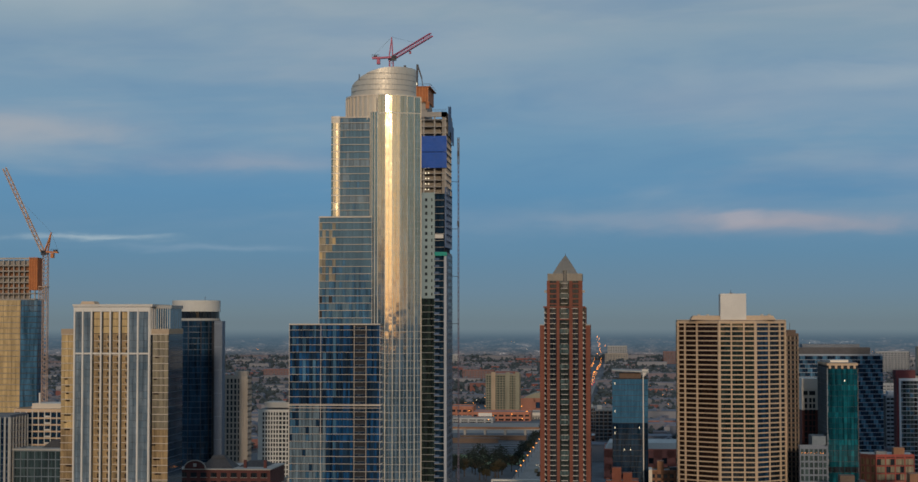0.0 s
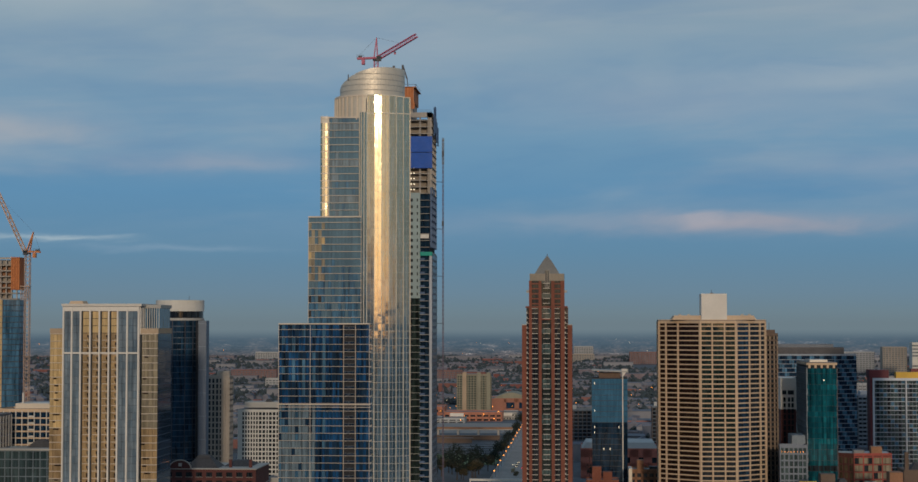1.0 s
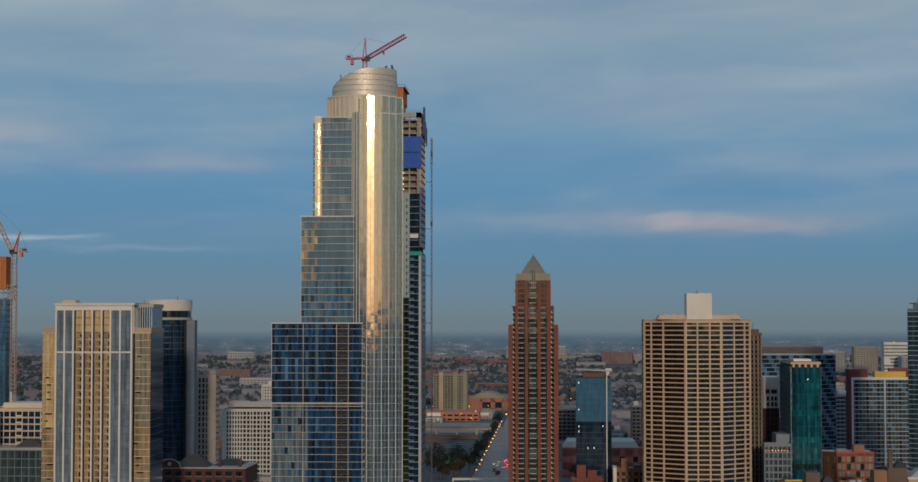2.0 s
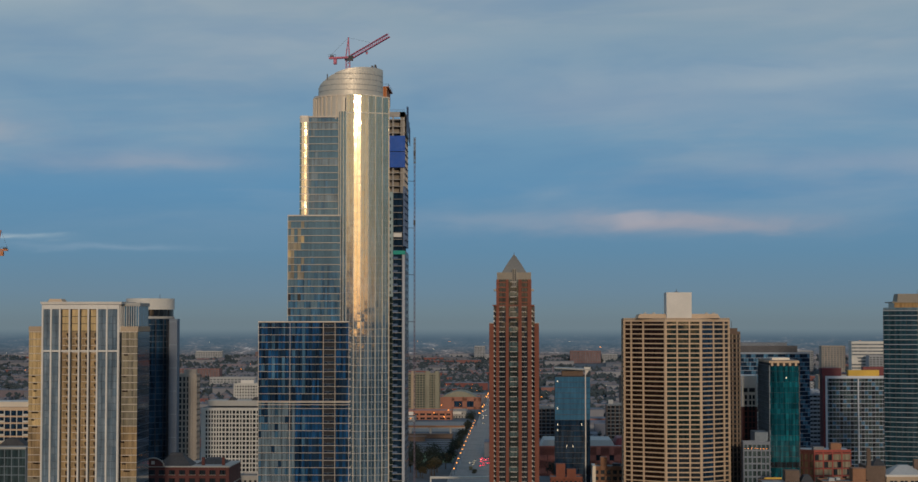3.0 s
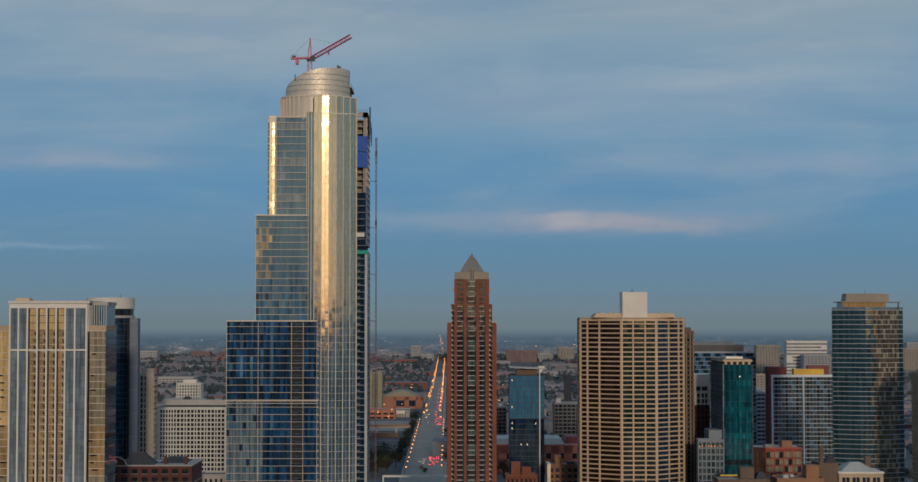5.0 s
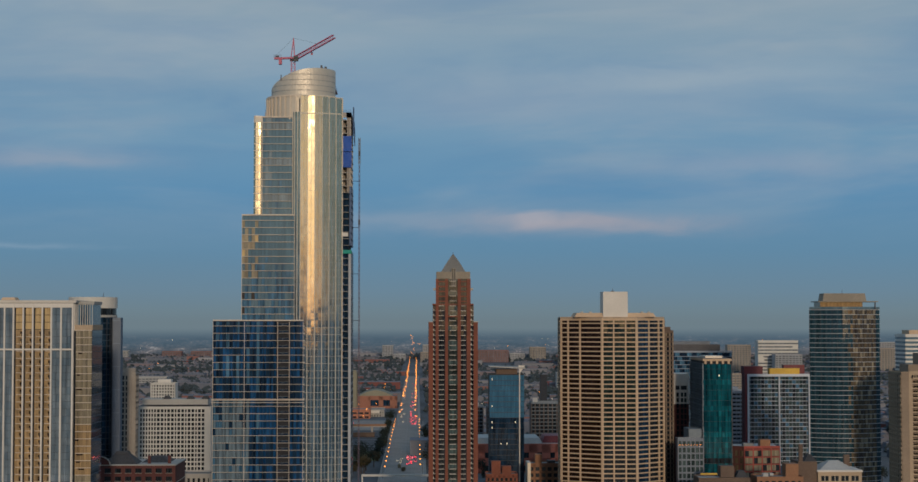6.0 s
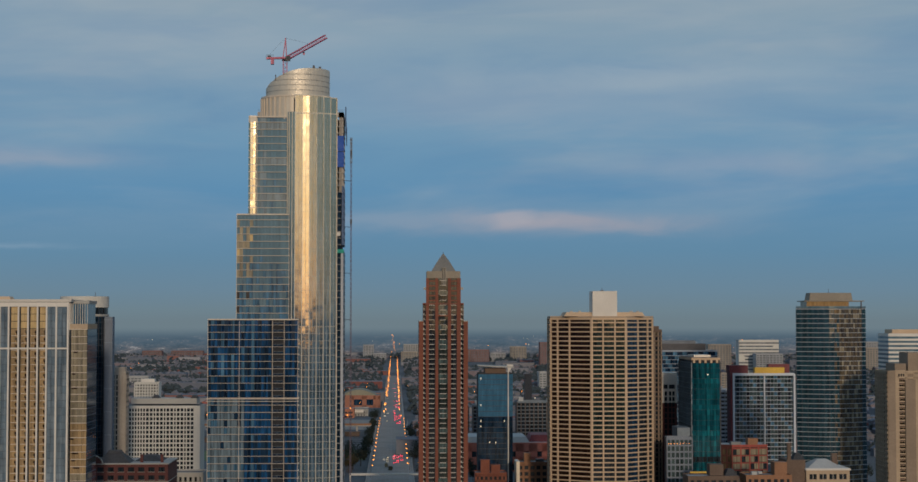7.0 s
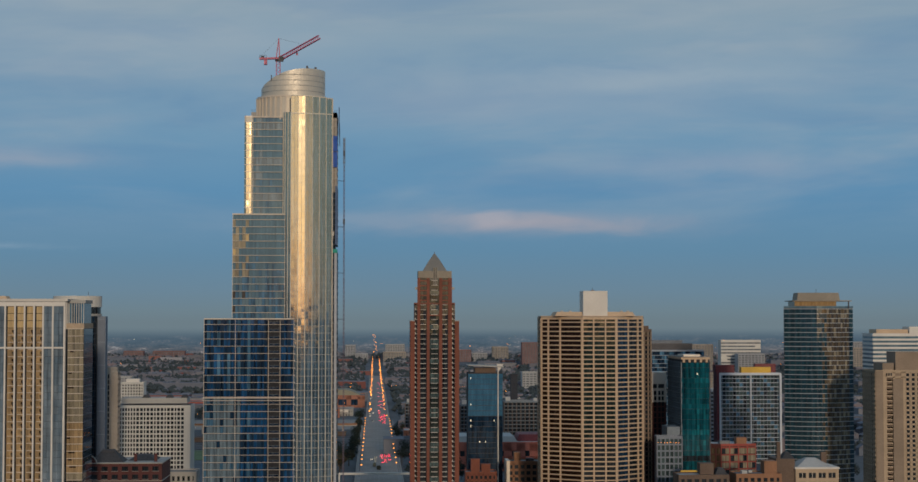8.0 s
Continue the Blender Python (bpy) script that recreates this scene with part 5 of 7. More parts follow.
# ---- white-ribbed tower with bronze balconies ----
def ribbed_tower():
    t = thing("ribbed_tower", -213, 737, 0, "white-ribbed apartment tower with bronze balconies and glass corner bays", "tower")
    x0, x1, y0, y1, top, fl = -230.7, -197.8, 725.0, 752.0, 123.3, 3.05
    part("wall", Lump().box(x0 + 0.2, x1 - 0.2, y0 + 0.6, y1, 0, top - 0.4), M_ROOM, t)
    m, w = front(x0, y0), x1 - x0
    edges = [0.35, 3.95, 7.7, 11.8, 15.8, 19.8, 23.6, 27.7, w - 0.35]
    left = []
    for e in edges:
        piece("rib", t, m, e - 0.32, e + 0.32, -0.65, 0.5, 0, top - 0.3, M_WHITE)
    piece("cross_band", t, m, 0, w, -0.5, 0.4, 103.3, 104.0, M_WHITE)
    piece("cross_band", t, m, 0, w, -0.5, 0.4, top - 2.0, top - 0.2, M_WHITE)
    n = int((top - 2) / fl)
    for i in range(n):
        z = top - 2 - (i + 1) * fl
        for j, (a, b) in enumerate(zip(edges, edges[1:])):
            a, b = a + 0.32, b - 0.32
            if 2 <= j <= 5:
                tall = i < 3
                if not tall:
                    piece("balcony", t, m, a + 0.9, b, -0.35, 0.9, z - 0.16, z + 0.02, M_TRIM)
                    if i < 22:
                        piece("railing", t, m, a + 1.1, b - 0.5, -0.35, -0.27, z + 0.1, z + 1.0, M_GLASS_GOLD)
                # gold reflection of the top floors is in the pane colour
                left += panes(t, m, [(a + 0.6, b, z + 0.04, z + fl - 0.2, 0.25)], M_GLASS_GLOW if tall else M_GLASS_GOLD, 1 if i < 22 else 0)
                if not tall:
                    left += panes(t, m, [(b - 0.95, b - 0.1, z + 0.3, z + fl - 0.9, 0.1)], M_GLASS_UMBER if random.random() < 0.7 else M_GLASS_BRONZE, 0)
                left += panes(t, m, [(a, a + 0.52, z + 0.04, z + fl - 0.2, 0.6)], M_GLASS_DARK, 0)
            else:
                h = (a + b) / 2
                left += panes(t, m, [(a, h - 0.04, z + 0.05, z + fl - 0.05, 0.1), (h + 0.04, b, z + 0.05, z + fl - 0.05, 0.1)], M_GLASS_BAY, 1 if i < 22 else 0)
    # flank with ribs, seen past the front corner
    s = front(x1, y0, 90)
    for e in range(0, 28, 3):
        piece("rib", t, s, max(e - 0.25, 0.6), e + 0.85, -0.3, 0.4, 0, top - 0.3, M_WHITE)
    left += [(s, (e + 0.9, e + 2.7, top - 2 - (i + 1) * fl, top - 2 - i * fl - 0.1, 0.0), M_GLASS_GREY) for e in range(0, 25, 3) for i in range(n)]
    # lower wings; their gold and bronze panes hold the reflected glow as colour
    for a, b, ya in ((-236.9, x0, 727.5), (x1, -190.2, 726.0)):
        part("wing_wall", Lump().box(a + 0.2, b - 0.1, ya + 0.5, 750, 0, 113.6), M_ROOM, t)
        q = front(a, ya)
        for i in range(37):
            z = 111.8 - i * fl
            if z < 1:
                break
            piece("wing_band", t, q, 0, b - a, -0.15, 0.4, z - 0.24, z, M_COPPER)
            k = 4
            v = (b - a) / k
            left += panes(t, q, [(v * c + 0.05, v * (c + 1) - 0.05, z - fl + 0.02, z - 0.32, 0.05) for c in range(k)], (M_GLASS_GLOW if a < -231 else M_GLASS_OLIVE) if i < 13 else M_GLASS_GOLD if i < 20 else M_GLASS_BRONZE if i % 2 else M_GLASS_OLIVE, 1 if i < 24 else 0)
        for i in range(3, 30):
            if random.random() < 0.55:
                s, z = random.uniform(0.6, 2.5), 111.8 - i * fl
                left += panes(t, q, [(s, s + random.uniform(1.2, 3.0), z - 1.0, z - 0.4, -0.1)], M_GLASS_UMBER, 0)
        part("wing_cap", Lump().box(a - 0.1, b + 0.1 if b < x0 + 1 and b > x0 - 1 else b + 0.2, ya - 0.1, 750, 111.8, 114.0), M_TAN_DK, t)
        part("wing_flank", Lump().box(b - 0.05, b + 0.05, ya + 0.5, 750, 0, 113.6), M_GLASS_MIDNIGHT, t)
    part("dark_slot", Lump().box(x1 + 0.05, x1 + 0.9, 725.6, 725.9, 0, 111.5), M_GLASS_DARK, t)
    for i in range(37):
        z = 111.8 - i * fl
        piece("flank_band", t, front(-190.1, 726.5, 90), 0, 23, -0.12, 0.1, z - 0.18, z, M_RING_DK)
    rest(t, left)
    part("roof", Lump().box(x0, x1, y0, y1, top - 0.3, top), M_ROOF, t)
    part("cornice", Lump().taper(x0 - 0.3, x1 + 0.9, y0 - 0.6, y1 + 0.3, top, top + 1.1, -0.3, -0.3), M_WHITE, t, "overhanging white cornice")
    part("plant_box", Lump().taper(-229.8, -223.4, 730, 738, top + 1.1, top + 2.4, 0.7, 0.7), M_BEIGE, t)
    part("corner_block", Lump().box(x1, -191.2, 733, y1, 113, 122.6), M_GLASS_STEEL, t, "glazed corner block")
    part("corner_cap", Lump().box(x1, -190.6, 732.4, y1, 122.6, 124.0), M_STONE, t)
    for k in range(7):
        part("corner_rib", Lump().box(x1 + 0.3 + k, x1 + 0.5 + k, 732.6, 733, 113.5, 122.6), M_WHITE, t)


ribbed_tower()


# ---- round dark glass tower ----
def round_tower():
    t = thing("round_tower", -226.6, 925, 0, "round dark glass tower with a pale stone drum at its top", "tower")
    cx, cy, r, k, fl = -226.6, 925.0, 12.7, 36, 3.05
    part("wall", Lump().prism([(cx + (r - 0.4) * math.cos(2 * math.pi * i / 72), cy + (r - 0.4) * math.sin(2 * math.pi * i / 72)) for i in range(72)], 0, 124), M_ROOM, t)
    part("drum", Lump().ring(cx, cy, r - 0.6, r + 0.15, 123.6, 129.5, 72), M_WHITE_DULL, t, "pale stone drum")
    part("drum_roof", Lump().prism([(cx + (r - 0.5) * math.cos(2 * math.pi * i / 48), cy + (r - 0.5) * math.sin(2 * math.pi * i / 48)) for i in range(48)], 127.6, 128.0), M_ROOF, t)
    part("belt", Lump().ring(cx, cy, r - 0.8, r + 0.1, 118.8, 120.0, 72), M_STONE, t)
    part("belt_glazing", Lump().ring(cx, cy, r - 0.8, r - 0.3, 120.0, 123.6, 72), M_GLASS_DARK, t)
    left, half = [], r * math.tan(math.pi / k)
    for i in range(k):
        ang = 360 / k * (i - k // 2)
        if abs(ang) > 110:
            continue
        a = math.radians(ang)
        m = front(cx + math.sin(a) * r - math.cos(a) * half, cy - math.cos(a) * r - math.sin(a) * half, ang)
        cells = [(0.06, 2 * half - 0.06, 118.6 - (j + 1) * fl + 0.3, 118.6 - j * fl, 0.02) for j in range(38)]
        left += panes(t, m, cells, M_GLASS_MIDNIGHT, 5)
        if i % 3 == 0 or ang > 40:
            piece("rib", t, m, -0.16, 0.16, -0.25, 0.3, 0, 118.8, M_STEEL)
    for j in range(39):
        z = 118.6 - j * fl
        part("floor_ring", Lump().ring(cx, cy, r - 0.5, r + 0.08, z, z + 0.3, 72), M_RING_DK, t)
    part("flank", Lump().box(-214.2, -209.9, 914, 921, 0, 118.6), M_FLANK_DK, t, "blue-grey panelled flank")
    m = front(-214.2, 914)
    for j in range(9):
        piece("flank_joint", t, m, 0, 4.3, -0.04, 0.1, 117 - j * 4 * fl, 117.2 - j * 4 * fl, M_FLANK)
    part("slot", Lump().box(-214.7, -214.2, 913, 914.2, 0, 117.5), M_ROOM, t)
    part("antenna", Lump().beam((-219, 913.2, 129.5), (-219, 913.2, 131.6), 0.2), M_STEEL, t)
    rest(t, left)
    farther(t, 0.985, -1.1)


round_tower()

# ---- south side: slim tower, white slab, crane site, brick school ----
t = box_tower("slim_tower", "slim pale grey concrete tower with dark window slots", "tower", -229.9, -215.1, 999, 1009, 85.0, 3.2, (0, 2.2, 4.4, 6.6, 8.8, 10.6, 14.8), M_GREIGE, M_GLASS_DARK, M_GREIGE, M_GREIGE,
              40, ("r",), pier_w=0.95, band_h=0.8, skip=lambda i, j: j == 5)
part("blank_wall", Lump().box(-219.4, -215.3, 998.6, 1000, 0, 85), M_GREIGE, t)
part("turret", Lump().prism([(-219.5 + 3.9 * math.cos(i * 0.524), 1004.5 + 3.9 * math.sin(i * 0.524)) for i in range(12)], 85, 88.5), M_GREIGE, t, "rounded stone turret")
for k in range(3):
    part("rib", Lump().box(-219.2 + k * 1.6, -218.8 + k * 1.6, 998.2, 998.6, 0, 84), M_GREIGE, t)

t = thing("white_slab_block", -195.7, 1040, 0, "broad white concrete slab block with a grid of small dark windows", "apartment block")
part("wall", Lump().box(-217.9, -173.6, 1028.6, 1051.8, 0, 64.9), M_ROOM, t)
m, s = front(-218.1, 1028), 2.75
spans = []
for w in (1.05, 1.05, 1.0, 1.0, 1.0, 1.1, 1.6, 1.6, 1.0, 1.6, 1.6, 1.0, 1.6, 1.6, 1.0, 1.6, 1.6, 1.0, 1.6, 1.6):
    spans.append((s, s + w))
    s += w + 0.62
ends = [0.0, *[v for ab in spans for v in ab], 44.7]
for a, b in zip(ends[::2], ends[1::2]):
    piece("pier", t, m, a, b, 0, 0.7, 0, 65.0, M_WHITE_DULL)
left = []
for i in range(24):
    z = 63.4 - i * 2.62
    piece("floor_band", t, m, 0.0, 44.7, 0.03, 0.7, z, z + (1.6 if i == 0 else 0.8), M_WHITE_DULL)
    left += panes(t, m, [(a - 0.02, b + 0.02, z - 1.84, z + 0.02, 0.4) for a, b in spans], M_GLASS_DARK, 8 if i < 13 else 0, 50)
rest(t, left)
for x in (-218.1, -173.9):
    part("end_wall", Lump().box(x, x + 0.5, 1028.7, 1052, 0, 65.0), M_WHITE_DULL, t)
part("roof", Lump().box(-217.6, -174, 1028.7, 1051.6, 64.9, 65.1), M_ROOF, t)
part("roof_storey", Lump().box(-215, -176, 1033, 1050, 65.9, 69.2), M_STONE, t)
for x in (-203, -189, -180):
    part("plant_box", Lump().taper(x, x + 4.5, 1034, 1041, 69.2, 71.0, 1.2, 1), M_SLATE, t)
farther(t, 1.088)

t = thing("site_tower", -331, 958, 0, "apartment tower under construction with bare upper floors, glass below coloured with a gold reflection", "skyscraper")
part("wall", Lump().prism([(-344, 941.4), (-329.6, 941.4), (-321.4, 944.8), (-321.4, 956), (-344, 956)], 0, 129), M_ROOM, t)
left = []
for i in range(41):
    z = 129.2 - i * 3.1
    piece("floor_band", t, front(-344, 940.6), 0, 14.4, -0.02, 1.2, z - 0.14, z, M_COPPER)
    piece("floor_band", t, front(-329.6, 940.6, 22), 0, 9.4, -0.02, 1.2, z - 0.12, z, M_RING)
    # front panes hold the gold reflection as colour, the turned bay stays blue
    left += panes(t, front(-344, 940.6), [(s, s + 2.3, z - 2.95, z - 0.28, 0.05) for s in (0.1, 2.5, 4.9, 7.3, 9.7, 12.1)], M_GLASS_GLOW, 2 if i < 20 else 0, wobble=0.5)
    left += panes(t, front(-329.6, 940.6, 22), [(s, s + 2.2, z - 2.95, z - 0.28, 0.05) for s in (0.1, 2.4, 4.7, 7.0)], M_GLASS_STEEL, 2 if i < 20 else 0, wobble=0.5)
    left += panes(t, front(-321.3, 944.8, 90), [(s, s + 2.6, z - 2.95, z - 0.28, 0.0) for s in (0.1, 2.9, 5.7, 8.5)], M_GLASS_STEEL, 0, wobble=0.5)
rest(t, left)
for i in range(7):
    z = 129.4 + i * 3.1
    part("floor_slab", Lump().box(-344, -321.5, 942, 956, z, z + 0.35), M_CONC, t)
    for k in range(8):
        piece("column", t, front(0, 0), -343.6 + k * 3.0, -343.0 + k * 3.0, 942.5, 943.1, z + 0.35, z + 3.1, M_CONC)
    # orange brick colour stands in for the lit interior
    piece("inner_wall", t, front(0, 0), -344, -326, 946, 947, z + 0.35, z + 3.1, M_BRICK_TAN if i % 3 else M_CONC_DK)
    piece("edge_beam", t, front(0, 0), -344, -321.5, 941.6, 942.4, z - 0.3, z + 0.45, M_CONC_DK)
part("formwork", Lump().box(-325.2, -320.4, 941.2, 950, 134.5, 152.4), M_FORM, t, "orange formwork screen")
for k in range(4):
    part("formwork_rib", Lump().box(-325 + k * 1.4, -324.7 + k * 1.4, 940.9, 941.2, 134.5, 152.8), M_CRANE_OR, t)
part("scaffold", lattice(Lump(), (-318.6, 945, 129), (-318.6, 945, 137), 3.4, 4, 0.2).box(-321, -315.4, 943, 947, 136.2, 136.6), M_CRANE_PALE, t)
part("parapet", Lump().box(-344, -321, 941.6, 942, 151.4, 152.4), M_CONC, t)
tower_crane("tower_crane", -317.4, 946.0, 0.0, 154.2, (-339.8, 941, 202.0), -310.4, (-314.4, 166.5), (M_CRANE_OR, M_CRANE_PALE, M_STEEL),
            "orange lattice tower crane with pale raised jib beside a building site", 2.6)

t = box_tower("balcony_block", "mid-rise block with white balcony grid and warm rendered panels", "apartment block", -311.0, -279.0, 880, 905, 71.5, 3.4, 10, M_TAN_DK, M_GLASS_NAVY, M_BEIGE, M_WHITE_DULL,
              60, (), pier_w=0.4, band_h=0.75, level=60, recess=0.05)
for i in range(14):
    for k in range(0, 10, 2):
        piece("panel", t, front(-311, 880), 3.2 * k + 0.2, 3.2 * k + 1.3, 0.1, 0.3, 71 - 3.4 * i - 3.0, 71 - 3.4 * i - 0.2, M_BEIGE)
        if k % 4 == 0:
            piece("railing", t, front(-311, 880), 3.2 * k + 3.3, 3.2 * k + 6.2, -0.5, -0.4, 68.2 - 3.4 * i, 69.0 - 3.4 * i, M_WHITE_DULL)
part("roof_storey", Lump().box(-303, -279, 884, 903, 72.4, 75.0), M_TRIM, t)
part("flue", Lump().beam((-299, 884, 75), (-299, 884, 80.5), 0.7), M_WHITE, t)
t = box_tower("glass_podium", "low dark glass podium with grey flat roof", "office block", -300.4, -272.0, 850, 868, 53.4, 4.2, 8, M_STONE, M_GLASS_SHADE, M_RING, M_RING, 40, (), pier_w=0.3, band_h=0.4, level=45)
part("canopy", Lump().box(-300.8, -271.6, 848.6, 856, 53.5, 54.4), M_STONE, t)
part("roof_curve", Lump().taper(-288, -274, 856, 866, 54.4, 58.0, 4.5, 1), M_SLATE, t)
box_tower("grey_loft_block", "grey loft block with dark vertical window strips", "apartment block", -322.0, -301.0, 846, 872, 70.0, 3.3, 8, M_STONE, M_GLASS_NAVY, M_RING_DK, M_STONE, 50, ("r",), pier_w=0.9, band_h=0.4, band_d=0.1, level=60)


def brick_school():
    t = thing("brick_school", -194, 868, 0, "dark red brick building with arched gable and slate hipped roofs", "school")
    part("wall", Lump().box(-217.5, -171.5, 850, 886, 0, 44.6), M_BRICK_RED, t)
    m = front(-217.5, 850)
    for k in range(9):
        for z in (33, 37, 41):
            piece("window", t, m, 1.4 + k * 5.0, 4.4 + k * 5.0, -0.08, 0.05, z, z + 2.2, M_GLASS_DARK, 0.3)
            piece("window_sill", t, m, 1.2 + k * 5.0, 4.6 + k * 5.0, -0.3, 0.05, z - 0.25, z, M_STONE_DK)
    for z, h in ((44.6, 0.5), (36.0, 0.3)):
        part("cornice", Lump().box(-217.9, -171.1, 849.5, 886.4, z, z + h), M_STONE, t)
    pts = [(-208.8 + 5.4 * math.cos(math.pi * i / 14), 45.1 + 4.0 * math.sin(math.pi * i / 14)) for i in range(15)]
    lump = Lump()
    n = len(pts)
    lump.v = [(x, 849.2, z) for x, z in pts] + [(x, 851.2, z) for x, z in pts]
    lump.f = [tuple(range(n - 1, -1, -1)), tuple(range(n, 2 * n))] + [(i, i + 1, n + i + 1, n + i) for i in range(n - 1)]
    part("arched_gable", lump, M_BRICK_RED, t, "arched brick gable")
    lump = Lump()
    for i in range(14):
        lump.beam((pts[i][0], 849.0, pts[i][1] + 0.1), (pts[i + 1][0], 849.0, pts[i + 1][1] + 0.1), 0.6, 0.45)
    part("gable_rim", lump, M_STONE, t)
    part("roundel", Lump().box(-209.6, -208.0, 848.9, 849.3, 46.1, 47.7), M_STONE, t)
    part("hipped_roof", Lump().taper(-207.5, -190.5, 852, 868, 45.1, 49.8, 5.0, 5.5), M_SLATE, t, "dark slate hipped roof")
    part("hipped_roof", Lump().taper(-202.8, -195.2, 857, 863, 49.6, 51.0, 1.0, 1.0), M_SLATE, t)
    part("hipped_roof", Lump().taper(-190, -176, 862, 884, 45.1, 47.6, 4.0, 7.5), M_SLATE, t, "dark slate hipped roof")
    for x in (-186, -176):
        part("chimney", Lump().box(x, x + 1.4, 856, 857.4, 45, 49), M_BRICK_RED, t)


brick_school()
t = box_tower("low_white_shed", "low white service building with flat roof", "shed", -176, -160, 905, 925, 35.0, 4, 6, M_STONE, M_GLASS_DARK, M_STONE, M_STONE, 12, (), pier_w=1.4, band_h=1.5, level=30)

# ---- north side towers ----
t = thing("glass_office_tower", 4.5, 1112, 0, "slender blue glass tower with a tilted white roof canopy", "tower")
part("wall", Lump().box(-6.2, 15.6, 1100.6, 1124, 0, 84), M_ROOM, t)
left = []
m = front(-6.4, 1100)
for i in range(25):
    z = 83.6 - i * 3.4
    if z < 1:
        break
    piece("floor_band", t, m, 0, 19.0, -0.12, 0.3, z - 0.22, z, M_STEEL)
    # pale above z 58, navy below: edge of a reflection painted with two glasses
    left += panes(t, m, [(s * 1.9 + 0.03, s * 1.9 + 1.87, z - 3.38, z - 0.24, 0.0) for s in range(10)], M_GLASS_SKY if z > 58 else M_GLASS_NAVY, 5, wobble=0.25)
    left += panes(t, front(12.6, 1100, 10), [(0.5, 3.2, z - 3.38, z - 0.24, 0.0)], M_GLASS_SKY if z > 58 else M_GLASS_NAVY, 1)
rest(t, left)
part("corner_blade", Lump().box(12.5, 13.1, 1099.2, 1100.4, 0, 88), M_WHITE, t, "white vertical blade")
part("roof_storey", Lump().box(-2.0, 11.5, 1101.5, 1120, 83.6, 87.0), M_BROWN, t)
lump = Lump()
lump.v = [(-6.4, 1098.6, 88.6), (16.4, 1098.6, 87.4), (16.4, 1124, 87.4), (-6.4, 1124, 88.6), (-6.4, 1098.6, 89.1), (16.4, 1098.6, 88.3), (16.4, 1124, 88.3), (-6.4, 1124, 89.1)]
lump.f = Lump().box(0, 1, 0, 1, 0, 1).f
part("roof_canopy", lump, M_STONE, t, "tilted white roof canopy")
t.location.z = -2.1
lump = Lump().box(0, 1, 0, 1, 0, 1)
lump.v = [(12.8, 1099.0, 83.0), (13.4, 1099.0, 83.0), (13.4, 1100, 83.0), (12.8, 1100, 83.0), (12.0, 1099.0, 87.6), (16.2, 1099.0, 87.4), (16.2, 1100, 87.4), (12.0, 1100, 87.6)]
part("canopy_bracket", lump, M_WHITE, t)
for s, i in ((1.5, 1), (1.5, 6), (1.5, 9), (1.5, 10), (7.2, 13), (11.0, 13), (1.5, 17), (3.2, 17), (16.5, 9)):
    piece("lit_window", t, m, s, s + 0.32, -0.05, 0.0, 83.6 - i * 3.4 - 2.4, 83.6 - i * 3.4 - 1.1, M_LAMP_W)

t = thing("teal_glass_tower", 123, 1028, 0, "teal green glass tower with pale stone top and dark grey flank", "tower")
part("wall", Lump().box(114.6, 131.2, 1003.4, 1050, 0, 92.5), M_ROOM, t)
left = []
edges = [0, 2.4, 4.2, 6.0, 7.8, 9.0, 10.8, 12.6, 14.4, 16.8]
m = front(114.5, 1003)
for i in range(30):
    z = 90.6 - i * 3.05
    left += panes(t, m, [(a + 0.04, b - 0.04, z - 2.95, z, 0.25 if j % 2 else 0.0) for j, (a, b) in enumerate(zip(edges, edges[1:]))], M_GLASS_DARK if z < 38 else M_GLASS_TEAL, 3, wobble=0.3) if i % 5 == 3 else panes(t, m, [(a + 0.04, b - 0.04, z - 2.95, z, 0.25 if j % 2 else 0.0) for j, (a, b) in enumerate(zip(edges, edges[1:])) if j % 2 == 0], M_GLASS_TEAL_DK, 2) + panes(t, m, [(a + 0.04, b - 0.04, z - 2.95, z, 0.25) for j, (a, b) in enumerate(zip(edges, edges[1:])) if j % 2], M_GLASS_TEAL, 2)
    if i % 2 == 0:
        piece("spandrel", t, m, 0, 16.8, 0.0, 0.3, z - 3.04, z - 2.96, M_STEEL)
for e in edges[1:-1:2]:
    piece("mullion", t, m, e - 0.1, e + 0.1, -0.15, 0.3, 0, 90.6, M_GLASS_TEAL)
for k in range(5):
    piece("stone_cap", t, m, 0.9 + k * 3.4, 2.1 + k * 3.4, -0.12, 0.5, 90.7, 92.4, M_BEIGE)
part("top_band", Lump().box(114.3, 131.4, 1002.8, 1050, 92.4, 93.6), M_BEIGE, t, "pale stone top band")
left += grid_front(t, front(114.5, 1050, -90), 47, 0, 91, 3.05, 12, M_GLASS_AQUA, M_RING, M_RING, 20, 0.2, 0.2)
left += grid_front(t, front(131.3, 1003, 90), 47, 0, 91, 3.05, 12, M_GLASS_DARK, M_STEEL, M_STEEL, 0, 0.4, 0.3, singles=False)
rest(t, left)
part("roof", Lump().box(115, 131, 1003.5, 1049.5, 93.8, 94.0), M_ROOF, t)
part("roof_plant", Lump().box(117, 127, 1010, 1030, 94.0, 95.2), M_TRIM, t)
part("lit_window", Lump().box(123.7, 124.2, 1002.7, 1002.9, 83.5, 84.2), M_LAMP_W, t)

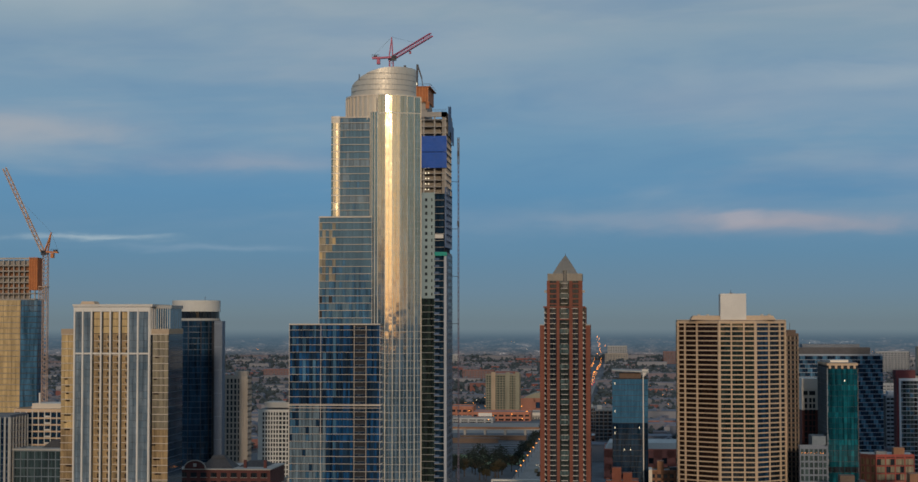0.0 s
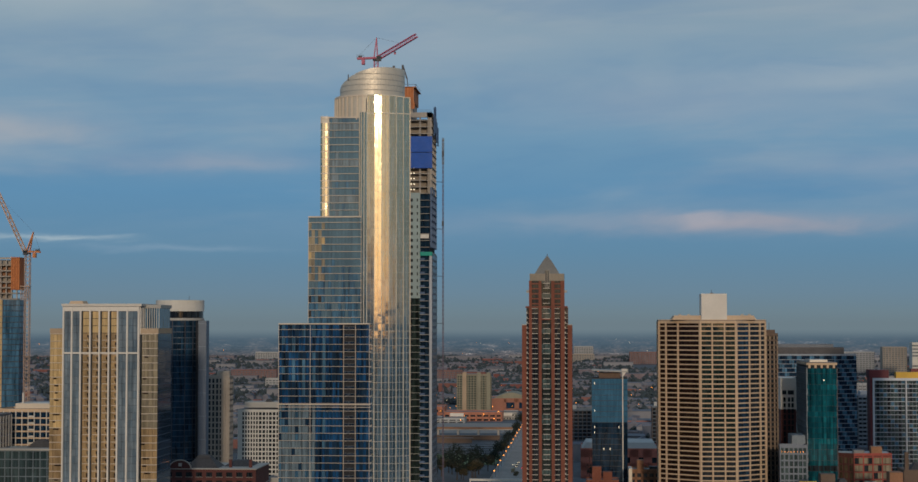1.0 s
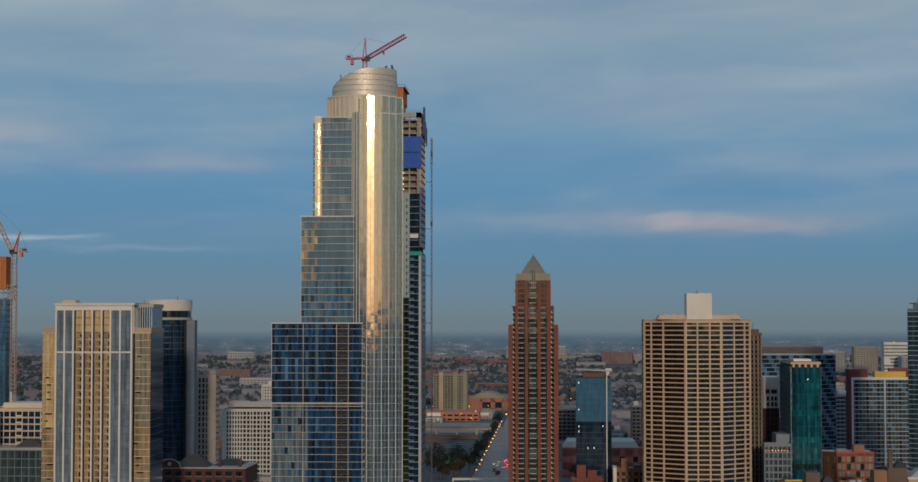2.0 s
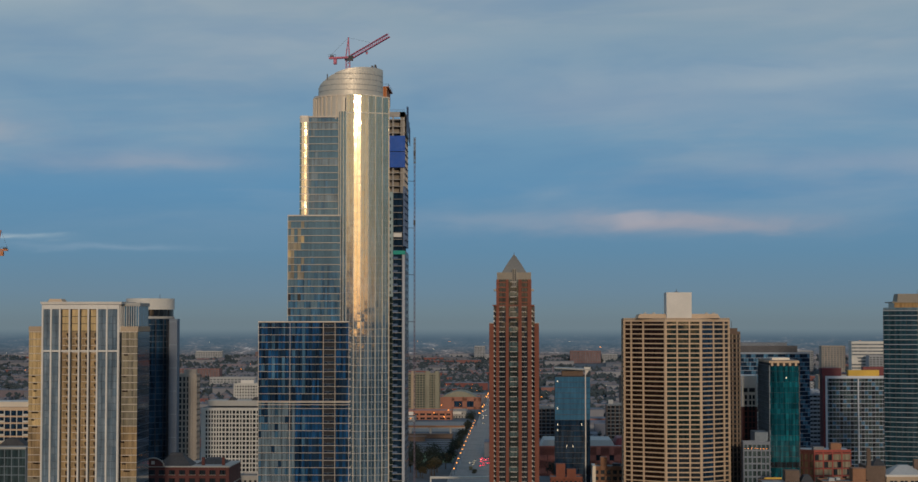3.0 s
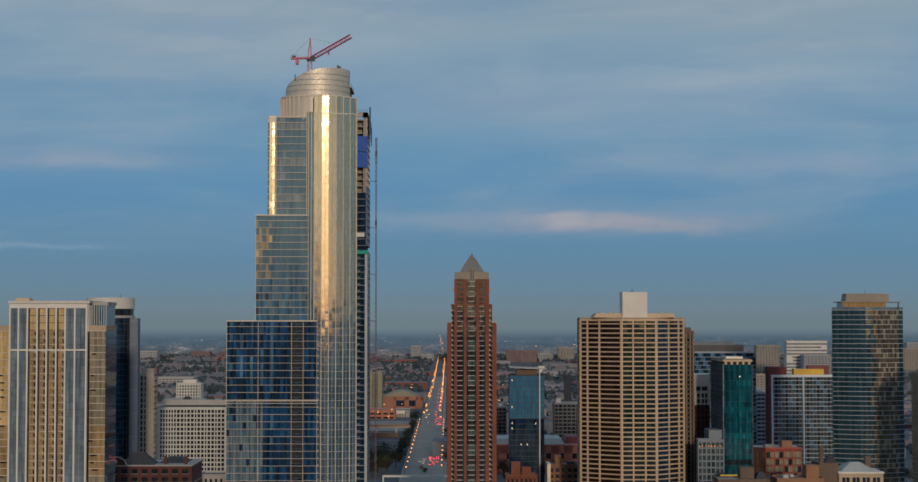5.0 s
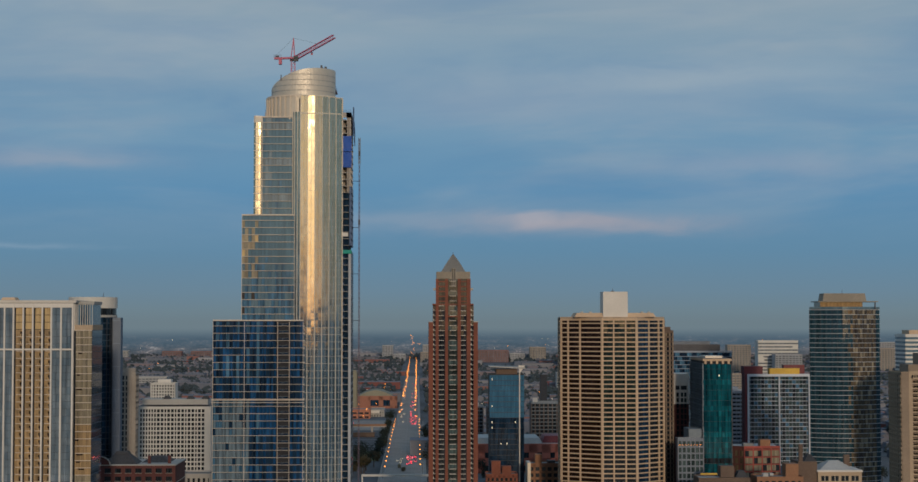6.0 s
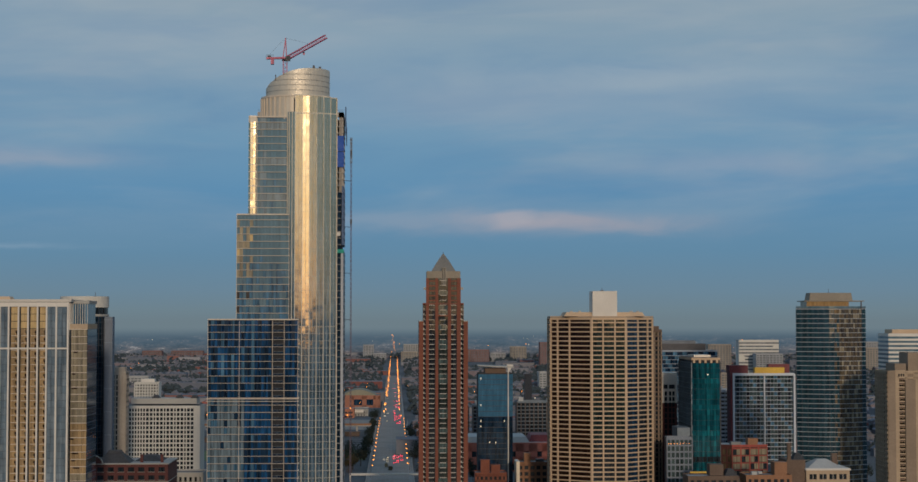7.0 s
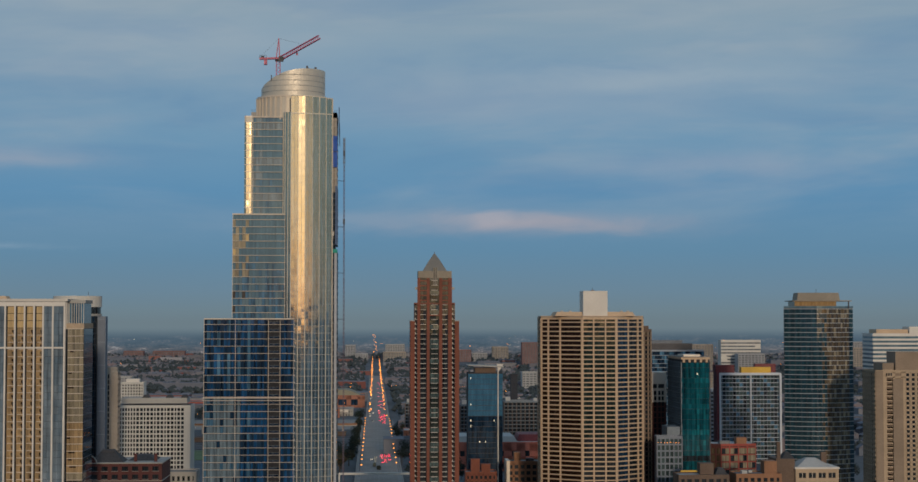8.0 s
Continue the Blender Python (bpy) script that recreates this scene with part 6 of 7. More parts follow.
t = box_tower("blue_slab_tower", "broad dark blue glass slab tower with pale floor lines", "tower", 132.0, 201.2, 1390, 1420, 90.9, 3.3, 36, M_ROOM, M_GLASS_NAVY, M_FLANK, None, 100, ("r", "l"), gap=0.2, band_h=0.4, level=80, alt=lambda i, j: M_GLASS_STEEL if (i * 11 + j * 7) % 9 < 4 else M_GLASS_NAVY)
part("roof_storey", Lump().box(134, 192, 1393, 1416, 91.8, 97.0), M_STEEL, t)
part("roof_cap", Lump().box(140, 184, 1394, 1414, 97.0, 99.6), M_RING_DK, t)
left = grid_front(t, front(134, 1393), 58, 92.2, 96.6, 3.9, 26, M_GLASS_STEEL, None, None, 26, gap=0.3, level=95)

t = box_tower("white_framed_block", "apartment block in a white frame with maroon and yellow roof storeys", "apartment block", 201.0, 249.2, 1322, 1338, 74.3, 3.25, 18, M_ROOM, M_GLASS_STEEL, M_FRAME, M_FLANK, 120, ("l",), pier_w=0.16,
              band_h=0.4, level=60, alt=lambda i, j: M_GLASS_DARK if j % 3 == 1 and (i * 7 + j) % 5 else M_GLASS_SHADE if (i * 3 + j) % 4 else M_GLASS_STEEL)
part("frame_top", Lump().box(201.0, 249.4, 1319.6, 1322, 73.4, 74.6), M_FRAME, t)
part("frame_post", Lump().box(201.0, 202.4, 1319.6, 1322, 0, 73.4), M_FRAME, t)
part("frame_post", Lump().box(248.0, 249.4, 1319.6, 1322, 0, 73.4), M_FRAME, t)
part("frame_post", Lump().box(225.4, 226.2, 1320.6, 1322, 0, 73.4), M_FRAME, t)
part("maroon_edge", Lump().box(199.4, 200.9, 1320.6, 1336, 0, 76.0), M_MAROON, t, "maroon corner slab")
part("maroon_storey", Lump().box(199.0, 213.4, 1323, 1337, 75.2, 81.2), M_MAROON, t, "maroon roof storey")
part("maroon_storey", Lump().box(231, 247.2, 1330.2, 1337, 75.2, 82.0), M_MAROON, t, "maroon roof storey")
part("yellow_storey", Lump().box(218.6, 241.6, 1322.5, 1330, 75.2, 79.6), M_YELLOW, t, "yellow roof storey")
farther(t, 1.049)


t = box_tower("parking_garage", "grey open-deck parking garage with pale parapets", "garage", 228.0, 250.0, 1560, 1590, 52.5, 3.6, 6, M_ROOM, M_GLASS_DARK, M_FLANK, M_RING, 24, (), pier_w=0.6, band_h=1.7, level=45, roof=M_ROOF_W)
part("roof_room", Lump().box(231, 238, 1566, 1580, 52.6, 56.0), M_FLANK, t)


def bowed_tower():
    t = thing("bowed_glass_tower", 227.5, 1140, 0, "dark green glass tower with bowed front, bronze reflection coloured into its right half, roof terrace", "tower")
    x0, x1, fl, top = 205.5, 252.0, 3.1, 123.6
    n = 14
    arc = [(x0 + (x1 - x0) * i / n, 1131.0 - 11 * math.sin(math.pi * (0.06 + 0.88 * i / n))) for i in range(n + 1)]
    part("wall", Lump().prism([(x, y + 0.6) for x, y in arc] + [(x1, 1146), (x0 + 5, 1146)], 0, top - 0.3), M_ROOM, t)
    left = []
    for i in range(n):
        (xa, ya), (xb, yb) = arc[i], arc[i + 1]
        m = front(xa, ya, math.degrees(math.atan2(yb - ya, xb - xa)))
        w = math.hypot(xb - xa, yb - ya)
        # bronze panes on the right: reflected sun glow put into the glass colour
        mats = (M_GLASS_BOW,) if i < 7 or i == 13 else (M_GLASS_BRONZE, M_GLASS_BRONZE, M_GLASS_TAUPE, M_GLASS_OLIVE) if i > 7 else (M_GLASS_BOW, M_GLASS_BRONZE)
        cells = [(a, a + w / 2 - 0.1, top - 0.6 - (j + 1) * fl + 0.3, top - 0.6 - j * fl, 0.05) for j in range(38) for a in (0.05, w / 2 + 0.05)]
        picks = [random.choice(mats) for _ in cells]
        for g in sorted(set(mats), key=lambda q: q.name):
            left += panes(t, m, [c for c, p in zip(cells, picks) if p is g], g, 6 if i < 6 else 4, wobble=0.5)
        piece("mullion", t, m, -0.12, 0.12, -0.1, 0.3, 0, top - 0.5, M_STEEL)
    for j in range(39):
        z = top - 0.6 - j * fl
        part("floor_band", Lump().prism([(x, y - 0.2) for x, y in arc] + [(x1, 1134), (x0 + 1, 1134)], z, z + 0.24), M_SIDE, t)
    left += grid_front(t, front(x1, 1134, 90), 12, 0, top, fl, 4, M_GLASS_BRONZE, M_SIDE, None, 0, 0.24, gap=0.2, singles=False)
    rest(t, left)
    part("roof", Lump().prism([(x, y + 0.4) for x, y in arc] + [(x1, 1146), (x0 + 5, 1146)], top - 0.2, top + 0.1), M_ROOF, t)
    for i in range(n):
        part("terrace_rail", Lump().beam((*arc[i], top + 0.8), (*arc[i + 1], top + 0.8), 0.12, 1.3), M_GLASS_GREY, t)
    part("terrace_storey", Lump().box(212, 240, 1126, 1144, top + 0.1, top + 4.6), M_GLASS_BRONZE, t)
    part("terrace_roof", Lump().box(210, 249.6, 1123, 1145, top + 4.6, top + 5.2), M_CAPSTONE, t, "flat grey terrace roof")
    part("terrace_post", Lump().box(247.5, 248.2, 1124, 1124.7, top, top + 4.6), M_STEEL, t)
    part("plant_storey", Lump().taper(214.5, 243.4, 1129, 1143, top + 5.3, top + 10.4, 0.8, 0.8), M_CAPSTONE, t, "grey plant storey")
    part("lightning_rod", Lump().beam((228, 1132, top + 10.4), (228, 1132, top + 13), 0.2), M_STEEL, t)


bowed_tower()

t = box_tower("tan_stone_tower", "tan stone apartment tower with stacked dark balconies", "tower", 241.8, 276.0, 1043, 1070, 84.0, 2.9, (0, 6.2, 11.6, 17.0, 18.5, 22.0, 25.5, 29.0, 34.2), M_UMBER_STONE, M_GLASS_DARK, M_TAN_DK, M_TAN_DK, 60,
              ("l",), pier_w=1.6, band_h=1.1, level=70, skip=lambda i, j: j in (0, 1, 2, 3))
part("blank_wall", Lump().box(242, 246.6, 1042.2, 1044, 0, 84.6), M_UMBER_STONE, t)
part("blank_wall", Lump().box(252.6, 258.9, 1041.6, 1044, 0, 79.5), M_UMBER_STONE, t)
part("side_strip", Lump().box(246.6, 248.0, 1042.5, 1044, 0, 85.2), M_TAN_DK, t, "lighter tan wall strip")
part("side_strip", Lump().box(258.9, 260.3, 1042.2, 1044, 0, 79.5), M_TAN_DK, t, "lighter tan wall strip")
part("head_wall", Lump().box(248.0, 252.6, 1042.6, 1044, 80.6, 85.2), M_TAN_DK, t)
for k in range(3):
    piece("head_window", t, front(248.0, 1042.6), 0.5 + 1.4 * k, 1.4 + 1.4 * k, -0.04, 0.1, 81.4, 83.0, M_GLASS_DARK)
part("balcony_back", Lump().box(248.0, 252.6, 1043.2, 1043.6, 0, 80.6), M_GLASS_DARK, t)
part("upper_block", Lump().box(247.4, 254.4, 1046, 1066, 84, 89.2), M_UMBER_STONE, t)
part("upper_block", Lump().box(256.4, 276, 1049, 1068, 84, 96.0), M_UMBER_STONE, t)
for k in range(27):
    z = 79.4 - k * 2.9
    piece("balcony", t, front(248.0, 1043), 0.0, 4.6, -0.5, 0.3, z - 0.25, z, M_TAN_DK)
    piece("railing", t, front(248.0, 1043), 0.9, 3.6, -1.0, -0.92, z, z + 0.95, M_BROWN)
    piece("divider", t, front(248.0, 1043), 0.0, 1.0, -0.4, 0.2, z, z + 2.65, M_TAN_DK)

t = box_tower("striped_office_block", "pale office block with continuous dark window strips", "office block", 407.4, 470.0, 1624, 1660, 102.7, 4.0, 12, M_WHITE, M_GLASS_GREY, M_WHITE, None, 60, ("l",), gap=0.05, band_h=1.9, level=90)
part("plant_storey", Lump().box(412.5, 443, 1630, 1655, 103.6, 107.4), M_BEIGE, t)
part("stair_tower", Lump().box(445, 470, 1632, 1655, 103.6, 110), M_WHITE, t)

t = thing("narrow_white_tower", 106.3, 1040, 0, "narrow tower with white upper floors and red brick below", "tower")
part("wall", Lump().box(101.9, 111.0, 1031.3, 1050, 66, 84.2), M_WHITE, t)
part("brick_base", Lump().box(101.9, 111.0, 1031.3, 1050, 0, 66), M_BRICK_RED, t, "red brick base")
part("top_ledge", Lump().box(101.6, 111.3, 1031, 1050.3, 78.0, 78.7), M_WHITE, t)
# dark block proud of the wall: shade of a recess painted on
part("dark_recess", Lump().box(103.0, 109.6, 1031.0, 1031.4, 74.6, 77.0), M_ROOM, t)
for i in range(20):
    z = 70.4 - i * 3.3
    for s in (103.6, 106.2, 108.2):
        piece("window", t, front(0, 0), s, s + 1.3, 1031.1, 1031.4, z, z + 2.5, M_GLASS_DARK, 0.3)
    piece("floor_band", t, front(0, 0), 101.9, 111.0, 1031.0, 1031.4, z - 0.6, z - 0.3, M_WHITE if z > 66 else M_BRICK_RED)
for x in (101.9, 105.3, 110.2):
    part("pier", Lump().box(x, x + 0.8, 1030.8, 1031.4, 66, 78), M_WHITE, t)
farther(t, 1.033)

# ---- low blocks along the near streets ----
t = thing("red_frame_block", 146, 1012, 0, "low brick block with bright red steel frame and pale windows", "office block")
part("wall", Lump().prism([(130.8, 1005), (138.4, 999.5), (160.0, 1003), (162.5, 1030), (133, 1030)], 0, 42.0), M_BRICK_RED, t)
part("roof", Lump().prism([(131.6, 1006), (138.4, 1001), (159.2, 1004), (161.6, 1029), (133.6, 1029)], 42.0, 42.2), M_ROOF_W, t)
for (xa, ya), (xb, yb), nb in (((130.8, 1005), (138.4, 999.5), 3), ((138.4, 999.5), (160.0, 1003), 4)):
    w = math.hypot(xb - xa, yb - ya)
    m = front(xa, ya, math.degrees(math.atan2(yb - ya, xb - xa)))
    piece("parapet", t, m, 0, w, -0.3, 0.3, 41.6, 43.0, M_RED if nb == 4 else M_BRICK_RED)
    for k in range(nb + 1):
        piece("frame_post", t, m, max(0, w * k / nb - 0.35), min(w, w * k / nb + 0.35), -0.45, 0.2, 0, 41.6, M_RED if nb == 4 else M_BRICK_RED)
    for i in range(10):
        z = 41 - i * 4.2
        if z < 4:
            break
        piece("frame_beam", t, m, 0, w, -0.4, 0.2, z - 0.5, z, M_RED if nb == 4 else M_BRICK_RED)
        for k in range(nb):
            for h in range(2):
                q = w / nb
                piece("window", t, m, q * k + 0.45 + h * (q / 2 - 0.3), q * k + 0.3 + (h + 1) * (q / 2 - 0.25), -0.12, 0.1, z - 3.8, z - 0.6, (M_GLASS_OLIVE if (k * 3 + i + h) % 4 else M_GLASS_DARK) if nb == 4 else M_GLASS_BRONZE, 0.3)
part("stair_box", Lump().box(149.5, 155.5, 1008, 1015, 42, 46.2), M_BRICK_TAN, t)
part("roof_unit", Lump().box(140, 146, 1010, 1016, 42.2, 44), M_ROOF, t)
farther(t, 1.055)

t = box_tower("grey_stone_block", "blue-grey office block with large dim windows", "office block", 97.6, 112.8, 991, 1000, 47.4, 3.7, 6, M_FLANK_DK, M_GLASS_SHADE, M_FLANK_DK, M_FLANK_DK, 60, (), pier_w=0.6, band_h=0.9, level=40)
part("roof_storey", Lump().box(105.5, 113, 1000.5, 1020, 0, 53.0), M_RING, t)
for k in range(8):
    piece("cornice_lamp", t, front(97.6, 991), 1.0 + k * 1.7, 1.22 + k * 1.7, -0.6, -0.3, 44.3, 44.5, M_LAMP)

t = thing("pediment_block", 181, 962, 0, "cream low block with dark windows and small white hipped roof", "office block")
part("wall", Lump().box(169.4, 193.8, 950, 975, 0, 32.2), M_TAN_DK, t)
for k in range(4):
    for z in (27.2, 22, 17):
        piece("window", t, front(169.4, 950), 1.8 + k * 5.6, 5.8 + k * 5.6, -0.06, 0.1, z, z + 2.9, M_GLASS_DARK, 0.3)
        piece("window_bar", t, front(169.4, 950), 3.7 + k * 5.6, 3.9 + k * 5.6, -0.12, 0.05, z, z + 2.9, M_TRIM)
part("cornice", Lump().box(168.9, 194.3, 949.5, 975.5, 32.2, 33.2), M_WHITE, t)
part("hipped_roof", Lump().taper(171, 191, 953, 973, 33.2, 37.6, 7.2, 8), M_ROOF_W, t, "pale hipped roof")
part("brown_annex", Lump().box(158.8, 169.4, 952, 972, 0, 37.8), M_BROWN, t, "brown brick annex")
part("chimney", Lump().box(159.6, 161.6, 953, 955, 37.8, 47.2), M_BROWN, t)
part("chimney", Lump().box(186, 189, 958, 961, 33, 41.0), M_BROWN, t)
part("annex_roof", Lump().taper(163, 170, 955, 965, 37.8, 41.2, 2.5, 3), M_SLATE, t)
t = box_tower("tan_low_block", "low orange-tan brick block with roof clutter", "office block", 131.8, 157.0, 931, 950, 30.5, 3.6, 7, M_BRICK_TAN, M_GLASS_DARK, M_BRICK_TAN, M_BRICK_TAN, 20, (), pier_w=1.4, band_h=1.4, level=28)
part("stair_box", Lump().box(148.6, 155.5, 936, 946, 31, 37.8), M_BRICK_TAN, t)
part("roof_unit", Lump().box(136, 139, 936, 940, 31, 32.6), M_ROOF_W, t)
part("roof_unit", Lump().box(141, 143, 942, 946, 31, 32.2), M_ROOF_W, t)
t = box_tower("brown_low_block", "low brown brick block with yellow awning strip", "office block", 100.0, 128.0, 931, 950, 30.0, 3.6, 7, M_BROWN, M_GLASS_DARK, M_BROWN, M_BROWN, 20, (), pier_w=1.4, band_h=1.4, level=28, roof=M_ROOF_W)
part("plant_box", Lump().box(113, 120.5, 937, 946, 30.6, 36.6), M_BROWN, t)
part("hut", Lump().taper(121, 128, 935, 945, 30.6, 34.0, 2, 2), M_SLATE, t)
part("awning", Lump().box(101, 110, 930, 931, 32.6, 33.4), M_YELLOW, t)

t = box_tower("orange_brick_block", "orange-tan brick block with dark windows", "office block", 16.0, 42.0, 1062, 1082, 27.5, 3.8, 7, M_BRICK_TAN, M_GLASS_DARK, M_BRICK_TAN, M_BRICK_TAN, 28, (), pier_w=1.3, band_h=1.5, level=24)
part("stair_box", Lump().box(20.5, 24.5, 1066, 1074, 28, 33.4), M_BRICK_TAN, t)
part("roof_unit", Lump().box(28, 33, 1068, 1073, 28, 29.6), M_STEEL, t)
part("roof_unit", Lump().box(36, 39, 1066, 1071, 28, 31.8), M_STEEL, t)
part("pale_side", Lump().box(15.4, 17.4, 1061.6, 1080, 0, 28.6), M_TRIM, t)
t = box_tower("red_brick_block", "small red brick block with stepped roof rooms", "office block", -10.2, 9.4, 1062, 1080, 21.0, 3.6, 7, M_BRICK, M_GLASS_DARK, M_BRICK, M_BRICK, 20, (), pier_w=1.2, band_h=1.5, level=18)
part("stair_box", Lump().box(-6.5, -1.0, 1066, 1072, 21, 29.4).box(0, 5.5, 1066, 1074, 21, 26.2), M_BRICK, t)
t = box_tower("long_market_hall", "long red brick hall with pale membrane roof", "warehouse", -14.0, 66.0, 1322, 1380, 21.5, 10.0, 8, M_HALL_RED, M_GLASS_DARK, M_HALL_RED, M_HALL_RED, 12, ("r",), pier_w=6.4, band_h=5.8, level=10, roof=M_ROOF_W)
part("raised_roof", Lump().taper(-13, 44, 1323.5, 1372, 21.6, 26.6, 3, 2), M_ROOF_W, t)
part("maroon_roof", Lump().taper(44.2, 65, 1340, 1374, 21.6, 27.0, 2, 2), M_MAROON, t)
t = box_tower("long_market_hall", "long red brick hall with pale roof beside the avenue", "warehouse", -40.0, -16.0, 1560, 1600, 16, 5.2, 6, M_BRICK_HALL, M_GLASS_DARK, M_BRICK_HALL, M_BRICK_HALL, 8, (), pier_w=2.2, band_h=2.4, level=10, roof=M_ROOF_W)
for k, (x0, x1, y, h) in enumerate(((46.0, 79.5, 1500, 45.0), (7.0, 20.5, 1480, 43.0), (-37.5, -24.0, 1650, 37.0), (-24.0, 6.0, 1530, 40.5), (82, 112, 1560, 38))):
    t = box_tower("loft_block", "grey-brown loft block with rows of dark balconies", "apartment block", x0, x1, y, y + 24, h, 3.2, max(4, int((x1 - x0) / 3.4)), M_LOFT, M_GLASS_DARK, M_RING, M_LOFT, 8, (), pier_w=0.9, band_h=0.7, level=36,
                  group="loft blocks")
    part("roof_room", Lump().box(x0 + 2, x0 + 6, y + 4, y + 10, h, h + 4).box(x1 - 7, x1 - 4, y + 4, y + 10, h, h + 3), M_ROOF_W, t)
solo("dark_chimney_tower", Lump().taper(72.0, 79.4, 1760, 1768, 0, 60.8, 0.2, 0.2).box(71.6, 79.8, 1759.6, 1768.4, 60.8, 61.6), M_DARK, "dark square chimney tower", "chimney")
solo("white_car_park", Lump().box(50, 110, 1440, 1470, 0, 6).box(50, 110, 1440, 1440.5, 6, 7.2), M_ROOF_W, "pale low car park deck", "car park")

# big stores, a hall with curved roof and a slab of flats south of the avenue
t = box_tower("brick_store", "orange brick store with large blue display windows", "store", -142.0, -79.0, 2330, 2390, 15.5, 12.5, (0, 26, 40, 43, 55, 63), M_BRICK_HALL, M_GLASS_NAVY, M_BRICK_HALL, M_BRICK_HALL, 12, (), pier_w=3.0, band_h=4.6, level=10,
              skip=lambda i, j: j in (0, 2, 4))
pts = [(-131 + 46 * i / 12, 16.2 + 7.5 * math.sin(math.pi * i / 12)) for i in range(13)]
lump = Lump()
lump.v = [(x, 2335, z) for x, z in pts] + [(x, 2400, z) for x, z in pts]
lump.f = [tuple(range(12, -1, -1)), tuple(range(13, 26))] + [(i, i + 1, 14 + i, 13 + i) for i in range(12)]
part("curved_roof", lump, M_OLIVE_TAN, t, "tan curved roof")
for x0, x1, y, h, mat in ((-245, -182, 2150, 13, M_STORE), (-178, -108, 2080, 10, M_STORE), (-300, -250, 2180, 14, M_HALL_RED), (-122, -92, 2120, 8, M_STONE), (-235, -150, 2040, 5, M_ROOF_W)):
    t = box_tower("brick_store", "low orange-red brick store with flat roof", "store", x0, x1, y, y + 45, h, h * 0.48, 9, mat, M_GLASS_DARK, mat, mat, 6, (), pier_w=2.0, band_h=h * 0.25, level=8, group="low stores")
    part("store_sign", Lump().box(x0 + 8, x0 + 24, y - 0.8, y - 0.3, h * 0.55, h * 0.95), M_RED if mat is M_HALL_RED else M_WHITE, t, "plain coloured sign panel")
t = box_tower("slab_flats", "olive-tan slab of flats with paired stair towers", "apartment block", -171.5, -128.6, 2209, 2226, 50.5, 3.0, 12, M_OLIVE_TAN, M_GLASS_SHADE, M_OLIVE_TAN, M_OLIVE_TAN, 60, ("r",), pier_w=1.3, band_h=1.3, level=40)
for x in (-164, -146, -134):
    part("stair_tower", Lump().box(x, x + 5, 2206, 2212, 0, 54.0), M_TAN_DK if x == -164 else M_OLIVE_TAN, t)
t = box_tower("white_town_block", "white concrete block with dark openings", "office block", -376, -346, 2125, 2150, 40, 3.6, 9, M_WHITE_DULL, M_GLASS_DARK, M_WHITE_DULL, M_WHITE_DULL, 30, (), pier_w=1.6, band_h=1.6, level=36)
part("roof_room", Lump().box(-368, -352, 2130, 2144, 40.9, 45), M_WHITE, t)

# ---- far landmarks ----
def far_blocks(*rows):
    """Blocks on the far plain: x from, x to, y, foot, top, wall, label."""
    for x0, x1, y, z0, h, mat, label in rows:
        # swaps in far copies of the walls with haze in their colour
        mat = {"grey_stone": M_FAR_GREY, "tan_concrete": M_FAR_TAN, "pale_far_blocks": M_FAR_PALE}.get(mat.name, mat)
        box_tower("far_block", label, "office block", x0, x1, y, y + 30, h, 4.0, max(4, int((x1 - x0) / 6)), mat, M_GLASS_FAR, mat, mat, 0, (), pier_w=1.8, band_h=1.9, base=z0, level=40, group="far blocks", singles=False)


far_blocks((-142.5, -114.5, 4560, 10, 53, M_STONE, "far grey apartment tower in the haze"),
           (-116, -82, 4540, 8, 31, M_STONE, "far grey office block in the haze"),
           (-38, 12, 4520, 10, 55, M_HOUSE_PALE, "far white hospital block in the haze"),
           (-44, 14, 4440, 8, 37, M_BEIGE, "far tan hall with ribbed front"),
           (102, 180, 4438, 8, 42, M_BRICK_FAR, "far red brick hospital wing"),
           (183, 222, 4449, 8, 34, M_STONE, "far grey hospital wing"),
           (233, 274, 4431, 8, 50, M_BEIGE, "far tan hospital tower"),
           (272, 330, 4000, 4, 66, M_BRICK_FAR, "far red brick hospital tower"),
           (1150, 1230, 3900, 4, 62, M_STONE, "far grey block in the haze"))
t = box_tower("far_block", "far white slab tower with dark window strips", "office block", 588, 664, 3270, 3300, 79, 6.2, 1, M_WHITE_DULL, M_GLASS_FAR, M_WHITE_DULL, None, 0, (), base=2, level=40, group="far blocks", singles=False, gap=0.2, band_h=3.4)

far_blocks((611, 662, 3225, 2, 54, M_STONE, "far grey striped office block"),
           (596, 645, 3640, 2, 66, M_BEIGE, "far tan block in the haze"),
           (520, 590, 3700, 2, 55, M_STONE, "far grey block in the haze"),
           (780, 800, 3900, 4, 72, M_STONE, "far slim grey tower in the haze"),
           (-720, -668, 4600, 10, 37, M_BRICK_FAR, "far red brick mill in the haze"),
           (-643, -560, 4590, 10, 37, M_BRICK_FAR, "far red brick mill in the haze"),
           (-860, -790, 4500, 8, 40, M_HOUSE_PALE, "far pale warehouse in the haze"),
           (400, 470, 4200, 6, 56, M_BRICK_FAR, "far red brick block in the haze"),
           (330, 372, 4300, 6, 62, M_BEIGE, "far tan tower in the haze"))
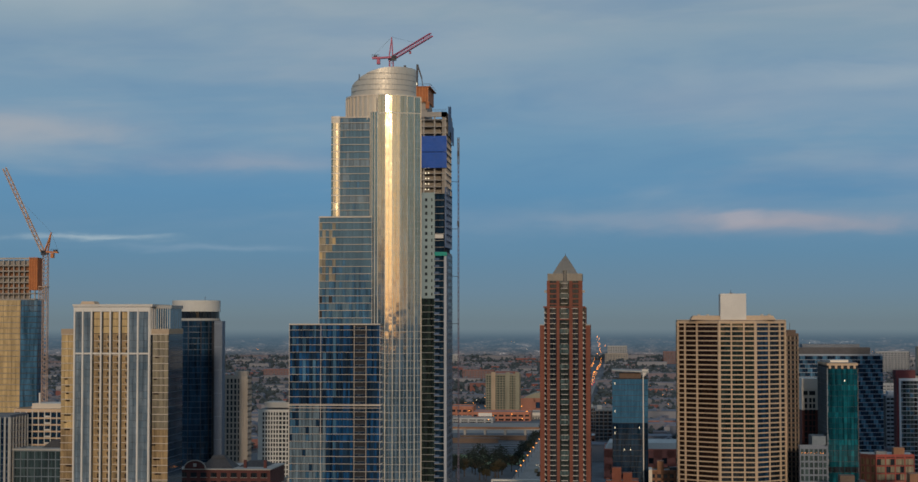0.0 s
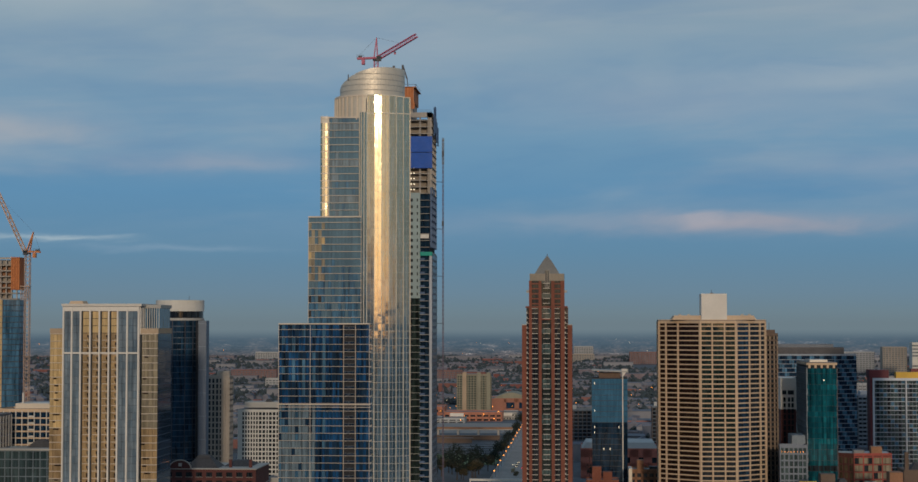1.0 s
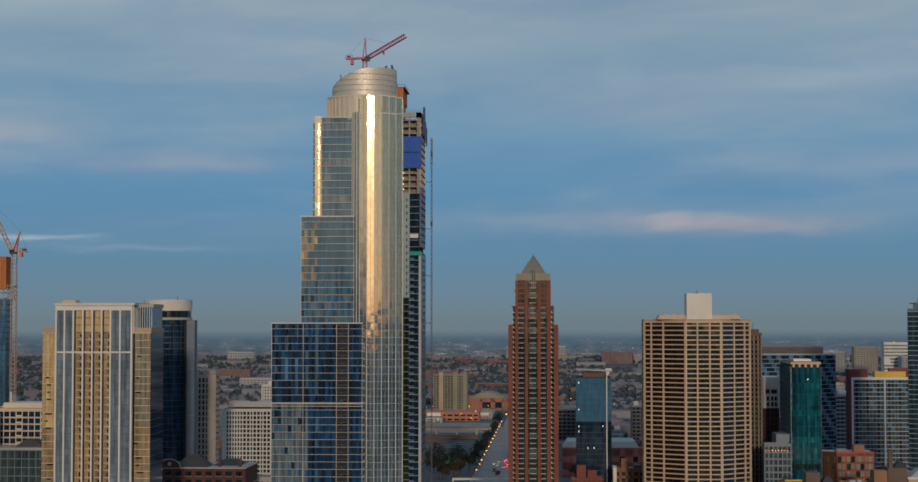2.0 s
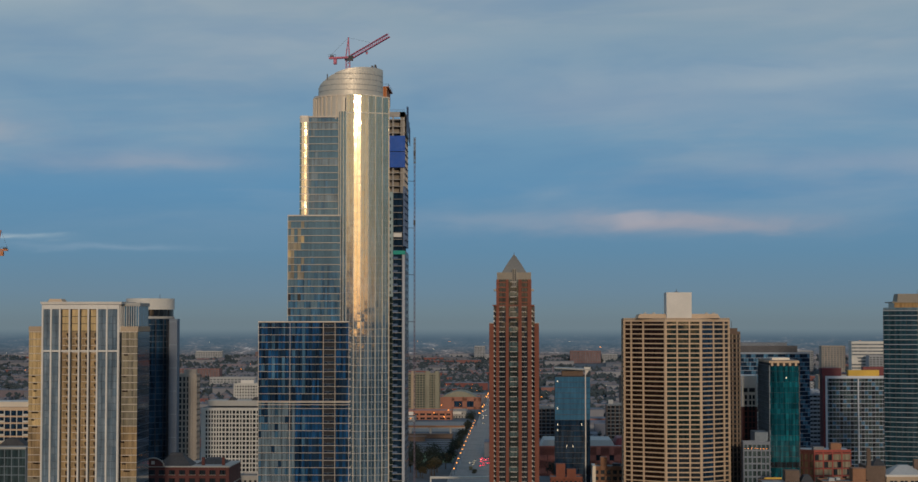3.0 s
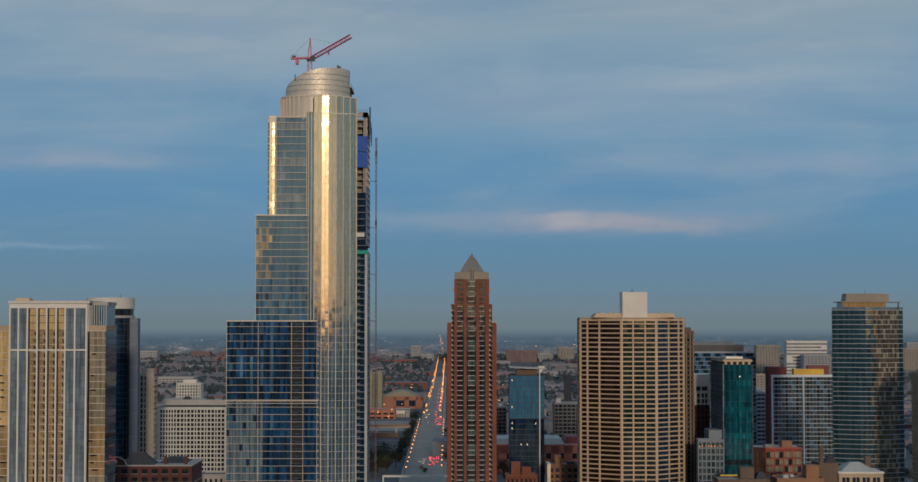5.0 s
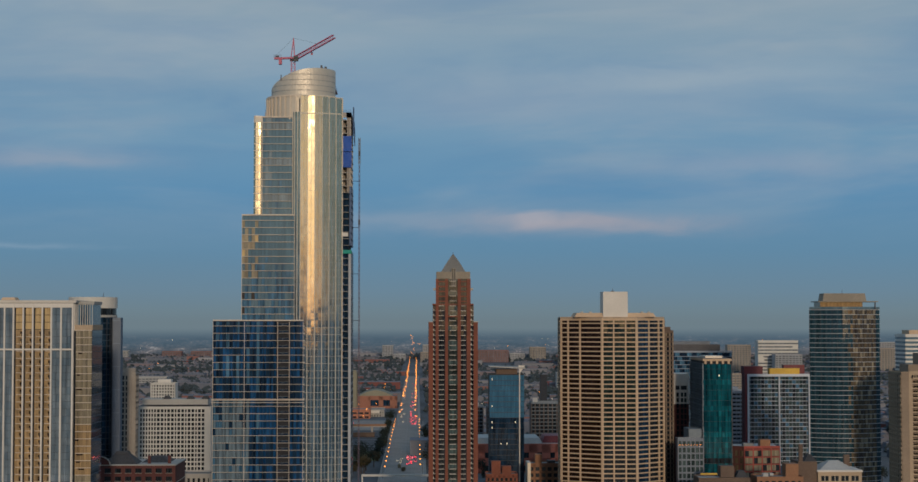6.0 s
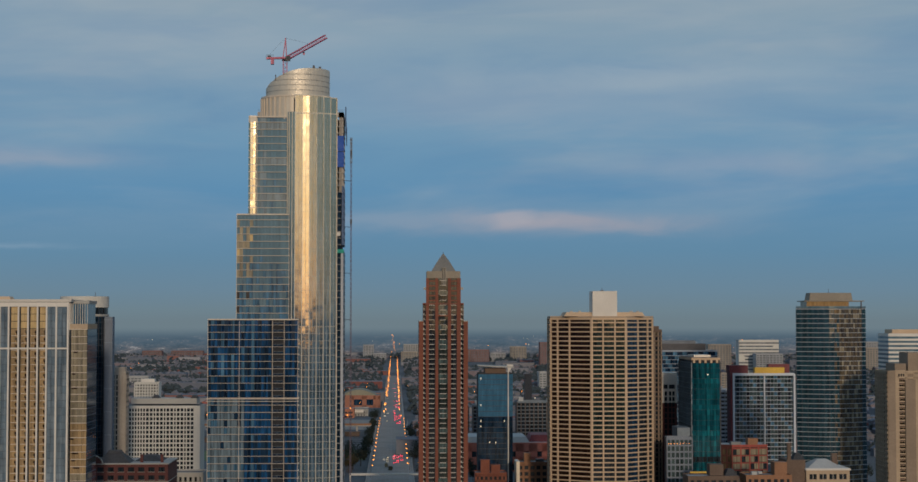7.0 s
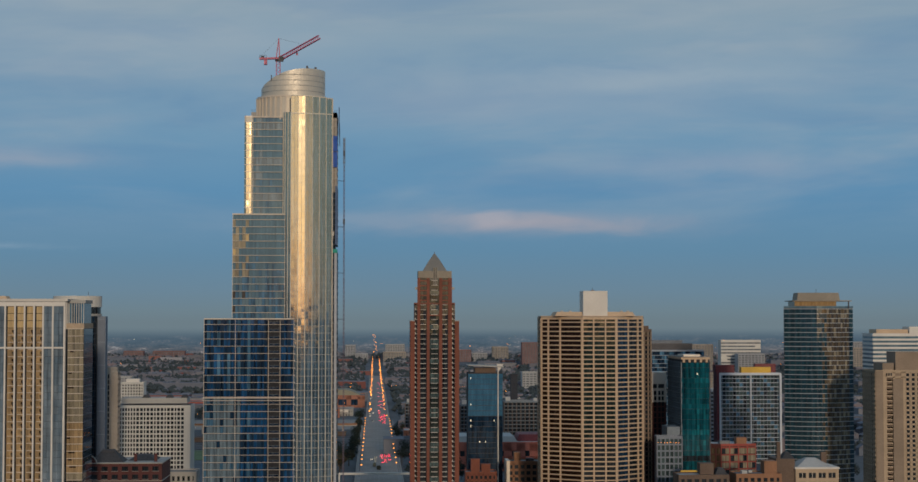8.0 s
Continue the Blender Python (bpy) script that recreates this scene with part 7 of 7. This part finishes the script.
far_blocks((-480, -400, 4300, 6, 36, M_HOUSE_PALE, "far pale hall in the haze"),
           (900, 990, 3700, 4, 58, M_BEIGE, "far tan slab block"),
           (1030, 1110, 4100, 6, 66, M_STONE, "far grey slab block"),
           (-300, -240, 3300, 0, 26, M_BRICK_FAR, "far red brick block in the haze"),
           (-560, -480, 3000, 0, 20, M_HOUSE_PALE, "far pale warehouse in the haze"),
           (-700, -610, 3400, 0, 24, M_BRICK_FAR, "far red brick warehouse in the haze"),
           (180, 260, 2900, 0, 30, M_HOUSE_PALE, "far pale office block"),
           (300, 390, 2500, 0, 30, M_STONE, "far grey office block"),
           (430, 520, 2700, 0, 34, M_BEIGE, "far tan office block"))


# ---- the spread of houses and woods towards the horizon ----
rnd = random.Random(7)
KEEP_OFF = [(-86, -42, 900, 4600), (-335, -84, 1430, 2030), (-255, -76, 2030, 2420), (-16, 68, 1315, 1385), (96, 186, 4050, 4440)]


def free(x, y, pad=6):
    return not any(a - pad < x < b + pad and c - pad < y < d + pad for a, b, c, d in KEEP_OFF)


walls, red, pale, roofs, woods = Lump(), Lump(), Lump(), Lump(), Lump()
for row in range(68):
    y = 1480 + row * 49
    span = 0.36 * y + 60
    x = -span - 20
    while x < span * 1.05:
        big = rnd.random() < 0.11
        w = rnd.uniform(28, 75) if big else rnd.uniform(7, 13)
        d = rnd.uniform(20, 40) if big else rnd.uniform(11, 17)
        h = rnd.uniform(7, 15) if big else rnd.uniform(6, 10.5)
        yy = y + rnd.uniform(-19, 19)
        z = land_height(x, yy)
        if free(x + w / 2, yy) and rnd.random() < (0.8 if yy < 2400 else 0.6):
            body = pale if rnd.random() < (0.42 if big else 0.12) else red if rnd.random() < (0.34 if big else 0.09) else walls
            body.box(x, x + w, yy, yy + d, z - 1, z + h)
            if big:
                roofs.box(x - 0.3, x + w + 0.3, yy - 0.3, yy + d + 0.3, z + h, z + h + 0.6)
                roofs.box(x + w * 0.3, x + w * 0.3 + 5, yy + 5, yy + 10, z + h + 0.6, z + h + 2.6)
            elif rnd.random() < 0.6:
                roofs.gable(x - 0.4, x + w + 0.4, yy - 0.4, yy + d + 0.4, z + h, z + h + rnd.uniform(2, 3.6))
            else:
                roofs.box(x - 0.2, x + w + 0.2, yy - 0.2, yy + d + 0.2, z + h, z + h + 0.4)
        x += w + rnd.uniform(1.5, 5) + (14 if rnd.random() < 0.12 else 0)
for i in range(36000):
    y = 1450 + 3430 * rnd.random() ** 0.8
    x = rnd.uniform(-0.37 * y - 60, 0.38 * y + 60)
    if noise.noise((x * 0.004, y * 0.003, 0.5)) < rnd.uniform(-0.45, 0.2) - (0.16 if y > 2400 else 0.0) or not free(x, y, 2):
        continue
    r = rnd.uniform(2.2, 4.6) * (1.0 if y < 2100 else 1.5 if y > 2600 else 1.2)
    z = land_height(x, y)
    for k in range(2):
        woods.clump((x + rnd.uniform(-2, 2), y + rnd.uniform(-2, 2), z + r * (0.9 + 0.6 * k)), r * (1 - 0.2 * k), 0.9, rnd)
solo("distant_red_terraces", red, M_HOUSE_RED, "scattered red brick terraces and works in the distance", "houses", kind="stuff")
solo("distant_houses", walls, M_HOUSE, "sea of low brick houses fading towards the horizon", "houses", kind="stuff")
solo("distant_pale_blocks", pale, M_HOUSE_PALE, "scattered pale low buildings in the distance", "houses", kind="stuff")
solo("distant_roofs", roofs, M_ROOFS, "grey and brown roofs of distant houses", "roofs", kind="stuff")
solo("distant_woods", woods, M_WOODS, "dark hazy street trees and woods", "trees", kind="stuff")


# ---- street trees ----
def tree(seed, h, leaf, label):
    r = random.Random(seed)
    t = thing("tree", 0, 0, 0, label, "tree", "street trees")
    trunk = Lump()
    for k in range(8):
        a, b = 2 * math.pi * k / 8, 2 * math.pi * (k + 1) / 8
        n = len(trunk.v)
        trunk.v += [(0.32 * math.cos(a), 0.32 * math.sin(a), 0), (0.32 * math.cos(b), 0.32 * math.sin(b), 0), (0.16 * math.cos(b), 0.16 * math.sin(b), h * 0.55), (0.16 * math.cos(a), 0.16 * math.sin(a), h * 0.55)]
        trunk.f.append((n, n + 1, n + 2, n + 3))
    for k in range(6):
        a = k * 1.05 + r.random()
        trunk.beam((0, 0, h * (0.3 + 0.04 * k)), (h * 0.25 * math.cos(a), h * 0.25 * math.sin(a), h * (0.55 + 0.04 * k)), 0.16)
    part("trunk", trunk, M_BARK, t)
    crown = Lump()
    lobes = [(h * 0.22 * math.cos(k * 1.1 + r.random()), h * 0.22 * math.sin(k * 1.1 + r.random()), h * r.uniform(0.45, 0.82), h * r.uniform(0.14, 0.24)) for k in range(8)] + [(0, 0, h * 0.8, h * 0.22)]
    for i in range(420):
        x, y, z, q = r.choice(lobes)
        v = Vector((r.gauss(0, 1), r.gauss(0, 1), r.gauss(0, 0.8)))
        v = v.normalized() * q * r.uniform(0.55, 1.1)
        crown.clump((x + v.x, y + v.y, z + v.z), r.uniform(0.28, 0.62), 0.7, r)
    part("crown", crown, leaf, t)
    return t


protos = [tree(1, 10, M_LEAF, "dark green broadleaf street tree with uneven crown"), tree(2, 12.5, M_LEAF, "dark green broadleaf street tree with uneven crown"),
          tree(3, 9, M_LEAF_AUT, "brown-green autumn street tree with thinning crown")]
spots = []
for i in range(22):
    spots.append((rnd.uniform(-138, -84), rnd.uniform(1268, 1430)))
for i in range(14):
    spots.append((rnd.uniform(-46, -34), 1270 + i * 40))
for i in range(12):
    spots.append((rnd.uniform(-85, -81.5), 1440 + i * 52))
for i in range(12):
    spots.append((rnd.uniform(66, 120), rnd.uniform(1310, 1430)))
for i in range(9):
    spots.append((rnd.uniform(150, 205), rnd.uniform(1180, 1290)))
for i in range(10):
    spots.append((rnd.uniform(-12, 40), rnd.uniform(1180, 1300)))
for i in range(8):
    spots.append((rnd.uniform(252, 290), rnd.uniform(1180, 1290)))
used = set()
for i, (x, y) in enumerate(spots):
    k = i % 3 if rnd.random() < 0.6 else 1
    s = rnd.uniform(1.1, 1.7) if i < 22 else rnd.uniform(0.8, 1.35)
    m = Matrix.Translation((x, y, 0)) @ Matrix.Rotation(rnd.uniform(0, 6.28), 4, "Z")
    if k not in used:
        used.add(k)
        protos[k].matrix_basis = m
    else:
        c = copy_thing(protos[k], m)
        c.scale = (s, s, s)


# ---- street lamps ----
def street_lamp(h, arm):
    t = thing("street_lamp", 0, 0, 0, "tall steel street lamp with glowing amber head", "street lamp", "street lamps")
    pole = Lump()
    pole.taper(-0.16, 0.16, -0.16, 0.16, 0, h, 0.08, 0.08)
    part("pole", pole.beam((0, 0, h - 0.1), (arm, 0, h + 0.3), 0.12), M_STEEL, t)
    head = part("head", Lump().taper(arm - 0.5, arm + 0.5, -0.4, 0.4, h + 0.2, h + 0.5, 0.2, 0.15), M_STEEL, t)
    r = 0.42
    part("lens", Lump().ring(arm, 0, 0.02, r, h - 0.3, h + 0.16, 8), M_LAMP, head, "glowing amber lens")
    return t


lamp = street_lamp(9.0, 1.6)
lamp.matrix_basis = pose(ROAD_L - 1.0, 1262, 1.38)
for i in range(1, 14):
    copy_thing(lamp, pose(ROAD_L - 1.0, 1262 + i * 48 + rnd.uniform(-7, 7), 1.38))
for i in range(13):
    copy_thing(lamp, pose(ROAD_R + 1.0, 1280 + i * 50, 1.38, 0, 0, 180))
# taller twin-spaced lamps farther out
for i in range(27):
    y = 1910 + i * 96
    for x, turn in ((-73.4, 0), (-51.6, 180)):
        c = copy_thing(lamp, pose(x + rnd.uniform(-1.2, 1.2), y + rnd.uniform(-22, 22), 1.38, 0, 0, turn))
        k = rnd.uniform(1.2, 2.0)
        c.scale = (k, k, k)
for i in range(26):
    y = rnd.uniform(1500, 4500)
    x = rnd.uniform(-0.34 * y, 0.36 * y)
    if free(x, y, 4):
        c = copy_thing(lamp, pose(x, y, land_height(x, y), 0, 0, rnd.uniform(0, 360)))
        s = rnd.uniform(0.9, 1.7)
        c.scale = (s, s, s)
for x, y in ((48, 1318), (58, 1312), (34, 1316), (171, 1318), (-2, 1310), (184, 1375), (-150, 1500), (-118, 1480), (-160, 1560)):
    copy_thing(lamp, pose(x, y, 0, 0, 0, 90))


# ---- cars ----
def car(paint, lights, label):
    t = thing("car", 0, 0, 0, label, "car", "cars on the avenue")
    body = Lump().taper(-0.9, 0.9, -2.2, 2.2, 0.3, 0.85, 0.06, 0.1).taper(-0.64, 0.64, -1.0, 0.6, 1.45, 1.5, 0.05, 0.05)
    part("body", body, paint, t)
    part("cabin", Lump().taper(-0.82, 0.82, -1.5, 1.1, 0.85, 1.45, 0.18, 0.5), M_GLASS_DARK, t)
    for x in (-0.82, 0.82):
        for y in (-1.4, 1.4):
            w = Lump()
            w.v = [(x + dx_, y + 0.33 * math.cos(k * 0.628), 0.33 + 0.33 * math.sin(k * 0.628)) for dx_ in (-0.1, 0.1) for k in range(10)]
            w.f = [tuple(range(9, -1, -1)), tuple(range(10, 20))] + [(k, (k + 1) % 10, 10 + (k + 1) % 10, 10 + k) for k in range(10)]
            part("wheel", w, M_TYRE, t)
    for x in (-0.62, 0.62):
        part("light", Lump().box(x - 0.22, x + 0.22, -2.3, -2.18, 0.5, 0.86), lights, t, "glowing lamp")
    return t


kinds = [car(M_CAR_DK, M_TAIL, "dark car with lit red tail lamps on the avenue"), car(M_CAR_LT, M_TAIL, "silver car with lit red tail lamps on the avenue"), car(M_CAR_RED, M_TAIL, "red car with lit red tail lamps on the avenue"),
         car(M_CAR_DK, M_LAMP_W, "dark car with lit headlamps on the avenue"), car(M_CAR_LT, M_LAMP_W, "silver car with lit headlamps on the avenue")]
lanes_out, lanes_in = (-60.2, -57.2, -54.2), (-71.4, -68.4, -65.4)
done, taken = set(), []
for i in range(80):
    out_bound = rnd.random() < 0.82
    k = rnd.choice((0, 1, 2)) if out_bound else rnd.choice((3, 4))
    y = rnd.choice((rnd.uniform(1390, 1480), rnd.uniform(1930, 2110), rnd.uniform(1930, 2600), rnd.uniform(2000, 3600)))
    x = rnd.choice(lanes_out if out_bound else lanes_in)
    if any(abs(y - b) < 7 and abs(x - a) < 1.5 for a, b in taken):
        continue
    taken.append((x, y))
    m = pose(x + rnd.uniform(-0.3, 0.3), y, 1.2)
    if k not in done:
        done.add(k)
        kinds[k].matrix_basis = m
    else:
        copy_thing(kinds[k], m)
bus = thing("bus", -66.2, 1360, 1.2, "tan city bus on the avenue", "bus")
part("body", Lump().taper(-67.5, -65.0, 1354, 1366, 1.7, 4.4, 0.1, 0.1), M_BUS, bus)
part("windows", Lump().box(-67.56, -64.94, 1354.6, 1365.4, 3.0, 3.9), M_GLASS_DARK, bus)
for x in (-67.2, -65.3):
    for y in (1356, 1363.5):
        part("wheel", Lump().box(x - 0.15, x + 0.15, y - 0.5, y + 0.5, 1.2, 2.2), M_TYRE, bus)

# points of light out on the far plain; the whites are buildings given a glow
lights, whites = Lump(), Lump()
for i in range(17):
    z = 17 + 60 * (i / 16) ** 0.9
    x = -64 + 2.5 * math.sin(i * 0.3) + rnd.uniform(-3, 3) + (-9 if 17 < z < 38 else 0) * (i % 2)
    s = rnd.uniform(0.6, 1.3)
    lights.clump((x, 4862, z), s, 1.0, rnd)
for i in range(150):
    x, y = (rnd.uniform(-330, -92), rnd.uniform(1950, 3000)) if i < 90 else (rnd.uniform(-40, 420), rnd.uniform(1600, 3000))
    (lights if rnd.random() < 0.8 else whites).clump((x, y, land_height(x, y) + rnd.uniform(6, 12)), rnd.uniform(0.4, 0.75), 1.0, rnd)
for y in range(2450, 4560, 52):
    for x in (-71.0, -54.0):
        lights.clump((x + rnd.uniform(-1, 1), y + rnd.uniform(-12, 12), land_height(x, y) + 9.5), rnd.uniform(0.5, 0.8), 1.0, rnd)
for i in range(60):
    x, z = rnd.uniform(-1500, 1500), rnd.uniform(18, 74)
    y = math.sqrt(4862 ** 2 - (x + 30) ** 2) - 8
    (lights if rnd.random() < 0.45 else whites).clump((x, y, z), rnd.uniform(0.5, 1.1), 1.0, rnd)
far = bpy.data.objects["backdrop"]
part("far_street_light_field", lights, M_LAMP, far, "amber street lights out over the town", kind="stuff")
part("far_pale_speck_field", whites, M_LAMP_W, far, "glowing specks standing in for pale far buildings", kind="stuff")

# car park beside the stores
solo("car_park", Lump().box(-330, -86, 1850, 2035, 0.05, 0.35), M_ASPHALT, "grey car park beside low stores", "car park", kind="structure")
for i in range(4):
    copy_thing(kinds[3] if i % 3 else kinds[4], pose(-300 + (i % 10) * 20.0 + rnd.uniform(-1, 1), 1880 + (i // 10) * 60 + rnd.uniform(-8, 8), 0.35, 0, 0, 90 + rnd.uniform(-4, 4)))
